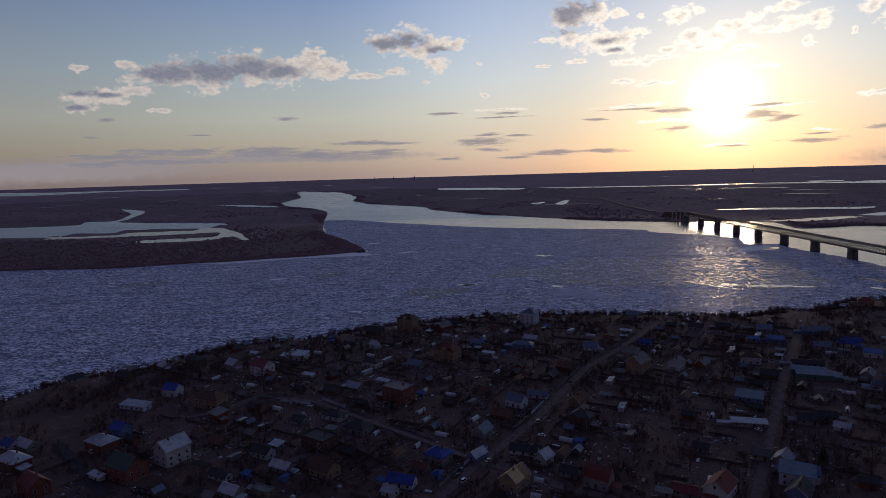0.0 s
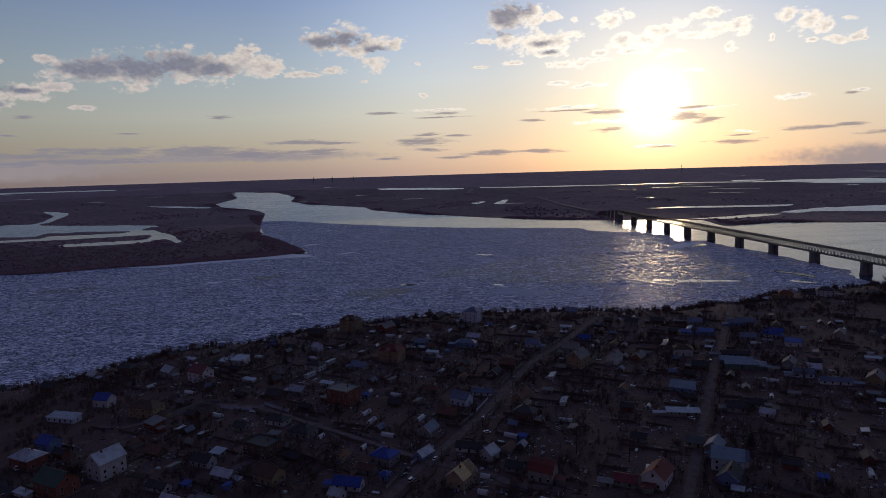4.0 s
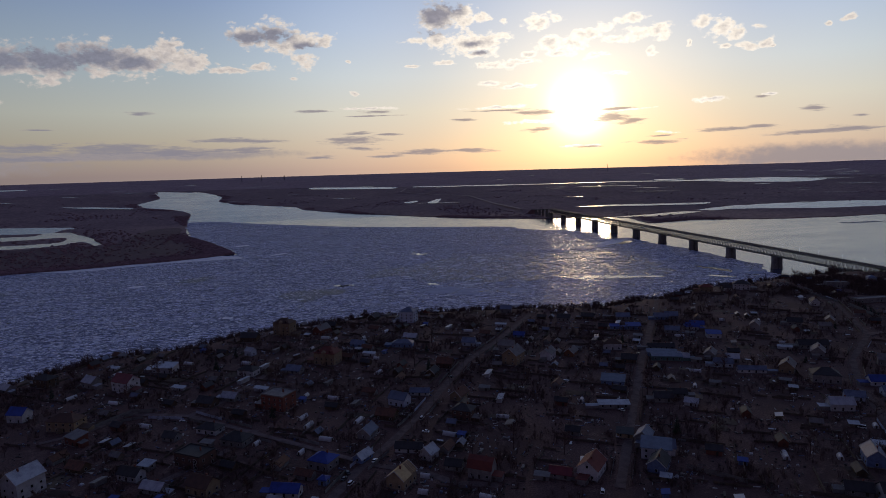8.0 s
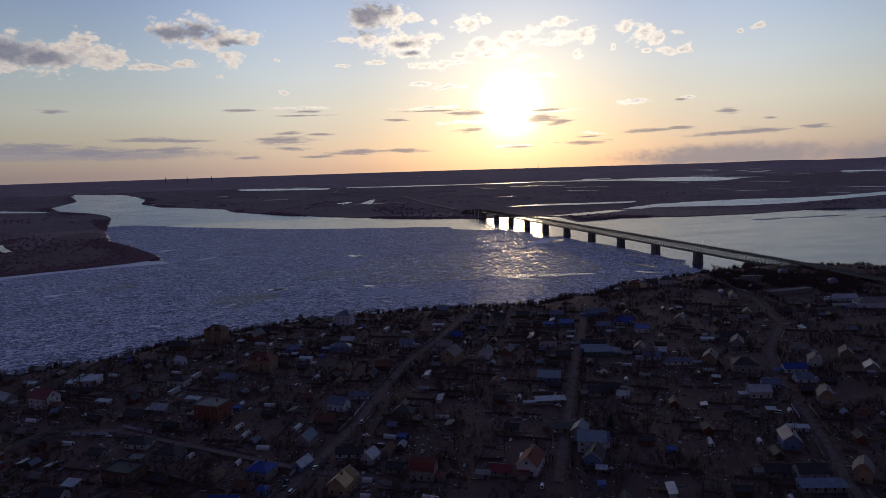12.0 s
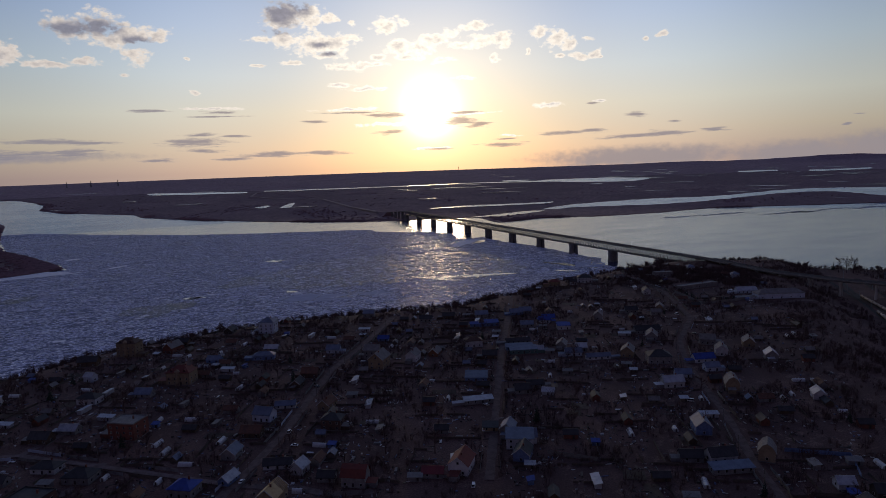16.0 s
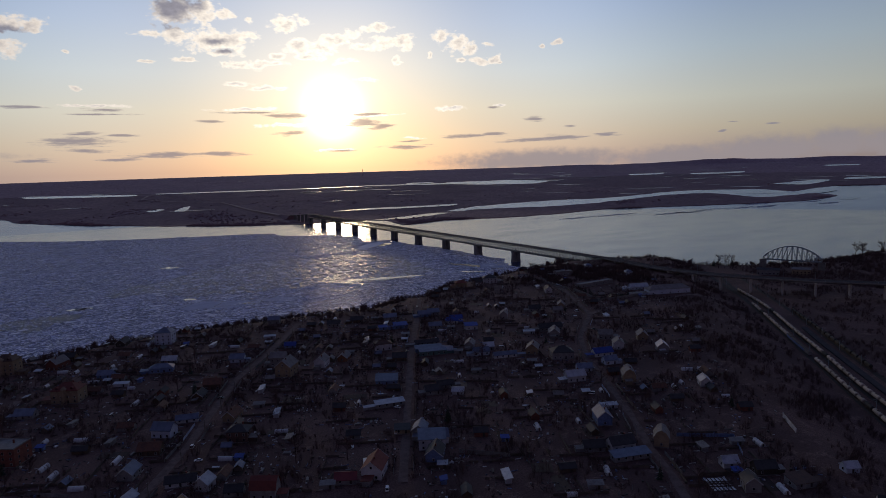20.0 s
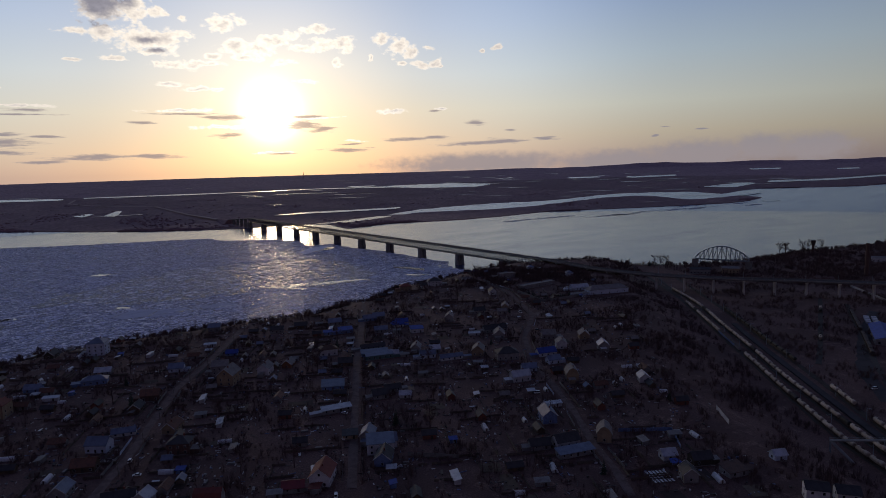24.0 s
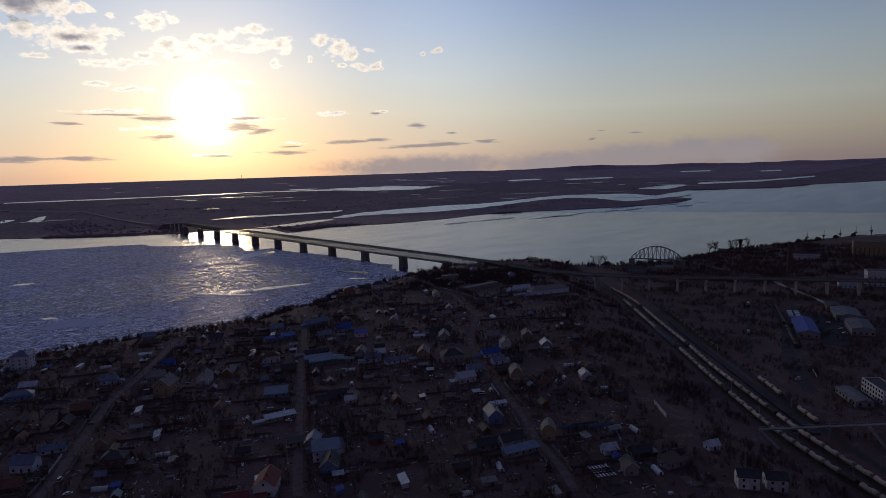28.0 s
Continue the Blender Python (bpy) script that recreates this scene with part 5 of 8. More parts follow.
def house(x, y, turn, w, d, h, kind, wall, roof, label=""):
    z = ground_at(x, y)
    w, d, h = w * 0.88, d * 0.88, h * 0.94
    if not label:
        label = "%s house under a %s" % (wall.name.replace("_", " "), roof.name.replace("_", " "))
    home = thing("house", x, y, z, -turn, label, "house", "houses of the town")
    HOUSES.append((x, y, max(w, d)))
    close = y < 330 and x < 130
    top, ends, rh = roof_mesh(kind, w, d, h)
    walls = Mesh().box(0, 0, -0.8, w, d, h + 0.8)
    if ends.v:
        walls.add(ends.v, ends.f)
    part("wall", walls, wall, home)
    part("plinth", Mesh().box(0, 0, -0.8, w + 0.16, d + 0.16, 1.2), CONCRETE, home)
    if roof is NEWWOOD:
        # only half of the roof is boarded, the rest stands as bare rafters
        half, _, _ = roof_mesh(kind, w * 0.55, d, h)
        part("roof", half, roof, home, at=pose(w * 0.22, 0, 0))
        for k in range(7):
            px = -w / 2 + k * w * 0.07
            for sgn in (-1, 1):
                part("rafter", Mesh().beam((px, sgn * (d / 2 + 0.4), h - 0.2), (px, 0, h + rh), 0.14, 0.22), roof, home)
        part("ridge_beam", Mesh().beam((-w / 2, 0, h + rh), (0, 0, h + rh), 0.16, 0.25), roof, home)
    else:
        part("roof", top, roof, home)
    if kind == "gable" and 115 < turn < 145:
        # pale boards along the gable's edges
        rise_, out_ = d * 0.40, 0.62
        for sgn in (-1, 1):
            part("bargeboard", Mesh().beam((sgn * (w / 2 + out_), -d / 2 - 0.55, h - 0.44 + 0.05), (sgn * (w / 2 + out_), 0.04, h + rise_ + 0.12), 0.12, 0.42).beam((sgn * (w / 2 + out_), -0.04, h + rise_ + 0.12), (sgn * (w / 2 + out_), d / 2 + 0.55, h - 0.44 + 0.05), 0.12, 0.42), WHITE, home)
    if "mansion" in label:
        for k in (-1, 0, 1):
            for sgn in (-1, 1):
                dorm = part("dormer", Mesh().box(0, 0, 0, 1.8, 2.2, 1.6).add([(-1.1, -1.3, 1.6), (1.1, -1.3, 1.6), (0, -1.3, 2.6), (-1.1, 1.1, 1.6), (1.1, 1.1, 1.6), (0, 1.1, 2.6)], [(0, 1, 2), (5, 4, 3), (0, 2, 5, 3), (1, 4, 5, 2), (0, 3, 4, 1)]), roof, home, at=pose(k * w * 0.28, sgn * d * 0.36, h + 0.3, 0, 0, 0 if sgn < 0 else 180))
                part("pane", window_pane, GLASS, dorm, at=pose(0, -1.1, 0.1))
        part("bay", Mesh().tube((0, -d / 2, -0.6), (0, -d / 2, h + 1.2), 1.8, 1.8, 8).tube((0, -d / 2, h + 1.2), (0, -d / 2, h + 3.4), 2.1, 0.1, 8), wall, home)
    if "stair window" in label:
        tall = part("stair_window", Mesh().box(0, 0, 0, 1.7, 0.16, 5.6), WHITE, home, "tall white framed stair window", at=pose(w * 0.32, -d / 2, 0.8))
        for k in range(6):
            part("pane", window_pane, GLASS, tall, at=pose(0, 0, 0.12 + k * 0.92) @ Matrix.Diagonal((1.2, 1.2, 0.55, 1)))
    if w > 10.1 and (int(x) * 7 + int(y)) % 5 < 3 and roof is not NEWWOOD:
        aw, ad, ah = w * 0.42, d * 0.5, min(h * 0.6, 2.6)
        side = 1 if int(x) % 2 else -1
        part("annex", Mesh().box(0, 0, -0.6, aw, ad, ah + 0.6), GREY if wall is WHITE else wall, home, at=pose(side * (w / 2 + aw / 2), -d * 0.1, 0))
        lean = Mesh().add([(-aw / 2 - 0.2, -ad / 2 - 0.3, ah - 0.05), (aw / 2 + 0.3, -ad / 2 - 0.3, ah - 0.05), (aw / 2 + 0.3, ad / 2 + 0.3, ah + 0.5), (-aw / 2 - 0.2, ad / 2 + 0.3, ah + 0.5), (-aw / 2 - 0.2, -ad / 2 - 0.3, ah + 0.12), (aw / 2 + 0.3, -ad / 2 - 0.3, ah + 0.12), (aw / 2 + 0.3, ad / 2 + 0.3, ah + 0.68), (-aw / 2 - 0.2, ad / 2 + 0.3, ah + 0.68)],
                          [(3, 2, 1, 0), (4, 5, 6, 7), (0, 1, 5, 4), (1, 2, 6, 5), (2, 3, 7, 6), (3, 0, 4, 7)])
        part("annex_roof", lean, PALE if roof is DARK else roof, home, at=pose(side * (w / 2 + aw / 2), -d * 0.1, 0))
    floors = max(1, int(h / 3.15))
    for k in range(floors):
        zz = 1.1 + k * 3.1
        for sgn in (-1, 1):
            n = min(5, max(1, int(w / 4.05)))
            for i in range(n):
                px = (i + 0.5) / n * w - w / 2
                if k == 0 and sgn < 0 and i == n // 2:
                    part("door", door_leaf, DARKWOOD, home, at=pose(px, sgn * d / 2, 0.4))
                    continue
                window(home, pose(px, sgn * d / 2, zz), close)
            n = min(3, max(1, int(d / 4.75)))
            for i in range(n):
                py = (i + 0.5) / n * d - d / 2
                window(home, pose(sgn * w / 2, py, zz, 0, 0, 90), close)
    if kind in ("gable", "gambrel") and d >= 10:
        for sgn in (-1, 1):
            window(home, pose(sgn * w / 2, 0, h + 0.4, 0, 0, 90), close)
    if kind != "mono" and w > 11.3:
        part("chimney", chimney_stack, BRICK, home, at=pose(w * 0.18, d * 0.08, h + rh * 0.72))
    if floors > 1 and w > 14.7:
        porch = Mesh().box(0, -d / 2 - 0.9, -0.4, 3.0, 1.8, 0.8).box(0, -d / 2 - 0.9, 2.7, 3.2, 2.0, 0.15)
        for sx in (-1.4, 1.4):
            porch.box(sx, -d / 2 - 1.6, 0.4, 0.2, 0.2, 2.3)
        part("porch", porch, wall, home)
    return home


house(-292, 484, 132, 15, 8, 3, 'gable', WHITE, DARK)
house(-246, 475, 20, 15, 9, 5, 'gable', BROWN, DARK)
house(-229, 505, 40, 12, 8, 3, 'gable', GREY, ZINC)
house(-204, 509, 30, 16, 11, 7, 'hip', BROWN, DARK, 'dark two storey house with balconies on the river bank')
house(-193, 439, 20, 13, 10, 6, 'gable', WHITE, BLUE, 'white timber framed house under a bright blue roof')
house(-157, 416, 20, 22, 13, 7, 'hip', TAN, BROWNROOF, 'large tan two storey house with a brown roof')
house(-208, 414, 20, 24, 8, 3.5, 'mono', PALEBLUE, ZINC)
house(-196, 371, 30, 12, 10, 5, 'gable', BLUEWALL, BLUE)
house(-196, 350, 30, 18, 13, 6, 'hip', BRICK, ZINC, 'brick house under a faceted pale metal roof')
house(-147, 332, 122, 17, 13, 10, 'gable', WHITE, ZINC, 'tall white house with pale walls and tall dark windows')
house(-164, 315, 30, 20, 14, 8, 'gable', BRICK, GREEN, 'red brick house under a dark green roof')
house(-235, 331, 30, 20, 12, 5, 'hip', BRICK, ZINC)
house(-202, 298, 35, 17, 11, 8, 'gable', BRICK, MAROON, 'red brick house under a maroon roof')
house(-243, 354, 30, 16, 8, 3, 'gable', GREY, ZINC)
house(-143, 391, 40, 12, 9, 5, 'mono', BRICK, PALE)
house(-129, 352, 30, 12, 8, 3, 'gable', BROWN, RUST)
house(-113, 310, 30, 14, 6, 3, 'gable', WHITE, DARK)
house(-254, 356, 30, 12, 8, 3, 'gable', WHITE, BLUE)
house(-169, 499, 40, 13, 10, 5, 'gable', GREY, ZINC)
house(-141, 484, 35, 18, 13, 8, 'gable', WHITE, MAROON, 'house with a white framed gable under a maroon roof')
house(-122, 521, 20, 20, 11, 5, 'mono', WHITE, ZINC, 'white two level house with a pale metal roof')
house(-59, 548, 40, 9, 7, 5, 'gable', PALEBLUE, ZINC)
house(-55, 494, 30, 16, 11, 5, 'hip', WHITE, DARK, 'white cottage under a dark hipped roof')
house(-33, 612, 30, 20, 14, 13, 'hip', TAN, BROWNROOF, 'four storey ochre mansion with dormers in a brown roof')
house(-64, 596, 20, 18, 10, 5, 'gable', BROWN, DARK)
house(2, 603, 132, 16, 11, 6, 'gable', BRICK, PALE, 'chalet with a broad pale edged gable roof')
house(6, 508, 30, 21, 15, 10, 'hip', TAN, RED, 'large tan mansion under a red hipped roof')
house(-20, 490, 30, 14, 9, 3, 'gable', GREY, BLUEGREY)
house(-28, 417, 35, 20, 16, 11, 'flat', BRICK, PALE, 'red brick house with a flat pale roof and parapet')
house(-62, 441, 30, 13, 8, 3, 'gable', GREY, ZINC)
house(-76, 433, 30, 14, 9, 4, 'gable', BROWN, DARK)
house(-67, 387, 30, 16, 10, 3.5, 'hip', WHITE, DARK, 'white cottage under a dark hipped roof')
house(-49, 366, 30, 17, 12, 4, 'hip', GREY, DARK)
house(-68, 344, 35, 20, 14, 8, 'flat', DARKBRICK, DARK, 'dark brick house with a tall glazed stair window')
house(-98, 335, 30, 14, 8, 4, 'gable', WHITE, DARK)
house(-93, 345, 30, 8, 6, 3, 'mono', GREY, ZINC)
house(-59, 312, 35, 15, 11, 5, 'gable', TAN, BROWNROOF)
house(-83, 318, 30, 14, 7, 3, 'gable', GREY, ZINC)
house(-0, 324, 35, 14, 12, 5, 'hip', GREY, BLUE, 'cottage under a bright blue hipped roof')
house(-18, 298, 20, 16, 8, 3.5, 'gable', WHITE, BLUE, 'low white house under a blue roof')
house(0, 304, 30, 5, 5, 3.5, 'hip', BLUEWALL, BLUE)
house(-86, 293, 30, 12, 6, 3, 'flat', TAN, PALE)
house(-23, 289, 30, 8, 6, 3, 'gable', WHITE, ZINC)
house(-101, 292, 30, 12, 8, 3.5, 'gable', GREY, ZINC)
house(-88, 381, 30, 10, 7, 3, 'gable', GREY, DARK)
house(56, 645, 122, 13, 9, 4, 'gable', DARKWOOD, DARK)
house(90, 626, 30, 17, 14, 12, 'hip', PALEBLUE, BLUEGREY, 'three storey pale house under a blue grey hipped roof')
house(72, 537, 20, 20, 10, 4, 'hip', BLUEWALL, BLUEGREY)
house(96, 469, 30, 14, 9, 5, 'gable', DARKBRICK, RUST)
house(129, 524, 30, 13, 9, 4, 'gable', PALEBLUE, BLUEGREY)
house(151, 466, 132, 18, 14, 9, 'gable', TAN, PALE, 'tall house with two crossing pale gables')
house(154, 493, 30, 14, 10, 8, 'gable', GREY, PALE)
house(51, 401, 40, 14, 10, 5.5, 'gable', PALEBLUE, BLUEGREY)
house(67, 415, 20, 15, 6, 3, 'gable', WHITE, BLUEGREY)
house(92, 401, 132, 14, 9, 4.5, 'gable', TAN, RUST)
house(87, 367, 35, 14, 11, 7, 'hip', DARKBRICK, DARK)
house(40, 379, 30, 14, 9, 4, 'gable', BROWN, RUST)
house(26, 356, 122, 12, 9, 4, 'gable', GREY, BLUEGREY)
house(47, 330, 20, 17, 7, 3.2, 'gable', WHITE, DARK)
house(56, 319, 132, 9, 9, 4.5, 'gable', WHITE, ZINC, 'small house under a shining white metal roof')
house(38, 295, 127, 15, 11, 6, 'gable', TAN, NEWWOOD, 'half built house with a bare tan timber roof')
house(79, 293, 35, 14, 10, 6, 'gambrel', GREY, RED, 'house under a red gambrel roof')
house(179, 536, 30, 11, 7, 3, 'gable', BLUEWALL, BLUE)
house(197, 634, 30, 13, 9, 5, 'gable', GREY, BLUEGREY)
house(82, 559, 30, 14, 8, 3, 'gable', GREY, ZINC)
house(33, 550, 30, 13, 8, 3, 'gable', BLUEWALL, BLUEGREY)
house(83, 454, 122, 12, 8, 3.5, 'gable', BROWN, DARK)
house(11, 619, 30, 14, 8, 5, 'gable', BROWN, DARK)
house(21, 326, 132, 11, 7, 3, 'gable', BLUEWALL, ZINC)
house(67, 304, 30, 10, 7, 3, 'gable', GREY, DARK)
house(181, 468, 132, 14, 10, 6, 'gable', WHITE, PALE, 'house with a white gable and a pale roof')
house(202, 471, 132, 13, 9, 4, 'gable', RUSTWALL, PALE)
house(242, 478, 20, 17, 10, 6, 'hip', WHITE, BROWNROOF, 'white two storey house under a low brown roof')
house(299, 570, 20, 15, 9, 3.5, 'gable', GREY, BLUEGREY)
house(274, 538, 20, 9, 6, 3, 'mono', BLUEWALL, BLUE)
house(290, 532, 20, 15, 9, 4, 'mono', BLUEWALL, BLUE)
house(204, 400, 30, 18, 12, 3.5, 'mono', BLUEWALL, BLUEGREY, 'low house under a broad pale blue metal roof')
house(184, 359, 15, 22, 6, 3, 'mono', GREY, ZINC, 'long shed under a tilted pale sheet roof')
house(334, 558, 20, 15, 9, 3.5, 'gable', BLUEWALL, BLUEGREY)
house(238, 441, 30, 13, 9, 4, 'gable', BROWN, DARK)
house(341, 515, 30, 13, 8, 3.5, 'gable', WHITE, BLUE)
house(342, 487, 25, 11, 9, 4, 'mono', WHITE, BLUE, 'small white house under a bright blue roof')
house(269, 439, 20, 26, 9, 4, 'mono', GREEN2, BLUEGREY, 'long low house under a blue green roof')
house(280, 466, 20, 24, 6, 3, 'gable', GREY, DARK)
house(174, 290, 30, 17, 12, 7, 'mono', WHITE, BLUEGREY, 'white house with a stepped terrace and pale roof')
house(177, 308, 132, 12, 9, 5, 'gable', GREY, BLUEGREY)
house(133, 281, 132, 17, 12, 6, 'gable', WHITE, RED, 'house with a white gable under a red roof')
house(117, 282, 30, 12, 7, 3, 'gable', GREY, MAROON)
house(266, 580, 30, 14, 8, 4, 'gable', BROWN, DARK)
house(241, 582, 30, 14, 8, 4, 'gable', GREY, DARK)
house(220, 361, 20, 13, 9, 3.5, 'gable', GREY, DARK)
house(233, 366, 20, 14, 7, 3, 'gable', GREY, DARK)
house(233, 349, 40, 9, 6, 3, 'gable', WHITE, ZINC)
house(170, 317, 30, 10, 7, 3, 'mono', TAN, DARK)
house(143, 328, 30, 9, 6, 3, 'gable', GREY, DARK)
house(456, 665, 30, 17, 11, 6, 'hip', TAN, RED, 'tan house under a brown red hipped roof on the bank')
house(503, 664, 32, 21, 13, 7, 'hip', WHITE, DARK, 'white two storey house under a dark hipped roof')
house(480, 657, 32, 10, 8, 5, 'gable', WHITE, DARK)
house(560, 663, 20, 14, 6, 3.5, 'flat', WHITE, PALE)
house(614, 639, 20, 28, 12, 6, 'flat', GREY, PALE, 'modern flat roofed building with pale parapets')
house(680, 655, 30, 11, 11, 5, 'hip', PALEBLUE, BLUEGREY)
house(677, 577, 30, 10, 10, 6, 'hip', PALEBLUE, BLUEGREY)
house(592, 560, 2, 66, 11, 4.5, 'flat', GREY, PALE, 'long low pavilion with a pale roof in a walled yard')
house(620, 470, 23.6, 59, 16, 6, 'hip', PALEBLUE, PALE, 'long white hall with a pale hipped roof')
house(612, 506, 23.6, 26, 10, 4, 'gable', PALEBLUE, ZINC)
house(517, 565, 122, 15, 9, 5, 'gable', WHITE, DARK)
house(474, 498, 132, 12, 8, 4, 'gable', TAN, PALE)
house(398, 434, 20, 26, 9, 4, 'gable', GREY, DARK)
house(387, 416, 132, 15, 11, 5, 'gable', GREY, PALE)
house(337, 389, 137, 14, 11, 6, 'gable', TAN, PALE, 'chalet with a broad pale edged gable roof')
house(347, 365, 30, 20, 14, 6, 'hip', GREY, DARK, 'large house under a dark hipped roof')
house(311, 394, 20, 22, 6, 3.2, 'gable', WHITE, BLUEGREY)
house(300, 412, 25, 15, 8, 4, 'gable', PALEBLUE, BLUEGREY)
house(305, 435, 132, 13, 9, 4.5, 'gable', GREY, PALE)
house(314, 420, 30, 10, 8, 4, 'gable', GREY, ZINC)
house(342, 484, 25, 13, 8, 4.5, 'mono', WHITE, BLUE)
house(348, 519, 25, 14, 8, 4, 'gable', WHITE, BLUE)
house(345, 558, 25, 14, 9, 4, 'gable', GREY, BLUEGREY)
house(393, 497, 132, 10, 9, 6, 'gable', GREY, PALE)
house(316, 319, 20, 16, 9, 5, 'gable', WHITE, ZINC)
house(317, 510, 25, 14, 8, 3.5, 'gable', GREY, BLUEGREY)
house(417, 382, 40, 14, 10, 5, 'gable', GREY, PALE)
house(402, 354, 132, 13, 10, 6, 'gable', WHITE, PALE)
house(440, 360, 132, 13, 10, 5, 'gable', TAN, PALE)
house(425, 327, 132, 12, 10, 5, 'gable', GREY, ZINC)
house(376, 348, 20, 18, 9, 4, 'gable', WHITE, BLUE, 'low white house under a bright blue roof')
house(365, 330, 20, 12, 8, 4, 'gable', PALEBLUE, BLUEGREY)
house(347, 296, 132, 14, 10, 5.5, 'gambrel', TAN, PALE, 'tan house under a pale gambrel roof')
house(380, 257, 132, 11, 8, 4.5, 'gable', WHITE, ZINC, 'small white house alone in a bare field')
house(276, 256, 122, 15, 10, 6, 'gable', BLUEWALL, BLUEGREY, 'blue house with a steep gable')
house(257, 225, 20, 16, 9, 4.5, 'gable', WHITE, DARK)
house(252, 214, 20, 24, 7, 3, 'mono', GREY, BLUEGREY)
house(279, 215, 142, 11, 9, 6, 'gambrel', TAN, PALE, 'tan house with a white gambrel front')
house(337, 330, 30, 13, 8, 3.5, 'gable', PALEBLUE, BLUEGREY)
house(244, 233, 30, 13, 8, 3, 'gable', GREY, DARK)
house(273, 159, 132, 10, 8, 5, 'gable', GREY, DARK)
house(295, 147, 20, 13, 9, 3, 'mono', GREY, BROWNROOF)
house(293, 164, 30, 12, 8, 4, 'gable', DARKWOOD, DARK)
house(285, 178, 30, 9, 7, 3.5, 'gable', WHITE, ZINC)
house(299, 110, 55, 11, 9, 7, 'mono2', WHITE, DARK, 'white new house with a steep dark pitched roof')
house(311, 101, 55, 11, 9, 7, 'mono2', WHITE, DARK, 'white new house with a steep dark pitched roof')
house(438, 501, 30, 14, 9, 4, 'gable', GREY, DARK)
house(453, 481, 30, 11, 7, 4, 'gable', GREY, PALE)
house(282, 436, 30, 9, 7, 3, 'gable', GREY, ZINC)
house(271, 449, 25, 26, 8, 3.5, 'mono', BLUEWALL, BLUEGREY)
house(329, 140, 30, 8, 6, 3.5, 'gable', PALEBLUE, ZINC)
house(168, 277, 132, 14, 10, 5, 'gable', BLUEWALL, DARK)
house(180, 293, 25, 13, 9, 5, 'gable', WHITE, BLUEGREY)

# ---- railway in the low ground ----
RAIL_1 = [(750, 465), (693, 406), (611, 328), (574, 293), (523, 244), (476, 200), (420, 145), (402, 125), (381, 98), (361, 70)]
RAIL_2 = [(762, 470), (696, 393), (618, 319), (557, 260), (507, 214), (465, 171), (420, 124), (399, 99), (378, 72)]
RAIL_3 = [(770, 436), (689, 354), (640, 307), (590, 260), (548, 219), (498, 171), (440, 117)]


def along(line, pitch, start=0.0):
    """Points every pitch metres along a line, with the heading in degrees of the local y axis."""
    gone, want, out = 0.0, start, []
    for (ax, ay), (bx, by) in zip(line, line[1:]):
        step = math.hypot(bx - ax, by - ay)
        while gone + step > want:
            t = (want - gone) / step
            out.append((ax + (bx - ax) * t, ay + (by - ay) * t, math.degrees(math.atan2(-(bx - ax), by - ay))))
            want += pitch
        gone += step
    return out


def soften(line):
    out = []
    for i in range(len(line) - 1):
        p0, p1, p2, p3 = (Vector(line[min(max(i + k, 0), len(line) - 1)]) for k in (-1, 0, 1, 2))
        for j in range(6):
            t = j / 6
            q = 0.5 * (2 * p1 + (p2 - p0) * t + (2 * p0 - 5 * p1 + 4 * p2 - p3) * t * t + (3 * p1 - p0 - 3 * p2 + p3) * t ** 3)
            out.append((q.x, q.y))
    return out + [line[-1]]


TRACKS = [soften([(820, 545)] + RAIL_1 + [(300, -20)]), soften([(835, 540)] + RAIL_2 + [(312, -20)]), soften([(870, 540)] + RAIL_3 + [(370, 40), (330, -10)])]
BALLAST = material("dark_track_ballast", (0.055, 0.048, 0.043), (0.035, 0.03, 0.028), 0.95, 3.0, 0.5, fine=12.0)
for line in TRACKS:
    strip("ballast_bed", line, 5.2, BALLAST, "dark ballast bed of a railway track", "railway", lift=0.25)
    track = thing("railway_track", 0, 0, 0, 0, "rusty railway track on dark ballast", "railway track", "railway tracks")
    vs = [Vector(p) for p in line]
    for side in (-0.76, 0.76):
        m = Mesh()
        for i, p in enumerate(vs):
            d = (vs[min(i + 1, len(vs) - 1)] - vs[max(i - 1, 0)]).normalized()
            g = ground_at(p.x, p.y) + 0.42
            m.v += [(p.x + d.y * (side + a), p.y - d.x * (side + a), g + z) for a, z in ((-0.06, 0), (-0.06, 0.18), (0.06, 0.18), (0.06, 0))]
        m.f = [(4 * i + k, 4 * i + (k + 1) % 4, 4 * i + 4 + (k + 1) % 4, 4 * i + 4 + k) for i in range(len(vs) - 1) for k in range(4)]
        part("rail", m, IRON, track)

wheel_set = Mesh()
for sy in (-0.9, 0.9):
    wheel_set.tube((-0.85, sy, 0.46), (0.85, sy, 0.46), 0.07, 0.07, 6)
    for sx in (-0.76, 0.76):
        wheel_set.tube((sx - 0.06, sy, 0.46), (sx + 0.06, sy, 0.46), 0.46, 0.46, 10)
wheel_set.box(-1.0, 0, 0.5, 0.15, 2.6, 0.3).box(1.0, 0, 0.5, 0.15, 2.6, 0.3)
bogie = wheel_set.data("bogie", IRON)


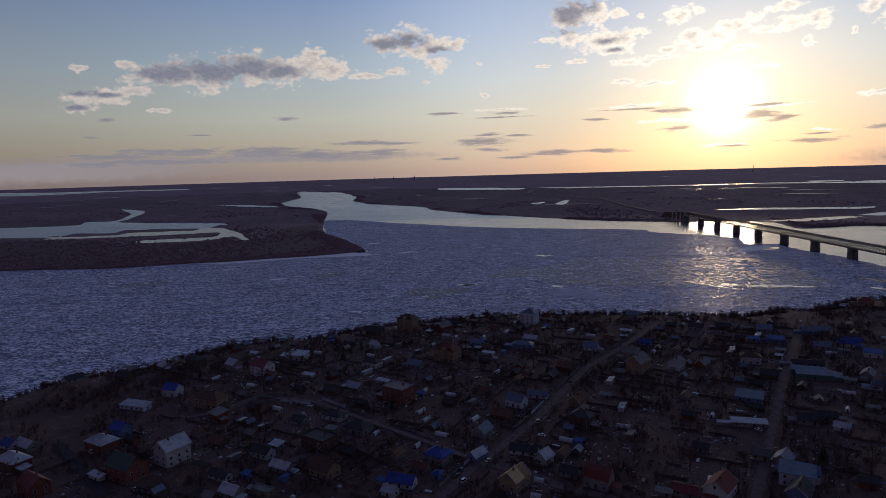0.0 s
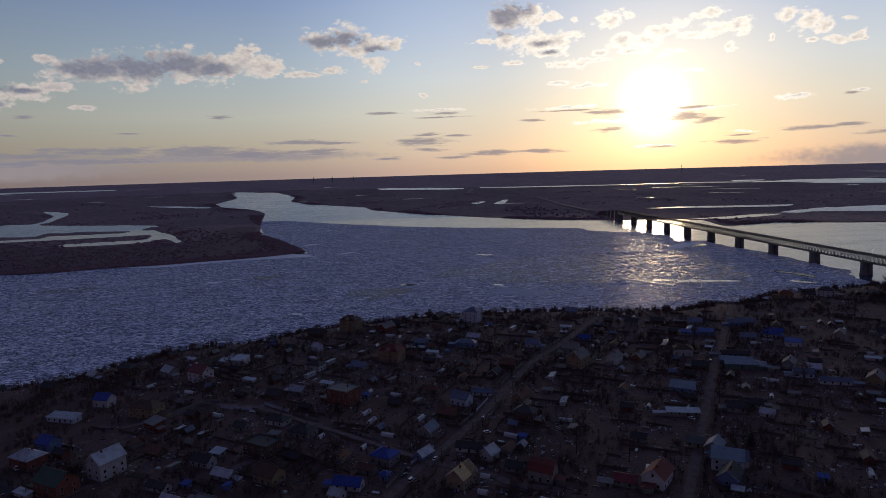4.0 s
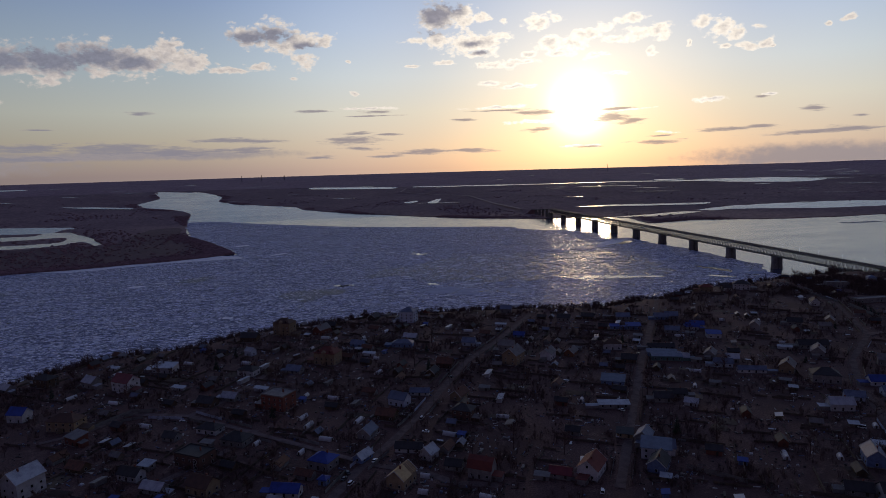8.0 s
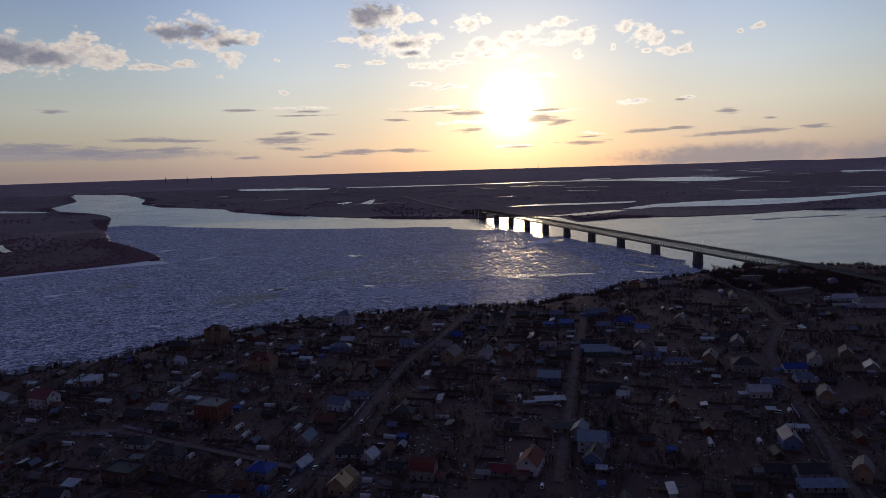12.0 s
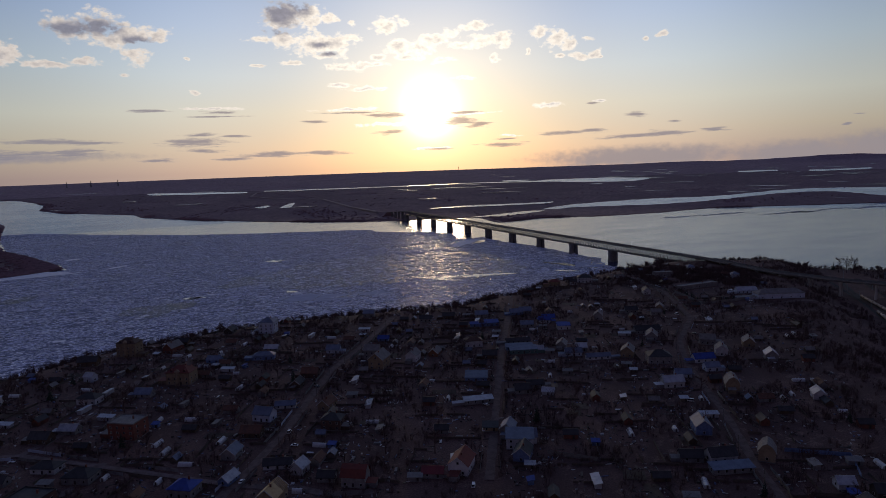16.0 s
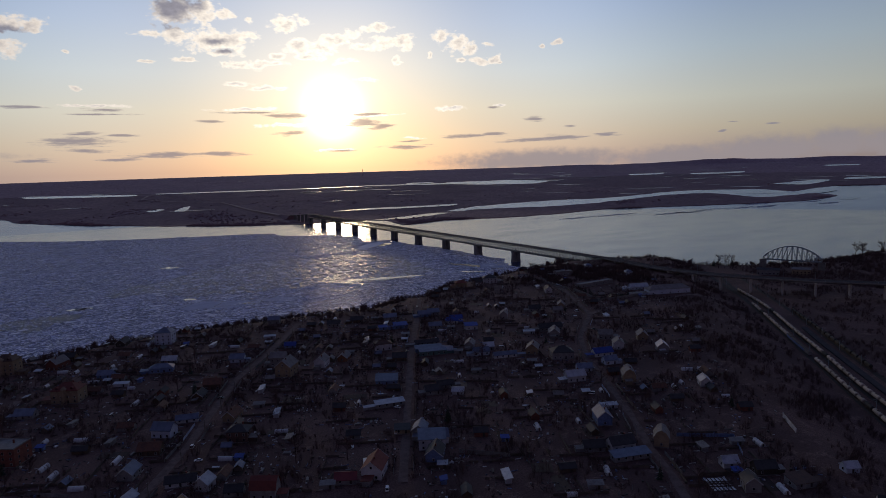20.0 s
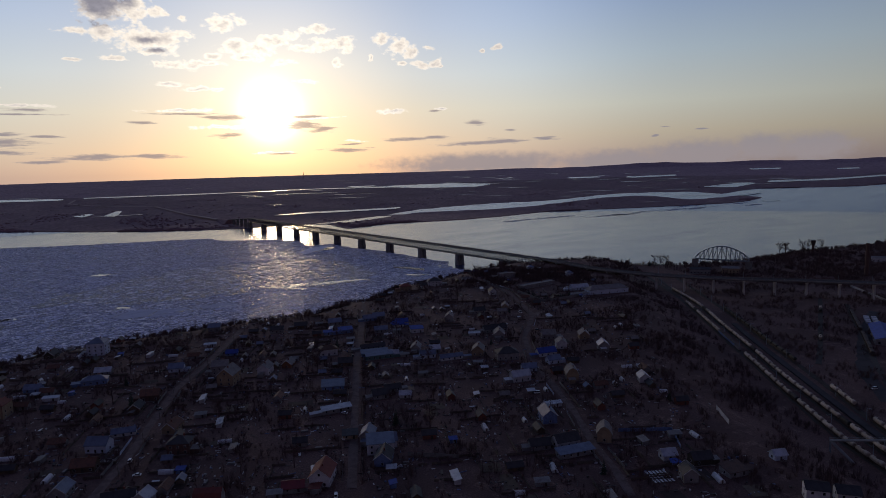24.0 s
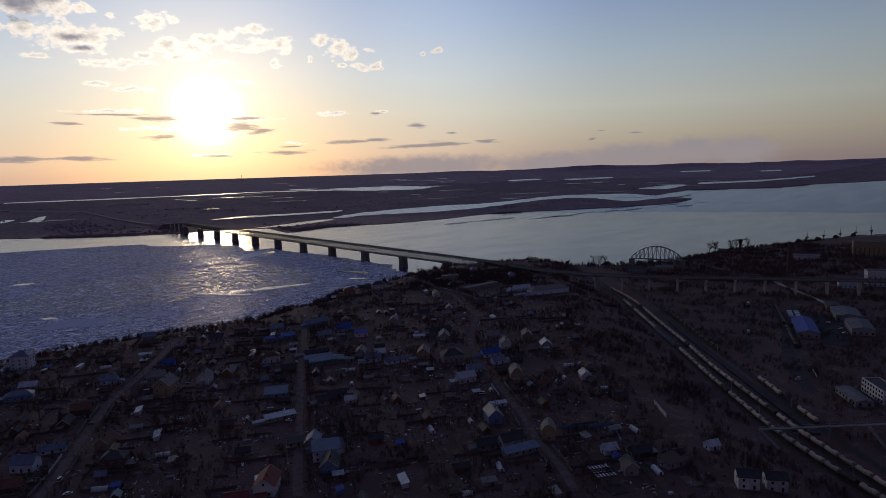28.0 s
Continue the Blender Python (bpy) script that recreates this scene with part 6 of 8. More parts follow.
def tank_wagon(paint, label):
    w = thing("tank_wagon", 0, 0, 0, 0, label, "railway wagon", "wagons on the tracks")
    tank = Mesh()
    n, ring = 14, ((-5.35, 0.9), (-5.1, 1.3), (-4.8, 1.5), (4.8, 1.5), (5.1, 1.3), (5.35, 0.9))
    for y, r in ring:
        tank.v += [(r * math.cos(2 * math.pi * i / n), y, 2.75 + r * math.sin(2 * math.pi * i / n)) for i in range(n)]
    tank.f = [(k * n + i, k * n + (i + 1) % n, (k + 1) * n + (i + 1) % n, (k + 1) * n + i) for k in range(5) for i in range(n)] + [tuple(range(n)), tuple(range(5 * n, 6 * n))]
    part("tank", tank, paint, w)
    part("hatch", Mesh().tube((0, 0, 4.2), (0, 0, 4.65), 0.5, 0.45, 10), IRON, w)
    part("walkway", Mesh().box(0, 0, 4.3, 0.9, 3.4, 0.06).box(-0.9, 0, 1.2, 0.06, 0.5, 3.1), IRON, w)
    part("frame", Mesh().box(0, 0, 1.0, 2.4, 11.6, 0.35).box(0, -3.9, 1.2, 2.6, 0.5, 0.9).box(0, 3.9, 1.2, 2.6, 0.5, 0.9), IRON, w)
    for y in (-4.0, 4.0):
        part("bogie", bogie, IRON, w, at=pose(0, y, 0))
    return w


def box_wagon(paint, label):
    w = thing("goods_wagon", 0, 0, 0, 0, label, "railway wagon", "wagons on the tracks")
    body = Mesh().box(0, 0, 1.3, 2.9, 11.4, 2.4)
    for k in range(-5, 6):
        body.box(-1.48, k * 1.05, 1.3, 0.1, 0.14, 2.4).box(1.48, k * 1.05, 1.3, 0.1, 0.14, 2.4)
    part("body", body, paint, w)
    part("roof", Mesh().sweep([(-1.55, 3.7), (1.55, 3.7), (1.0, 4.1), (-1.0, 4.1)], -5.7, 5.7), IRON, w, at=pose(0, 0, 0, 0, 0, 90))
    part("frame", Mesh().box(0, 0, 1.0, 2.4, 11.8, 0.3), IRON, w)
    for y in (-4.0, 4.0):
        part("bogie", bogie, IRON, w, at=pose(0, y, 0))
    return w


rng = random.Random(11)
protos = []


def train(line, first, last, kinds):
    """A standing train: wagons at 12.6 m along the line."""
    for k, (x, y, a) in enumerate(along(line, 12.6, 4.0)):
        if first <= k < last:
            kind = kinds(k)
            if kind is None:
                continue
            make, paint, label = kind
            found = [p for p in protos if p[0] == label]
            at = pose(x, y, ground_at(x, y) + 0.6, 0, 0, a)
            if found:
                copy_thing(found[0][1], at)
            else:
                ob = make(paint, label)
                ob.matrix_basis = at
                protos.append((label, ob))


PALE_TANK = (tank_wagon, TANKPALE, "cream tank wagon standing in a long train")
DARK_TANK = (tank_wagon, TANKDARK, "black tank wagon standing in a long train")
BLUE_BOX = (box_wagon, BLUEWALL, "blue goods wagon standing in a train")
PALE_BOX = (box_wagon, GREY, "grey goods wagon standing in a train")
train(TRACKS[0], 15, 60, lambda k: BLUE_BOX if 26 <= k < 30 else PALE_BOX if k == 30 else None if k == 31 else DARK_TANK if k % 11 == 7 else PALE_TANK)
train(TRACKS[1], 9, 62, lambda k: DARK_TANK if k % 13 == 5 else PALE_TANK)
train(TRACKS[2], 20, 48, lambda k: None if 36 <= k < 41 or 44 <= k < 46 else PALE_TANK if k > 40 else DARK_TANK)

SIDINGS = [soften([(830, 308), (763, 282), (635, 234), (560, 207)]), soften([(820, 275), (776, 256), (682, 214), (600, 178), (540, 150)])]
for line in SIDINGS:
    strip("ballast_bed", line, 4.6, BALLAST, "dark ballast bed of a railway siding", "railway", lift=0.25)
OPEN_CAR = (box_wagon, IRON, "rusty goods wagon standing on a siding")
train(SIDINGS[0], 5, 18, lambda k: PALE_TANK if k in (5, 16) else DARK_TANK if k in (6, 15) else None)
train(SIDINGS[1], 4, 18, lambda k: None if k == 11 else OPEN_CAR)
strip("yard_road", [(800, 240), (720, 222), (640, 200), (560, 172), (505, 140)], 11, ASPHALT, "worn asphalt yard road between the sidings", "road", lift=0.2)
strip("yard_apron", [(770, 205), (700, 176), (650, 160)], 26, ASPHALT, "worn asphalt apron beside the warehouses", "yard", lift=0.17)

platform = thing("platform", 0, 0, 0, 0, "long dark asphalt railway platform between the tracks", "platform")
PLAT = [(640, 320), (598, 282), (520, 207), (457, 146), (425, 114)]
ledge = Mesh()
vs = [Vector(p) for p in soften(PLAT)]
for i, p in enumerate(vs):
    d = (vs[min(i + 1, len(vs) - 1)] - vs[max(i - 1, 0)]).normalized()
    ledge.v += [(p.x + d.y * a, p.y - d.x * a, z) for a, z in ((-2.6, 13.6), (-2.6, 15.2), (2.6, 15.2), (2.6, 13.6))]
ledge.f = [(4 * i + k, 4 * i + (k + 1) % 4, 4 * i + 4 + (k + 1) % 4, 4 * i + 4 + k) for i in range(len(vs) - 1) for k in range(4)] + [(0, 1, 2, 3), tuple(range(4 * len(vs) - 1, 4 * len(vs) - 5, -1))]
part("slab", ledge, ASPHALT, platform)

# catenary masts along the tracks
mast = thing("rail_mast", 0, 0, 0, 0, "slender steel mast with a bracket beside the railway", "mast", "masts along the railway")
part("pole", Mesh().tube((0, 0, -0.5), (0, 0, 9.5), 0.2, 0.13, 6), PALESTEEL, mast)
part("bracket", Mesh().beam((0, 0, 8.4), (3.4, 0, 8.9), 0.1).beam((0, 0, 7.2), (3.2, 0, 8.4), 0.08), PALESTEEL, mast)
spots = [(x, y, a) for x, y, a in along(TRACKS[0], 45, 60)]
for k, (x, y, a) in enumerate(spots):
    q = pose(x, y, 0, 0, 0, a) @ pose(-3.4, 0, 0)
    at = pose(q.translation.x, q.translation.y, ground_at(q.translation.x, q.translation.y), 0, 0, a)
    if k == 0:
        mast.matrix_basis = at
    else:
        copy_thing(mast, at)
for x, y, a in along(TRACKS[2], 45, 80):
    q = pose(x, y, 0, 0, 0, a) @ pose(3.4, 0, 0)
    copy_thing(mast, pose(q.translation.x, q.translation.y, ground_at(q.translation.x, q.translation.y), 0, 0, a + 180))

# footbridge over the tracks
foot = thing("footbridge", 0, 0, 0, 0, "grey steel footbridge crossing the railway with stairs at its end", "footbridge")
A, B = Vector((392, 137, 21.5)), Vector((475, 62, 21.5))
part("deck", Mesh().beam(A, B, 2.6, 0.5), CONCRETE, foot)
side = (B - A).normalized().cross(Vector((0, 0, 1)))
for s in (-1.25, 1.25):
    rail = Mesh().beam(A + side * s + Vector((0, 0, 1.2)), B + side * s + Vector((0, 0, 1.2)), 0.1)
    for k in range(30):
        q = A.lerp(B, k / 29) + side * s
        rail.beam(q, q + Vector((0, 0, 1.2)), 0.07)
    part("railing", rail, PALESTEEL, foot)
for k in (0.0, 0.28, 0.55, 0.85):
    q = A.lerp(B, k)
    part("support", Mesh().tube((q.x - 0.9, q.y - 0.6, 13), (q.x - 0.9, q.y - 0.6, 21.3), 0.25, 0.25, 8).tube((q.x + 0.9, q.y + 0.6, 13), (q.x + 0.9, q.y + 0.6, 21.3), 0.25, 0.25, 8).beam((q.x - 0.9, q.y - 0.6, 20.8), (q.x + 0.9, q.y + 0.6, 20.8), 0.3), PALESTEEL, foot)
for start, end in ((A, Vector((385, 122, 14.5))), (A.lerp(B, 0.62), A.lerp(B, 0.62) + Vector((-14, -13, -7.2)))):
    flight = Mesh().beam(start, end, 2.2, 0.3)
    for k in range(24):
        q = start.lerp(end, (k + 0.5) / 24)
        flight.box(q.x, q.y, q.z + 0.1, 2.0, 0.5, 0.16, math.atan2(end.y - start.y, end.x - start.x) + math.pi / 2)
    part("stair", flight, CONCRETE, foot)

# old bridge span kept as a monument beside the river
arch = thing("arched_truss", 0, 0, 0, 0, "old pale steel bridge span with a bowed top on stone blocks", "bridge span")
P0, P1 = Vector((958, 546, 26.5)), Vector((984, 470, 26.5))
run = P1 - P0
cross = run.normalized().cross(Vector((0, 0, 1))) * 3.4
bays = 12


def bow(t):
    return 5.0 + 17.0 * (1 - (2 * t - 1) ** 2)


for sgn in (-1, 1):
    low = [P0 + run * (k / bays) + cross * sgn for k in range(bays + 1)]
    top = [p + Vector((0, 0, bow(k / bays) if 0 < k < bays else 4.0)) for k, p in enumerate(low)]
    part("bottom_chord", Mesh().beam(low[0], low[-1], 0.9, 1.1), PALESTEEL, arch)
    for k in range(bays):
        part("top_chord", Mesh().beam(top[k], top[k + 1], 0.9), PALESTEEL, arch)
        part("hanger", Mesh().beam(low[k], top[k], 0.5), PALESTEEL, arch)
        part("diagonal", Mesh().beam(*((low[k], top[k + 1]) if k < bays / 2 else (top[k], low[k + 1])), 0.45), PALESTEEL, arch)
    part("hanger", Mesh().beam(low[-1], top[-1], 0.5), PALESTEEL, arch)
for k in range(1, bays):
    h = Vector((0, 0, bow(k / bays)))
    part("top_strut", Mesh().beam(P0 + run * (k / bays) - cross + h, P0 + run * (k / bays) + cross + h, 0.35), PALESTEEL, arch)
    part("floor_beam", Mesh().beam(P0 + run * (k / bays) - cross, P0 + run * (k / bays) + cross, 0.5), PALESTEEL, arch)
for p in (P0, P1):
    g = ground_at(p.x, p.y)
    part("stone_block", Mesh().box(p.x, p.y, g - 2, 9, 7, p.z - g + 1.4, math.atan2(run.y, run.x)), CONCRETE, arch)
    part("stone_cap", Mesh().box(p.x, p.y, p.z - 1.1, 10, 8, 0.5, math.atan2(run.y, run.x)), CONCRETE, arch)


# ---- larger buildings of the lower ground ----
def block(name, x, y, turn, w, d, h, wall, roof, label, category, rows, bays_, sloped=0.0):
    z = ground_at(x, y)
    b = thing(name, x, y, z, turn, label, category)
    part("wall", Mesh().box(0, 0, -1, w, d, h + 1), wall, b)
    if sloped:
        m = Mesh().sweep([(-d / 2 - 0.5, h), (0, h + sloped), (d / 2 + 0.5, h), (d / 2 + 0.5, h + 0.3), (0, h + sloped + 0.3), (-d / 2 - 0.5, h + 0.3)], -w / 2 - 0.5, w / 2 + 0.5)
        part("roof", m, roof, b)
        part("gable_wall", Mesh().sweep([(-d / 2, h), (d / 2, h), (0, h + sloped)], -w / 2 + 0.1, w / 2 - 0.1), wall, b)
    else:
        m = Mesh().box(0, 0, h, w - 0.8, d - 0.8, 0.25)
        part("roof", m, roof, b)
        rim_ = Mesh()
        for sx, sy, lx, ly in ((0, -1, w + 0.2, 0.4), (0, 1, w + 0.2, 0.4), (-1, 0, 0.4, d - 0.6), (1, 0, 0.4, d - 0.6)):
            rim_.box(sx * (w / 2 - 0.1), sy * (d / 2 - 0.1), h - 0.2, lx, ly, 0.9)
        part("parapet", rim_, wall, b)
    pane = Mesh().box(0, 0, 0, 1.6, 0.2, 1.7).data("window", GLASS)
    for r in range(rows):
        for k in range(bays_):
            for sgn in (-1, 1):
                part("window", pane, GLASS, b, at=pose((k + 0.5) / bays_ * w - w / 2, sgn * d / 2, 1.2 + r * 3.2))
        for k in range(max(1, int(d / 5))):
            for sgn in (-1, 1):
                n = max(1, int(d / 5))
                part("window", pane, GLASS, b, at=pose(sgn * w / 2, (k + 0.5) / n * d - d / 2, 1.2 + r * 3.2, 0, 0, 90))
    return b


block("warehouse", 690, 199, 22.6, 64, 19, 5, GREY, BLUE, "long warehouse under a bright blue metal roof", "warehouse", 1, 10, 3.0)
block("warehouse", 776, 184, 21.7, 44, 24, 6, GREY, DULL, "grey warehouse with a weathered sheet roof", "warehouse", 1, 8, 2.0)
block("depot", 724, 159, 21.7, 44, 20, 6, GREY, DULL, "low grey depot with a dull sheet roof", "depot", 1, 8, 2.0)
block("storage_shed", 812, 206, 21.7, 24, 14, 5, TAN, DARK, "small ochre storage shed in the goods yard", "storage shed", 1, 4, 1.5)
block("workshop", 508, 113, 38, 30, 12, 3.6, GREY, DULL, "low workshop under a dull grey sheet roof", "workshop", 1, 6, 1.6)
block("office_block", 524, 100, 38, 30, 12, 9.8, WHITE, DARK, "three storey white office block with rows of windows", "office block", 3, 8)
block("mill", 1290, 268, -72, 62, 24, 26, TAN, DARK, "tall ochre brick mill building near the river", "mill", 5, 9)
block("mill_annex", 1312, 215, -72, 46, 22, 18, GREY, DARK, "grey annex of the mill", "annex", 3, 7)
block("hall", 1004, 186, -66, 60, 20, 20, WHITE, DARK, "white columned hall behind the viaduct", "hall", 4, 10)
block("hall", 960, 225, -66, 26, 14, 8, PALEBLUE, ZINC, "low pale blue hall behind the viaduct", "hall", 1, 5)
block("gatehouse", 1190, 345, -70, 40, 12, 7, WHITE, PALE, "low white building among bare trees", "outbuilding", 1, 6, 2.0)
block("station_house", 900, 505, -60, 30, 12, 7, GREY, DARK, "grey building beside the old bridge span", "outbuilding", 1, 6, 2.5)
block("station_house", 925, 470, -60, 24, 12, 9, TAN, PALE, "ochre building beside the old bridge span", "outbuilding", 2, 5, 2.5)
chimney = thing("factory_chimney", 1033, 323, ground_at(1033, 323), 0, "tall dark brick factory chimney", "chimney")
part("shaft", Mesh().tube((0, 0, -1), (0, 0, 46), 3.0, 2.0, 14), DARKBRICK, chimney)
part("crown", Mesh().tube((0, 0, 46), (0, 0, 48), 2.5, 2.5, 14), DARKBRICK, chimney)
tower = thing("water_tower", 1227, 470, ground_at(1227, 470), 0, "dark water tower with a flared tank", "water tower")
part("shaft", Mesh().tube((0, 0, -1), (0, 0, 15), 2.4, 2.1, 12), DARKBRICK, tower)
part("tank", Mesh().tube((0, 0, 15), (0, 0, 22.5), 3.2, 4.6, 14), IRON, tower)
part("cap", Mesh().tube((0, 0, 22.5), (0, 0, 24), 4.7, 0.6, 14), IRON, tower)
quay = thing("quay", 1620, 398, 0, -20, "grey river quay with cranes and moored hulls", "quay")
part("apron", Mesh().box(0, 0, -3, 330, 26, 6), CONCRETE, quay)
for k in range(5):
    x = -110 + 55 * k
    part("crane", Mesh().tube((x, 4, 3), (x, 4, 13), 1.3, 1.0, 8).box(x, 4, 13, 4, 5, 3).beam((x, 4, 15), (x + 13, 12, 26), 0.7).beam((x, 4, 17), (x + 13, 12, 26), 0.25), IRON, quay)
for k in range(4):
    x = -100 + 62 * k
    part("hull", Mesh().add([(x - 24, 16, 0), (x + 20, 16, 0), (x + 28, 20, 0), (x + 20, 25, 0), (x - 24, 25, 0), (x - 25, 15.5, 3.4), (x + 21, 15.5, 3.4), (x + 31, 20, 4.2), (x + 21, 25.5, 3.4), (x - 25, 25.5, 3.4)],
         [(4, 3, 2, 1, 0), (5, 6, 7, 8, 9), (0, 1, 6, 5), (1, 2, 7, 6), (2, 3, 8, 7), (3, 4, 9, 8), (4, 0, 5, 9)]).box(x - 14, 20.5, 3.4, 12, 6, 4.5).box(x - 15, 20.5, 7.9, 6, 4, 2.2), IRON, quay)


# ---- walls and fences ----
panel_mesh = {}


def fence(points, high, mat, label, gap=4.0):
    """A fence along points: posts, and a panel between each pair."""
    f = thing("fence", points[0][0], points[0][1], ground_at(*points[0]), 0, label, "fence", "fences of the plots")
    ox, oy, oz = f.location
    for (ax, ay), (bx, by) in zip(points, points[1:]):
        n = max(1, round(math.hypot(bx - ax, by - ay) / gap))
        step = math.hypot(bx - ax, by - ay) / n
        turn = math.degrees(math.atan2(by - ay, bx - ax))
        key = (round(step, 1), high, mat.name)
        if key not in panel_mesh:
            boards = max(3, int(step / 0.8))
            top = [(k * step / boards, high + 0.05 * ((k * 7) % 3)) for k in range(boards + 1)]
            n_ = len(top)
            m = Mesh().add([(x, y, z) for y in (-0.03, 0.03) for x, z in [(p[0], 0.05) for p in top] + top],
                           [(k, k + 1, n_ + k + 1, n_ + k) for k in range(boards)] + [(2 * n_ + k, 3 * n_ + k, 3 * n_ + k + 1, 2 * n_ + k + 1) for k in range(boards)]
                           + [(n_ + k, n_ + k + 1, 3 * n_ + k + 1, 3 * n_ + k) for k in range(boards)] + [(0, n_, 3 * n_, 2 * n_), (boards, 2 * n_ + boards, 3 * n_ + boards, n_ + boards)])
            panel_mesh[key] = (m.data("panel", mat), Mesh().box(0, 0, -0.3, 0.16, 0.16, high + 0.45).data("post", mat))
        panel, stake = panel_mesh[key]
        for k in range(n):
            x, y = ax + (bx - ax) * k / n, ay + (by - ay) * k / n
            at = pose(x - ox, y - oy, ground_at(x, y) - oz, 0, 0, turn)
            part("panel", panel, mat, f, at=at)
            part("post", stake, mat, f, at=at)


CONC_WALL = "pale concrete panel wall round a yard"
fence([(934, 310), (864, 247), (814, 203), (750, 156)], 2.8, PALECONC, "long pale concrete wall along the goods yard", 12.0)
fence([(560, 155), (543, 147)], 1.8, WHITE, "short white board fence beside the tracks", 6.0)
fence([(182, 274), (201, 253), (215, 276)], 2.4, CONCRETE, "pale concrete panel wall round a garden plot", 5.0)
fence([(294, 216), (318, 196), (301, 180)], 2.2, BLUEWALL, "long blue sheet fence round a plot", 5.0)
fence([(548, 553), (527, 490), (560, 482), (596, 480), (622, 487)], 3.0, CONCRETE, CONC_WALL, 6.0)
fence([(566, 660), (552, 592), (550, 566)], 2.0, CONCRETE, CONC_WALL, 8.0)
fence([(368, 195), (351, 178)], 3.0, WHITE, "white board fence in the bare field", 5.0)
fence([(-143, 408), (-124, 433), (-108, 431)], 2.4, CONCRETE, CONC_WALL, 5.0)
fence([(-62, 352), (-40, 332), (-18, 312)], 2.0, WOOD, "grey board fence along a plot", 5.0)

AXIS = 31.0


def plot_turn():
    return AXIS + rng.choice((0, 90)) + rng.uniform(-5, 5)


def dist_line(x, y, line):
    best = 1e9
    for (ax, ay), (bx, by) in zip(line, line[1:]):
        dx, dy = bx - ax, by - ay
        t = min(1, max(0, ((x - ax) * dx + (y - ay) * dy) / (dx * dx + dy * dy)))
        best = min(best, math.hypot(x - ax - t * dx, y - ay - t * dy))
    return best


ROADS = [STREET_A, STREET_B, STREET_C, CROSS_B]
taken = [(x, y, r / 2 + 1) for x, y, r in HOUSES]


def free(x, y, r, claim=True):
    if any(math.hypot(x - a, y - b) < r + c for a, b, c in taken) or any(dist_line(x, y, line) < r + 4.5 for line in ROADS):
        return False
    if claim:
        taken.append((x, y, r))
    return True


def in_town(x, y, margin=12):
    return crest_at(x, y) > margin and rail_at(x, y) > 85


TOWN = []
for _ in range(9000):
    x, y = rng.uniform(-330, 700), rng.uniform(130, 720)
    if y > 0.14 * x + 90 and in_town(x, y) and abs(math.degrees(math.atan2(x, y)) - 20) < 62:
        TOWN.append((x, y))
# the wooded slope at the upstream end has no outbuildings
TOWN = [p for p in TOWN if not (p[0] < -185 and p[1] > 318 and p[1] < 470)]
# fewer outbuildings on the bare ground towards the railway
TOWN = [p for p in TOWN if rng.random() < (1.0 if p[0] < 330 - 0.1 * p[1] + 60 else 0.45)]


def shed(w, d, h, wall, roof, label):
    s = thing("shed", 0, 0, 0, 0, label, "shed", "sheds on the garden plots")
    part("wall", Mesh().box(0, 0, -0.4, w, d, h + 0.4), wall, s)
    m, ends, _ = roof_mesh("gable" if d > 3.4 else "mono", w, d, h)
    part("roof", m, roof, s)
    part("gable", ends, wall, s)
    part("door", door_leaf, DARKWOOD, s, at=pose(w * 0.2, -d / 2, 0))
    return s


def greenhouse(w, d, label):
    g = thing("greenhouse", 0, 0, 0, 0, label, "greenhouse", "greenhouses on the garden plots")
    arc = [(d / 2 * math.cos(a), 2.1 * math.sin(a)) for a in (math.pi * k / 8 for k in range(9))]
    film, n_ = Mesh(), len(arc)
    for k in range(int(w / 2) + 1):
        for off_, k_ in ((0.0, 1.06), (0.12, 1.06), (0.16, 1.0), (1.96, 1.0)):
            film.v += [(min(-w / 2 + 2 * k + off_, w / 2), y * k_, z * k_) for y, z in arc]
    rows_ = len(film.v) // n_
    film.f = [(a * n_ + c, a * n_ + c + 1, (a + 1) * n_ + c + 1, (a + 1) * n_ + c) for a in range(rows_ - 1) for c in range(n_ - 1)] + [tuple(range(n_)), tuple(range((rows_ - 1) * n_, rows_ * n_))]
    part("film", film, PLASTIC, g)
    part("door", Mesh().box(w / 2 + 0.05, 0, 0, 0.08, 0.9, 1.8), WOOD, g)
    return g


def board_pile(w, d, h, mat, label):
    b = thing("board_pile", 0, 0, 0, 0, label, "board pile", "piles of boards in the yards")
    for k in range(3):
        part("layer", Mesh().box(0.1 * (k - 1), 0.08 * k, h * k / 3, w - 0.3 * k, d - 0.1 * k, h / 3 - 0.02), mat, b)
    return b


def garden_frame(w, d, label):
    b = thing("cold_frame", 0, 0, 0, 0, label, "cold frame", "cold frames on the garden plots")
    part("box", Mesh().box(0, 0, -0.1, w, d, 0.45), WOOD, b)
    part("cover", Mesh().sweep([(-d / 2 - 0.1, 0.36), (d / 2 + 0.1, 0.62), (d / 2 + 0.1, 0.68), (-d / 2 - 0.1, 0.42)], -w / 2, w / 2), PLASTIC, b)
    return b


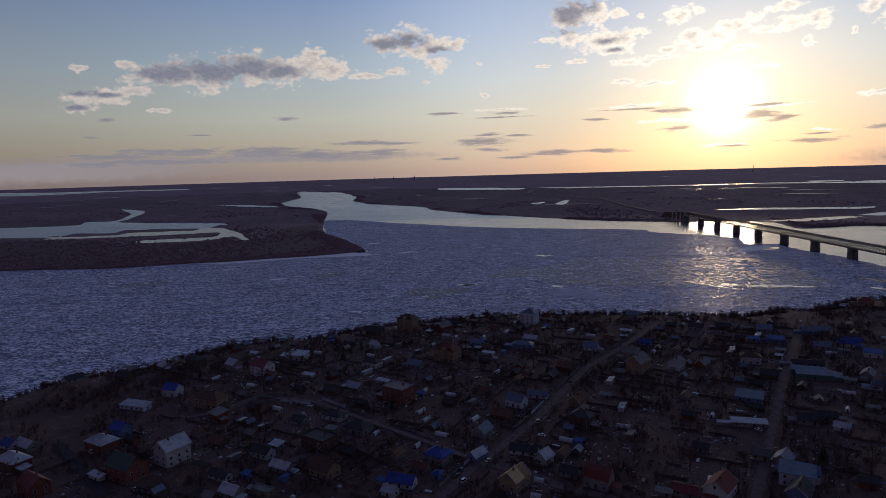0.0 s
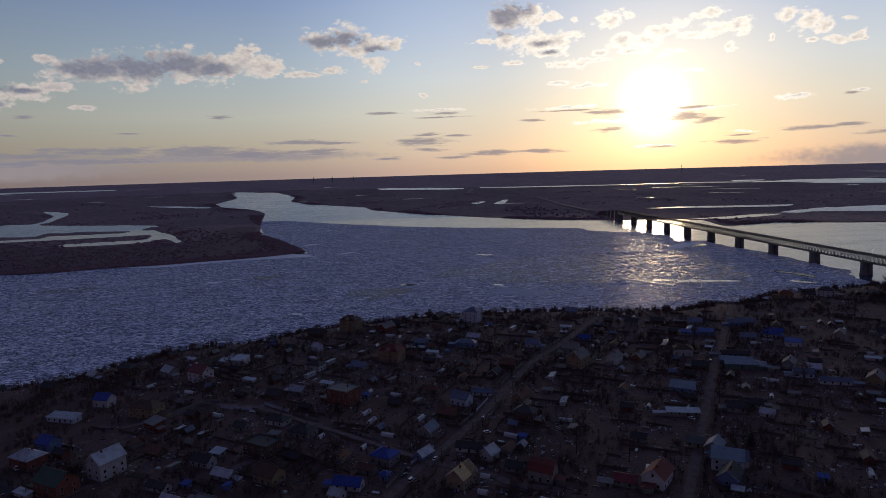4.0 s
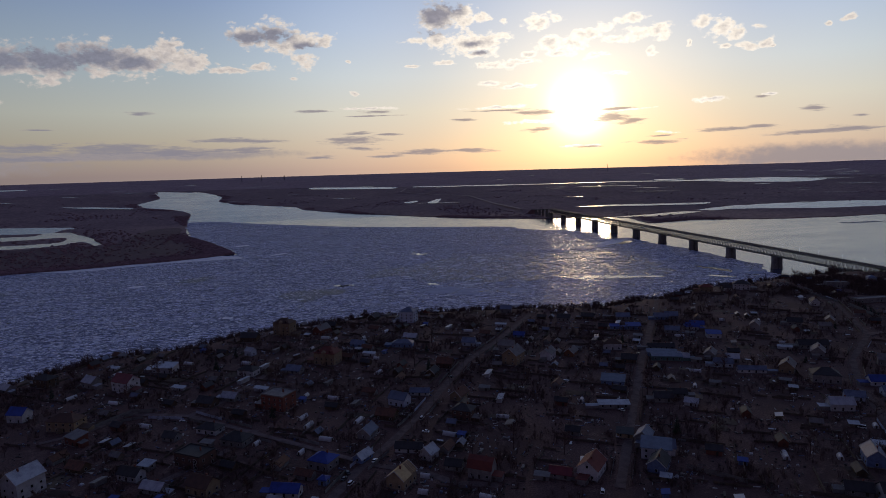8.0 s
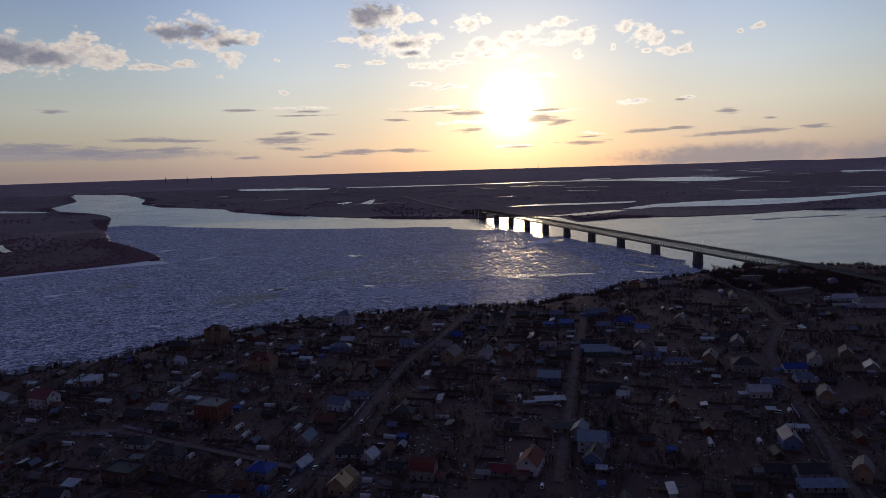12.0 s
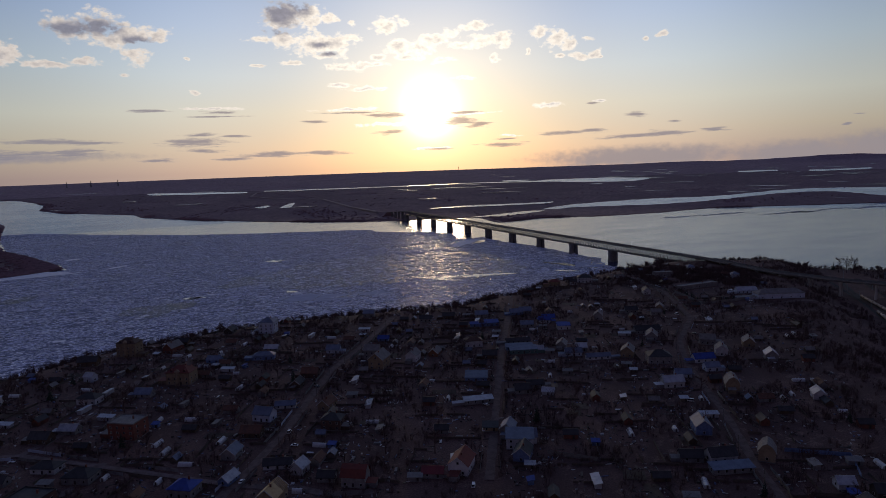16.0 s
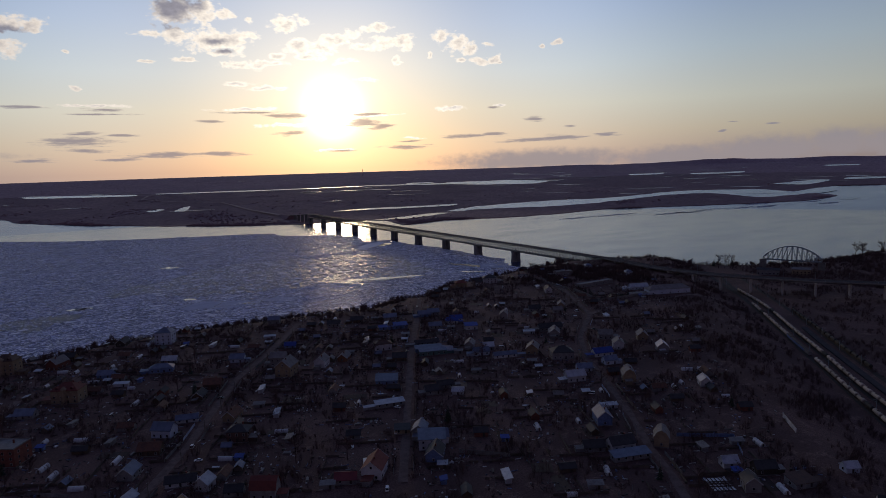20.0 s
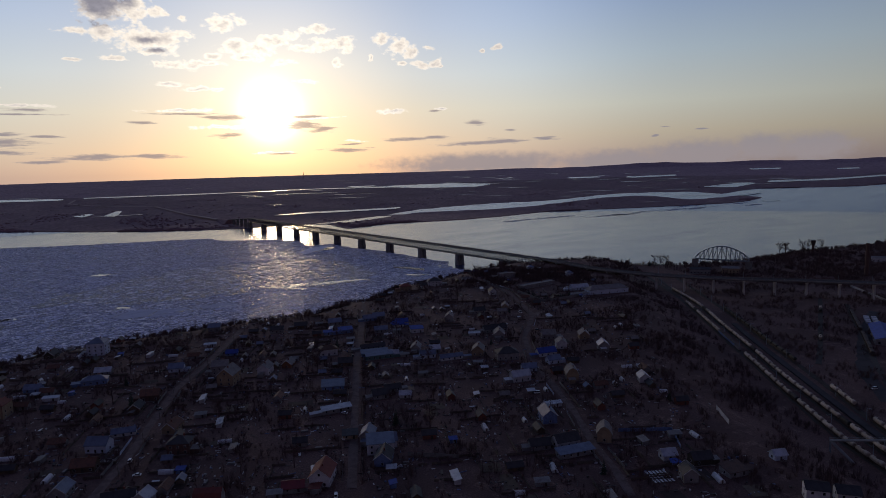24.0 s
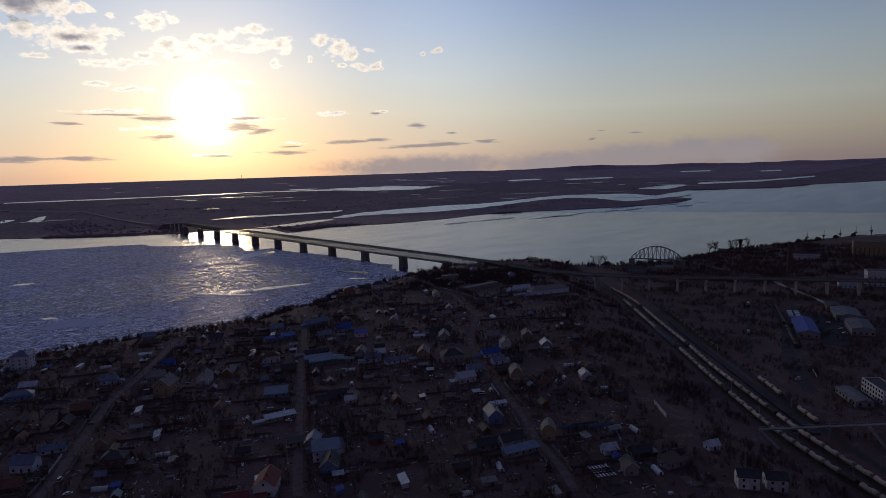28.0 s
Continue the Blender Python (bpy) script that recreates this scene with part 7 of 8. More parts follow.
MAKERS = [
    (shed(6.5, 4.2, 2.3, WOOD, PALE, "grey board shed with a pale sheet roof"), 3.6, 36), (shed(5.0, 3.2, 2.2, WOOD, ZINC, "small board shed with a shining metal roof"), 2.8, 30),
    (shed(8.5, 4.5, 2.4, BROWN, DARK, "brown board shed with a dark roof"), 4.4, 40), (shed(7.0, 3.3, 2.3, GREY, PALE, "low grey lean-to with a pale roof"), 3.6, 34),
    (shed(5.5, 4.0, 2.3, WOOD, BLUEGREY, "board shed with a blue grey metal roof"), 3.2, 32), (shed(9.5, 5.2, 2.7, GREY, RUST, "grey garage with a rusty roof"), 5.0, 26),
    (shed(8.0, 5.0, 3.0, BRICK, DARK, "small brick outbuilding with a dark roof"), 4.4, 22), (shed(4.2, 3.0, 2.2, BLUEWALL, BLUE, "small blue shed with a blue roof"), 2.4, 16), (shed(10.5, 3.3, 2.3, WHITE, ZINC, "long low white outbuilding with a pale metal roof"), 5.2, 22),
    (greenhouse(8.0, 3.2, "white film greenhouse on a garden plot"), 4.0, 42), (greenhouse(5.0, 2.8, "short white film greenhouse"), 2.6, 34),
    (board_pile(4.5, 1.6, 1.0, PALE, "pile of weathered pale boards"), 2.2, 60), (board_pile(2.6, 1.8, 0.8, WHITE, "heap of pale sheets in a yard"), 1.6, 50), (board_pile(5.5, 1.1, 0.7, WOOD, "pile of grey planks"), 2.6, 30),
    (garden_frame(4.0, 1.3, "white covered cold frame"), 2.0, 60)]
pick = iter(TOWN)
for proto, r, count in MAKERS:
    made = 0
    for x, y in pick:
        if free(x, y, r):
            at = pose(x, y, ground_at(x, y) - 0.05, 0, 0, -plot_turn())
            if made == 0:
                proto.matrix_basis = at
            else:
                copy_thing(proto, at)
            made += 1
            if made >= count:
                break

# wrapped goods stacked at the end of the warehouse
stack = board_pile(6.5, 5.0, 2.2, WHITE, "white wrapped goods stacked in the yard")
for k in range(8):
    q = pose(752, 228, 0, 0, 0, 22.6) @ pose((k % 4) * 8.0 - 12, (k // 4) * 7.0 - 3, 0)
    at = pose(q.translation.x, q.translation.y, ground_at(q.translation.x, q.translation.y), 0, 0, 22.6)
    if k == 0:
        stack.matrix_basis = at
    else:
        copy_thing(stack, at)

# rows of cold frames in one garden
frame_proto = garden_frame(3.0, 1.2, "white covered cold frame in a tidy row")
for i in range(6):
    for j in range(3):
        q = pose(264, 169, 0, 0, 0, -AXIS) @ pose(i * 1.9 - 5, j * 4.4 - 4, 0)
        at = pose(q.translation.x, q.translation.y, 29.95, 0, 0, -AXIS + 90)
        if i == j == 0:
            frame_proto.matrix_basis = at
        else:
            copy_thing(frame_proto, at)

# board fences along the streets and between plots
for line in ROADS:
    for side in (-5.2, 5.2):
        spots = along(line, 27, 8)
        for (x, y, a), (x2, y2, a2) in zip(spots, spots[1:]):
            if rng.random() < 0.62:
                p = (pose(x, y, 0, 0, 0, a) @ pose(side, 0, 0)).translation
                q = (pose(x2, y2, 0, 0, 0, a2) @ pose(side, -4, 0)).translation
                if in_town(p.x, p.y, 5) and not any(math.hypot(p.x - hx, p.y - hy) < 9 or math.hypot(q.x - hx, q.y - hy) < 9 for hx, hy, _ in HOUSES):
                    fence([(p.x, p.y), (q.x, q.y)], 1.8, rng.choice((WOOD, CONCRETE, GREY, PALEBLUE, CONCRETE)), "weathered board fence along a street", 8.0)

# garden plots: rectangles of dug soil, dead grass and furrows
DUG = material("dug_garden_soil", (0.036, 0.024, 0.02), (0.056, 0.036, 0.03), 0.95, 4.0, 0.8, fine=8.0, vary=0.5, seams=0.9)
GRASS = material("dead_grass_plot", (0.125, 0.092, 0.064), (0.08, 0.055, 0.043), 0.95, 3.0, 0.6, fine=9.0, vary=0.6)
for k in range(150):
    x, y = rng.choice(TOWN)
    w, d = rng.uniform(7, 17), rng.uniform(5, 11)
    if all(math.hypot(x - hx, y - hy) > hr * 0.4 + w / 2 for hx, hy, hr in HOUSES) and all(dist_line(x, y, line) > w / 2 + 4 for line in ROADS):
        bed = Mesh()
        n_, m_ = 6, 4
        bed.v = [((i / n_ - 0.5) * w + (0.4 * noise.noise(Vector((i, j, k))) if i in (0, n_) or j in (0, m_) else 0), (j / m_ - 0.5) * d, 0.02 if i in (0, n_) or j in (0, m_) else 0.12 + 0.08 * noise.noise(Vector((i * 3.1, j * 2.7, k)))) for j in range(m_ + 1) for i in range(n_ + 1)]
        bed.f = [(j * (n_ + 1) + i, j * (n_ + 1) + i + 1, (j + 1) * (n_ + 1) + i + 1, (j + 1) * (n_ + 1) + i) for j in range(m_) for i in range(n_)]
        dug = rng.random() < 0.55
        ob = part("garden_plot", bed.data("garden_plot", DUG if dug else GRASS), None, at=pose(x, y, ground_at(x, y) + 0.12, 0, 0, -plot_turn()))
        tagged(ob, "dark dug garden plot with furrows" if dug else "tan plot of dead grass", "garden plot", "garden plots of the town", "structure")

# low fences that part the garden plots
m = Mesh()
r = random.Random(52)
for k in range(620):
    x, y = r.choice(TOWN)
    a, long = radians(90 - AXIS + r.choice((0, 90)) + r.gauss(0, 3)), r.uniform(10, 34)
    for j in range(int(long / 2.5)):
        px, py = x + math.cos(a) * 2.5 * j, y + math.sin(a) * 2.5 * j
        if any(math.hypot(px - hx, py - hy) < hr * 0.45 for hx, hy, hr in HOUSES) or any(dist_line(px, py, line) < 4.2 for line in ROADS) or crest_at(px, py) < 6 or r.random() < 0.06:
            continue
        m.box(px, py, ground_at(px, py) - 0.2, 2.45, 0.06, 1.4 + r.uniform(0, 0.25), a)
tagged(part("plot_fences", m.data("plot_fences", WOOD), WOOD), "low weathered fences between the garden plots", "fences", kind="stuff")

# litter of the yards: boards, crates, sheets, bits of old snow
m, faces = [], []
r = random.Random(31)
for k in range(26000):
    x, y = r.choice(TOWN)
    x, y = x + r.gauss(0, 9), y + r.gauss(0, 9)
    if noise.noise(Vector((x / 16, y / 16, 6))) < r.uniform(-0.3, 0.35):
        continue
    if any(dist_line(x, y, line) < 3.6 for line in ROADS) or crest_at(x, y) < 4:
        continue
    g = ground_at(x, y)
    long, wide, high = r.choice(((r.uniform(1.5, 4.5), r.uniform(0.15, 0.4), 0.25), (r.uniform(0.5, 1.5), r.uniform(0.4, 1.0), r.uniform(0.2, 1.0)), (r.uniform(0.8, 2.2), r.uniform(0.4, 1.0), 0.12)))
    a = radians(-AXIS + r.choice((0, 90)) + r.gauss(0, 14))
    c, s_ = math.cos(a), math.sin(a)
    b, tip = len(m), r.uniform(-0.06, 0.06) * long
    for z, t_ in ((g - 0.1, 0), (g + high, tip)):
        for u, v in ((-1, -1), (1, -1), (1, 1), (-1, 1)):
            px, py = u * long / 2, v * wide / 2
            m.append((x + px * c - py * s_, y + px * s_ + py * c, z + t_ * u))
    faces += [(b + 4, b + 5, b + 6, b + 7), (b, b + 1, b + 5, b + 4), (b + 1, b + 2, b + 6, b + 5), (b + 2, b + 3, b + 7, b + 6), (b + 3, b, b + 4, b + 7)]
LITTER = bpy.data.materials.new("boards_and_sheets")
LITTER.use_nodes = True
L = Nodes(LITTER.node_tree)
isle = L.add("ShaderNodeNewGeometry").outputs["Random Per Island"]
p = L.add("ShaderNodeBsdfPrincipled")
shade = L.mix(L.ramp(isle, 0.55, 0.97), (0.05, 0.038, 0.033), (0.42, 0.40, 0.39))
L.put(p.inputs["Base Color"], L.mix(L.ramp(L.math("FRACT", L.math("MULTIPLY", isle, 17.0)), 0.85, 0.9), shade, (0.10, 0.13, 0.24)))
p.inputs["Roughness"].default_value = 0.75
L.tree.links.new(p.outputs[0], L.add("ShaderNodeOutputMaterial").inputs[0])
litter = bpy.data.meshes.new("yard_litter")
litter.from_pydata(m, [], faces)
litter.materials.append(LITTER)
tagged(new("yard_litter", litter), "boards, crates and scraps strewn about the yards", "yard litter", kind="stuff")

# ---- power poles ----
pole = thing("power_pole", 0, 0, 0, 0, "leaning wooden power pole with a crossarm", "power pole", "power poles along the streets")
part("post", Mesh().tube((0, 0, -0.5), (0, 0, 8.8), 0.16, 0.11, 7), WOOD, pole)
part("crossarm", Mesh().box(0, 0, 8.1, 1.9, 0.12, 0.14), WOOD, pole)
for sx in (-0.8, 0.8):
    part("insulator", Mesh().tube((sx, 0, 8.2), (sx, 0, 8.5), 0.07, 0.05, 6), WHITE, pole)
part("brace", Mesh().beam((1.9, 0, 0), (0.1, 0, 6.4), 0.16), CONCRETE, pole)
n = 0
for line in ROADS:
    for x, y, a in along(line, 38, 12):
        p = (pose(x, y, 0, 0, 0, a) @ pose(4.6, 0, 0)).translation
        at = pose(p.x, p.y, ground_at(p.x, p.y), rng.uniform(-2, 2), rng.uniform(-2, 2), a + 90)
        if n == 0:
            pole.matrix_basis = at
        else:
            copy_thing(pole, at)
        n += 1


# ---- cars ----
def car(paint, label, van=False):
    c = thing("van" if van else "car", 0, 0, 0, 0, label, "van" if van else "car", "parked cars")
    body = Mesh().sweep([(-2.15, 0.35), (2.15, 0.35), (2.2, 0.75), (1.3, 0.92), (-2.1, 0.95), (-2.2, 0.7)], -0.88, 0.88)
    part("body", body, paint, c, at=pose(0, 0, 0))
    roof = [(-2.05, 0.9), (1.5, 0.9), (1.0, 1.9), (-2.0, 1.95)] if van else [(-1.75, 0.9), (1.15, 0.9), (0.45, 1.42), (-1.1, 1.45)]
    part("cabin", Mesh().sweep(roof, -0.76, 0.76), GLASS, c, "dark glazed cabin")
    part("roof", Mesh().box(0, -0.32 if not van else -0.5, 1.43 if not van else 1.93, 1.4, 1.5 if not van else 2.9, 0.07), paint, c)
    for sx in (-0.8, 0.8):
        for sy in (-1.35, 1.35):
            part("wheel", Mesh().tube((sx - 0.1, sy, 0.32), (sx + 0.1, sy, 0.32), 0.32, 0.32, 10), RUBBER, c)
        part("headlight", Mesh().box(sx * 0.8, 2.16, 0.6, 0.35, 0.08, 0.15), PLASTIC, c)
    return c


cars = [car(PAINT_W, "white car parked beside a house"), car(PAINT_D, "dark car parked beside a house"), car(PAINT_W, "white van on the dirt street", True)]
for k, (x, y, a) in enumerate([(27, 322, -30), (10, 306, -35), (13, 300, -30), (-153, 300, 40), (-148, 297, 60), (61, 372, -30), (-33, 487, -20), (95, 444, 40), (130, 262, -30), (186, 352, 30), (255, 458, -35), (305, 292, 50), (-110, 452, 60), (345, 330, 30), (240, 440, -30), (166, 318, -30),
                                   (708, 180, 20), (716, 174, 25), (701, 166, 20), (692, 171, 110), (527, 156, 60), (736, 190, 20), (430, 408, 20), (470, 470, 10), (350, 600, -30), (12, 312, 20), (-200, 345, 45), (60, 352, 60)]):
    at = pose(x, y, ground_at(x, y) + 0.16, 0, 0, a)
    if k < 3:
        cars[k].matrix_basis = at
    else:
        copy_thing(cars[k % 3], at)


# ---- trees ----
def bare_tree(seed, tall, spread, label, dense=150):
    """A leafless tree: tapered trunk with limbs, crown of many thin twigs."""
    r = random.Random(seed)
    t = thing("tree", 0, 0, 0, 0, label, "tree", "bare trees about the town")
    trunk, crown = Mesh(), Mesh()
    trunk.tube((0, 0, -0.4), (0.1, 0.05, tall * 0.55), tall * 0.024, tall * 0.012, 6).tube((0.1, 0.05, tall * 0.55), (0, 0, tall * 0.9), tall * 0.012, tall * 0.004, 5)
    tips = []
    for k in range(11):
        z = tall * r.uniform(0.25, 0.75)
        a, l = r.uniform(0, 2 * math.pi), spread * r.uniform(0.5, 1.0)
        tip = Vector((l * math.cos(a), l * math.sin(a), z + l * r.uniform(0.5, 1.1)))
        trunk.tube((0, 0, z), tip, tall * 0.009, tall * 0.003, 4, False)
        tips.append((Vector((0, 0, z)), tip))
    for k in range(int(dense * 1.7)):
        a, b = r.choice(tips)
        p = a.lerp(b, r.uniform(0.3, 1.05))
        d = Vector((r.gauss(0, 1), r.gauss(0, 1), r.gauss(0.7, 0.8))).normalized() * spread * r.uniform(0.18, 0.5)
        w = d.orthogonal().normalized() * 0.06 * r.uniform(0.7, 1.6)
        crown.add([p - w, p + w, p + d], [(0, 1, 2)])
        q = p + d * 0.5
        e = (d + Vector((r.gauss(0, 1), r.gauss(0, 1), r.gauss(0, 1))).normalized() * d.length * 0.8) * 0.6
        crown.add([q - w * 0.8, q + w * 0.8, q + e], [(0, 1, 2)])
    part("trunk", trunk.data("trunk", BARK), BARK, t)
    part("crown", crown.data("crown", BARK), BARK, t)
    return t


def fir_tree(seed, tall, label):
    r = random.Random(seed)
    t = thing("fir_tree", 0, 0, 0, 0, label, "fir tree", "fir trees about the town")
    part("trunk", Mesh().tube((0, 0, -0.4), (0, 0, tall * 0.8), tall * 0.02, tall * 0.006, 6), BARK, t)
    crown = Mesh()
    for k in range(90):
        z = tall * (0.08 + 0.9 * (k / 90))
        a, l = r.uniform(0, 2 * math.pi), tall * 0.24 * (1 - k / 92) * r.uniform(0.7, 1.15) + 0.15
        d, s = Vector((math.cos(a), math.sin(a), -0.25)), Vector((-math.sin(a), math.cos(a), 0)) * l * 0.28
        p = Vector((0, 0, z))
        crown.add([p, p + d * l * 0.6 + s, p + d * l, p + d * l * 0.6 - s, p + d * l * 0.5 + Vector((0, 0, l * 0.22))], [(0, 1, 4), (1, 2, 4), (2, 3, 4), (3, 0, 4), (0, 3, 2, 1)])
    part("crown", crown, FIR, t)
    return t


trees = [bare_tree(1, 7.5, 2.6, "bare fruit tree in a garden plot"), bare_tree(2, 10.0, 3.2, "tall bare tree beside the plots", 190), bare_tree(3, 5.5, 2.2, "low bare bushy tree in a garden plot", 130), bare_tree(4, 13.0, 3.6, "tall bare poplar near the bank", 220)]
fir = fir_tree(5, 9.0, "dark fir tree in a garden plot")
n, used = 0, set()
for x, y in pick:
    if n >= 230:
        break
    if free(x, y, 1.6):
        k = rng.choice((0, 0, 1, 2, 2, 3)) if n > 4 else n % 5
        proto = fir if k == 4 or rng.random() < 0.06 else trees[k]
        at = pose(x, y, ground_at(x, y), 0, 0, rng.uniform(0, 360)) @ Matrix.Scale(rng.uniform(0.75, 1.25), 4)
        if proto.name not in used:
            proto.matrix_basis = at
            used.add(proto.name)
        else:
            ob = copy_thing(proto, at)
        n += 1
# trees along the shore by the old span and small firs in the walled yard
for x, y, k in [(1165, 492, 3), (1160, 500, 3), (1172, 486, 1), (1178, 497, 3), (901, 575, 3), (906, 568, 3), (912, 562, 1), (895, 582, 3), (907, 598, 4), (880, 622, 1), (1235, 480, 3), (1250, 476, 1), (1215, 484, 3), (1262, 470, 3)]:
    copy_thing(fir if k == 4 else trees[k], pose(x, y, ground_at(x, y), 0, 0, x * 7 % 360) @ Matrix.Scale(1.5 if k == 3 else 1.3, 4))
for k in range(26):
    t = k / 25
    x, y = 531 + 62 * t + 2 * math.sin(k * 2.1), 496 - 9 * t + 2 * math.cos(k * 1.7)
    copy_thing(fir, pose(x, y, ground_at(x, y), 0, 0, k * 50) @ Matrix.Scale(0.5 + 0.1 * math.sin(k * 3.3), 4))


for k in range(11):
    x, y = 560 - 2.5 * k + 1.5 * math.sin(k * 2.3), 556 - 5.3 * k
    copy_thing(fir, pose(x, y, ground_at(x, y), 0, 0, k * 77) @ Matrix.Scale(0.55 + 0.1 * math.sin(k * 1.9), 4))


# ---- undergrowth, far woods and floating ice: too many to count ----
def twig_mass(name, spots, low, high, mat, label, category, blades=7):
    """Bare shrubs: each a fan of thin forked twigs from one root."""
    m, faces = [], []
    r = random.Random(77)
    for x, y, z in spots:
        s = r.uniform(low, high) * (1.0 if r.random() < 0.85 else 1.5)
        for k in range(blades):
            a, lean = r.uniform(0, 2 * math.pi), abs(r.gauss(0, 0.42))
            l = s * r.uniform(0.6, 1.05) * math.cos(min(lean, 1.2)) ** 0.4
            bx, by = x + r.gauss(0, 0.12) * s, y + r.gauss(0, 0.12) * s
            tx, ty, tz = bx + l * math.sin(lean) * math.cos(a), by + l * math.sin(lean) * math.sin(a), z + l * math.cos(lean)
            w = 0.012 * s + 0.035
            c, q = r.uniform(0, 2 * math.pi), r.uniform(0.3, 0.6)
            wx, wy = w * math.cos(c), w * math.sin(c)
            b = len(m)
            ex, ey = r.gauss(0, 0.22) * s, r.gauss(0, 0.22) * s
            fx, fy, fz = bx + (tx - bx) * q, by + (ty - by) * q, z + (tz - z) * q
            m += [(bx - wx, by - wy, z - 0.2), (bx + wx, by + wy, z - 0.2), (tx, ty, tz), (fx - wx, fy - wy, fz), (fx + wx, fy + wy, fz), (fx + ex, fy + ey, fz + r.uniform(0.25, 0.5) * s)]
            faces += [(b, b + 1, b + 2), (b + 3, b + 4, b + 5)]
    me = bpy.data.meshes.new(name)
    me.from_pydata(m, [], faces)
    me.materials.append(mat)
    return tagged(new(name, me), label, category, kind="stuff")


spots = []
cl = CREST[1:-2]
for x, y, a in along(cl, 1.3, 0):
    if rng.random() < 0.85:
        p = (pose(x, y, 0, 0, 0, a) @ pose(rng.uniform(-9, 12), rng.uniform(-2, 2), 0)).translation
        spots.append((p.x, p.y, ground_at(p.x, p.y)))
twig_mass("bank_shrubs", spots, 2.4, 7.0, BARK, "tangle of bare shrubs along the top of the river bank", "shrubs", 26)
spots = []
for x, y, a in along(cl, 9.0, 4.0):
    if rng.random() < (0.6 if x > -20 else 0.25):
        p = (pose(x, y, 0, 0, 0, a) @ pose(rng.uniform(-6, 14), rng.uniform(-4, 4), 0)).translation
        spots.append((p.x, p.y, ground_at(p.x, p.y)))
twig_mass("bank_trees", spots, 4.5, 8.0, BARK, "bare trees standing along the top of the river bank", "trees", 90)
spots = []
for _ in range(190000):
    x, y = rng.uniform(-400, 1400), rng.uniform(0, 700)
    rg, cg = rail_at(x, y), crest_at(x, y)
    clump = 1.5 * noise.noise(Vector((x / 32, y / 32, 9))) + 0.7 * noise.noise(Vector((x / 11, y / 11, 4)))
    if cg < 2 or (-34 < rg < 8):
        continue
    dens = 0.9 if 8 < rg < 95 else 0.75 if rg < -60 and x > 880 else 0.55
    if x < -170 and y < 520 and cg < 95:
        dens = 0.95
    if len(spots) < 32000 and clump + 0.35 > rng.random() and rng.random() < dens and not any(math.hypot(x - hx, y - hy) < hr / 2 + 2 for hx, hy, hr in HOUSES) and all(dist_line(x, y, l) > 5 for l in ROADS):
        spots.append((x, y, ground_at(x, y)))
twig_mass("undergrowth", spots, 1.6, 5.6, BARK, "bare bushes and saplings on the slopes and plots", "undergrowth", 14)


spots = []
for _ in range(9000):
    x, y = rng.uniform(900, 1420), rng.uniform(230, 520)
    if crest_at(x, y) > 3 and y > 560 - 0.28 * x + 20 * math.sin(x / 40) and noise.noise(Vector((x / 40, y / 40, 3))) > -0.15 and len(spots) < 1500 and math.hypot(x - 970, y - 505) > 50 and dist_line(x, y, VIADUCT) > 16:
        spots.append((x, y, ground_at(x, y)))
twig_mass("bank_woods", spots, 4.0, 8.5, BARK, "bare wood on the low bank beyond the viaduct", "woods", 20)


spots = []
for _ in range(2600):
    u, v = rng.random(), rng.random()
    x, y = 523 + 139 * u + 90 * v, 624 - 104 * u + 88 * v
    if crest_at(x, y) > -6 and all(math.hypot(x - hx, y - hy) > hr * 0.5 + 2 for hx, hy, hr in HOUSES) and all(dist_line(x, y, l) > 6 for l in ROADS) and noise.noise(Vector((x / 22, y / 22, 1))) > -0.25 and dist_line(x, y, VIADUCT) > 12:
        spots.append((x, y, ground_at(x, y)))
twig_mass("bank_grove", spots, 4.0, 7.5, BARK, "dark grove of bare trees and saplings above the river", "grove", 12)


def in_ring(x, y, ring):
    ins = False
    if not (min(p[0] for p in ring) < x < max(p[0] for p in ring)):
        return False
    for (ax, ay), (bx, by) in zip(ring, ring[1:] + ring[:1]):
        if (ay > y) != (by > y) and x < (bx - ax) * (y - ay) / (by - ay) + ax:
            ins = not ins
    return ins


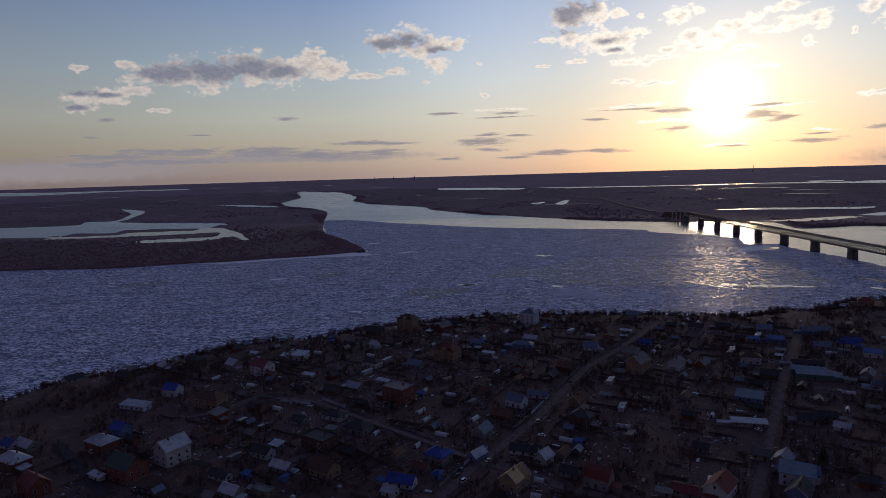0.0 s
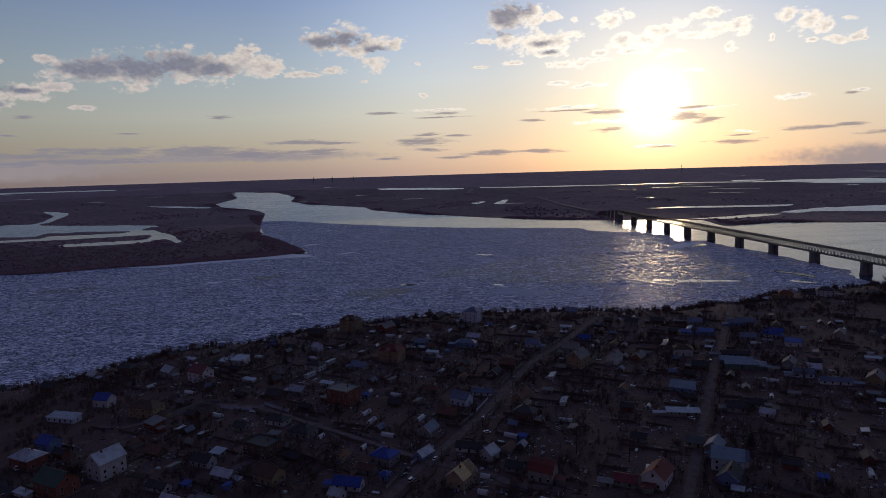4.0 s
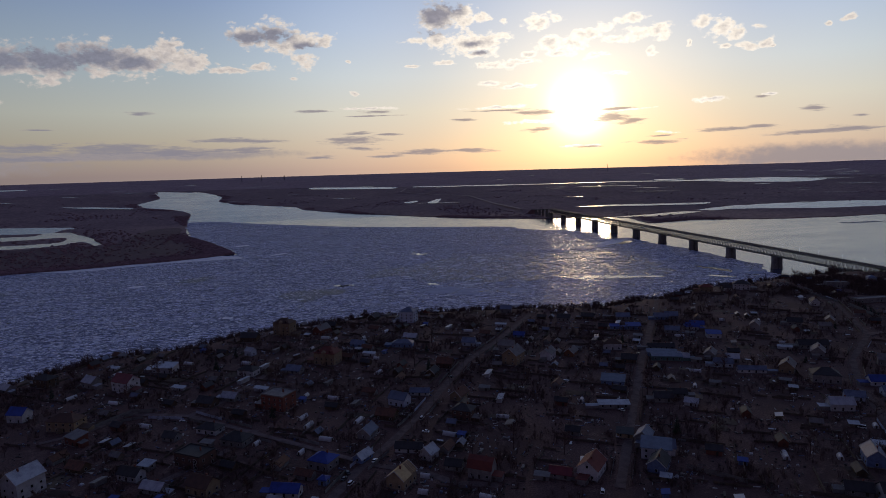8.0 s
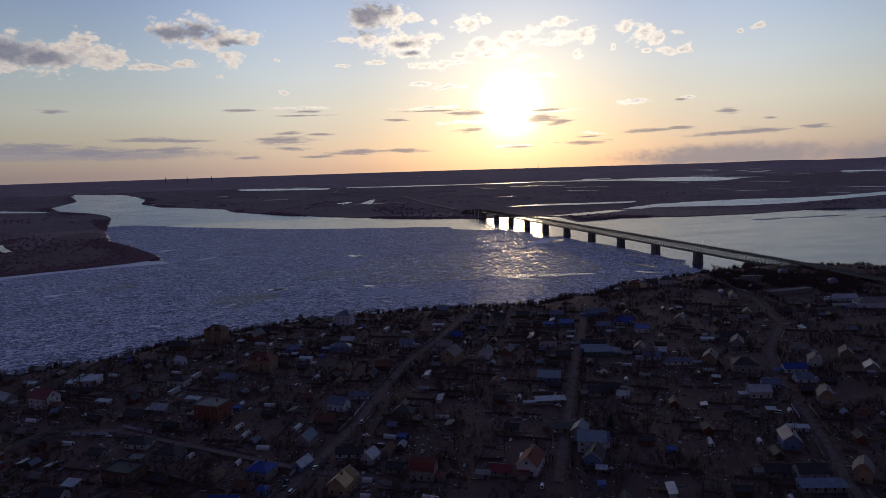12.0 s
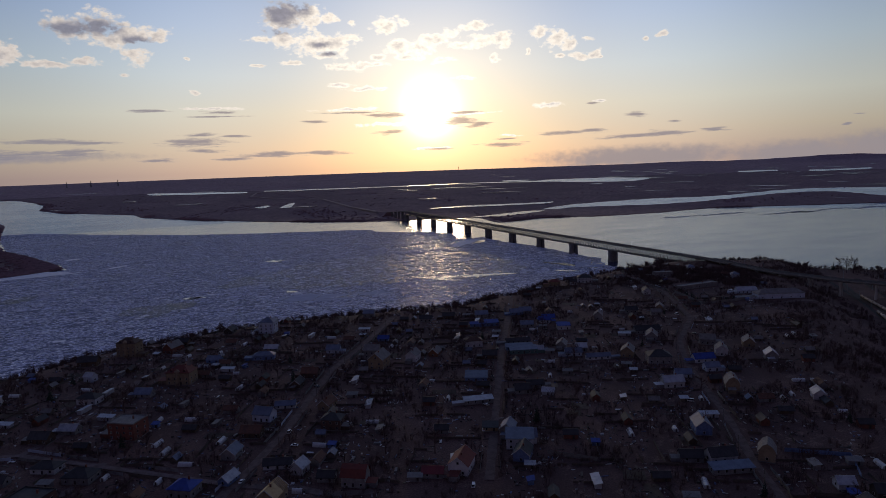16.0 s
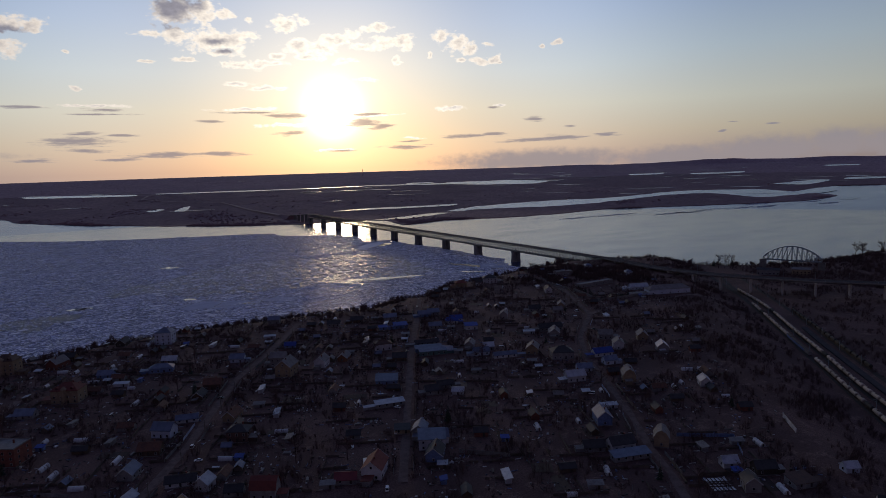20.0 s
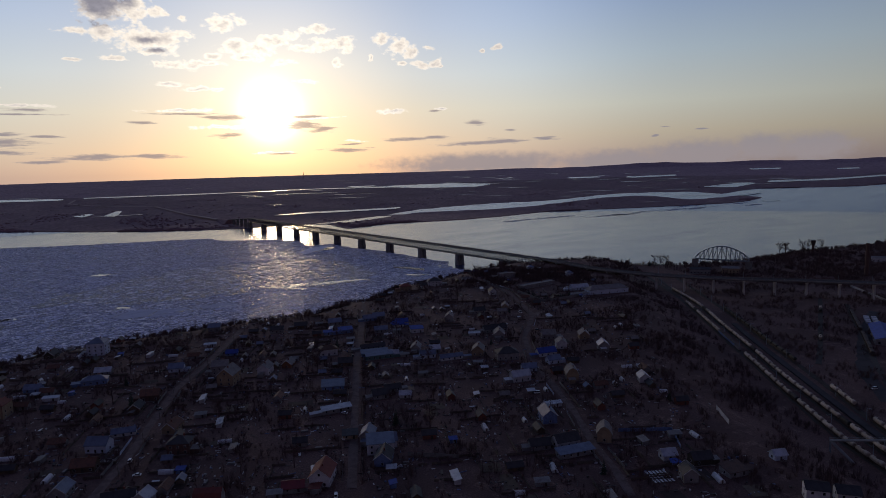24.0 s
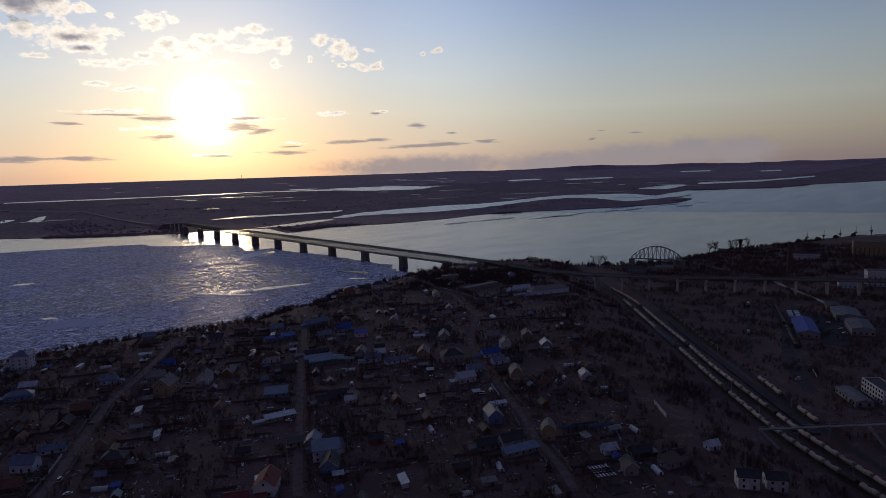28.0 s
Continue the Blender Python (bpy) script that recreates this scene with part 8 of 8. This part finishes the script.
# far woods: clumps in belts over the plain, thickest along the shores
PLAIN_RING = SHORE + [(16000, -2500), (25000, 5000), (12000, 20000), (0, 25000), (-14000, 19000), (-9000, 900)]
m, faces = [], []
r = random.Random(5)
count = 0
for _ in range(200000):
    if count > 42000:
        break
    near_shore, d = r.random() < 0.38, 1
    if near_shore:
        i = r.randrange(len(SHORE) - 1)
        t = r.random()
        x = SHORE[i][0] + (SHORE[i + 1][0] - SHORE[i][0]) * t + r.gauss(0, 25)
        y = SHORE[i][1] + (SHORE[i + 1][1] - SHORE[i][1]) * t + r.gauss(0, 25)
    else:
        a, d = radians(r.uniform(-46, 84)), 1350 * math.exp(r.random() ** 1.3 * 2.6)
        x, y = d * math.sin(a), d * math.cos(a)
    if not in_ring(x, y, PLAIN_RING) or in_ring(x, y, LAGOON) or in_ring(x, y, CHANNEL):
        continue
    if d > 0 and not near_shore and r.random() < 0.5:
        continue
    near_isle = y < 2100 and x < -150
    if noise.noise(Vector((x / 260, y / 420, 2))) + (0.55 if near_isle else -0.02) < r.random() * 0.5:
        continue
    d = math.hypot(x, y)
    k = squeeze(d) / d
    s = r.uniform(1.5, 4.6)
    w = s * r.uniform(0.35, 0.9) * (1 + d / 9000)
    z0 = rise(x * k, y * k, 1.2)
    b = len(m)
    for j in range(5):
        a = 2 * math.pi * (j + r.random() * 0.6) / 5
        m.append(((x + 1.8 * w * math.cos(a)) * k, (y + w * math.sin(a)) * k, z0))
    for j in range(5):
        a = 2 * math.pi * (j + 0.5 + r.random() * 0.5) / 5
        m.append(((x + 1.3 * w * math.cos(a)) * k, (y + w * 0.7 * math.sin(a)) * k, z0 + s * k * r.uniform(0.5, 0.85)))
    m.append((x * k, y * k, z0 + s * k))
    faces += [(b + j, b + (j + 1) % 5, b + 5 + j) for j in range(5)] + [(b + (j + 1) % 5, b + 5 + (j + 1) % 5, b + 5 + j) for j in range(5)] + [(b + 5 + j, b + 5 + (j + 1) % 5, b + 10) for j in range(5)]
    count += 1
woods = bpy.data.meshes.new("far_woods")
woods.from_pydata(m, [], faces)
woods.materials.append(THICKET)
tagged(new("far_woods", woods), "low bare woods and thickets over the flood plain", "woods", kind="stuff")

# drift ice: floes of all sizes, thick in the stream, close packed where they jam
m, faces = [], []
r = random.Random(9)
count = 0
for _ in range(150000):
    if count > 26000:
        break
    a, u = radians(r.uniform(-48, 46)), r.random()
    d = 560 * math.exp(u * 1.45)
    x, y = d * math.sin(a), d * math.cos(a)
    if r.random() < 0.06:
        x, y = r.uniform(110, 590), r.uniform(910, 1315)
        d = math.hypot(x, y)
    jam = in_ring(x, y, BRASH)
    if not (jam or in_ring(x, y, ICEFIELD)):
        continue
    band = noise.noise(Vector((x / 120, y / 45, 4)))
    if not jam and band < r.uniform(-0.35, 0.5):
        continue
    s = (r.uniform(0.5, 1.9) if r.random() < 0.97 else r.uniform(2.5, 6)) * (1.15 if jam else 1.0) * (0.7 + d / 1800)
    n = r.randint(4, 6)
    tilt, turn_, flatten = r.uniform(-0.10, 0.10) if s < 3 else 0.0, r.uniform(0, 6.28), r.uniform(0.45, 0.9)
    b, z0, th = len(m), 0.42, r.uniform(0.04, 0.2) * min(s, 2)
    for lay in (0, 1):
        for j in range(n):
            q = 2 * math.pi * j / n + turn_
            rr = s * (0.75 + 0.5 * ((j * 37 + count * 13) % 7) / 7)
            px, py = rr * math.cos(q), rr * math.sin(q) * flatten
            m.append((x + px, y + py, z0 - 0.3 if lay == 0 else z0 + th + tilt * py + tilt * 0.6 * px))
    faces += [(b + j, b + (j + 1) % n, b + n + (j + 1) % n, b + n + j) for j in range(n)] + [tuple(range(b + n, b + 2 * n))]
    count += 1
floes = bpy.data.meshes.new("ice_floes")
floes.from_pydata(m, [], faces)
floes.materials.append(FLOE)
tagged(new("ice_floes", floes), "drifting broken ice floes crowding the river", "ice floes", kind="stuff")

# torn shelves of shore ice along the far spit
r = random.Random(3)
for k in range(16):
    t = k / 15
    cx, cy = 1450 + 1300 * t + r.gauss(0, 60), 1600 - 330 * t + r.gauss(0, 50) - 60
    ring = [(cx + math.cos(a) * r.uniform(40, 120), cy + math.sin(a) * r.uniform(6, 22)) for a in (2 * math.pi * j / 9 for j in range(9))]
    polygon_sheet("shore_ice", ring, 0.3, SLUSH if k % 3 else STILL, 16, "torn grey shelf of ice drifting off the spit", "ice", ragged=9.0, deep=0.2, seed=60 + k)

# transmission masts on the horizon
for x, y, tall in ((6146, 12577, 150), (-1571, 14413, 120), (-1150, 14400, 125), (-667, 14416, 120)):
    k = squeeze(math.hypot(x, y)) / math.hypot(x, y)
    px, py = x * k, y * k
    z0 = rise(px, py, 1)
    t = thing("lattice_mast", px, py, z0, 20, "far lattice mast standing on the horizon", "mast", "masts on the horizon")
    h, w = tall * k, 16 * k
    for sx, sy in ((-1, -1), (1, -1), (1, 1), (-1, 1)):
        part("leg", Mesh().beam((sx * w / 2, sy * w / 2, 0), (sx * w * 0.08, sy * w * 0.08, h), 0.9), STEEL, t)
    part("crossarm", Mesh().box(0, 0, h * 0.8, w * 1.4, 0.8, 0.8).box(0, 0, h * 0.62, w * 1.2, 0.8, 0.8), STEEL, t)
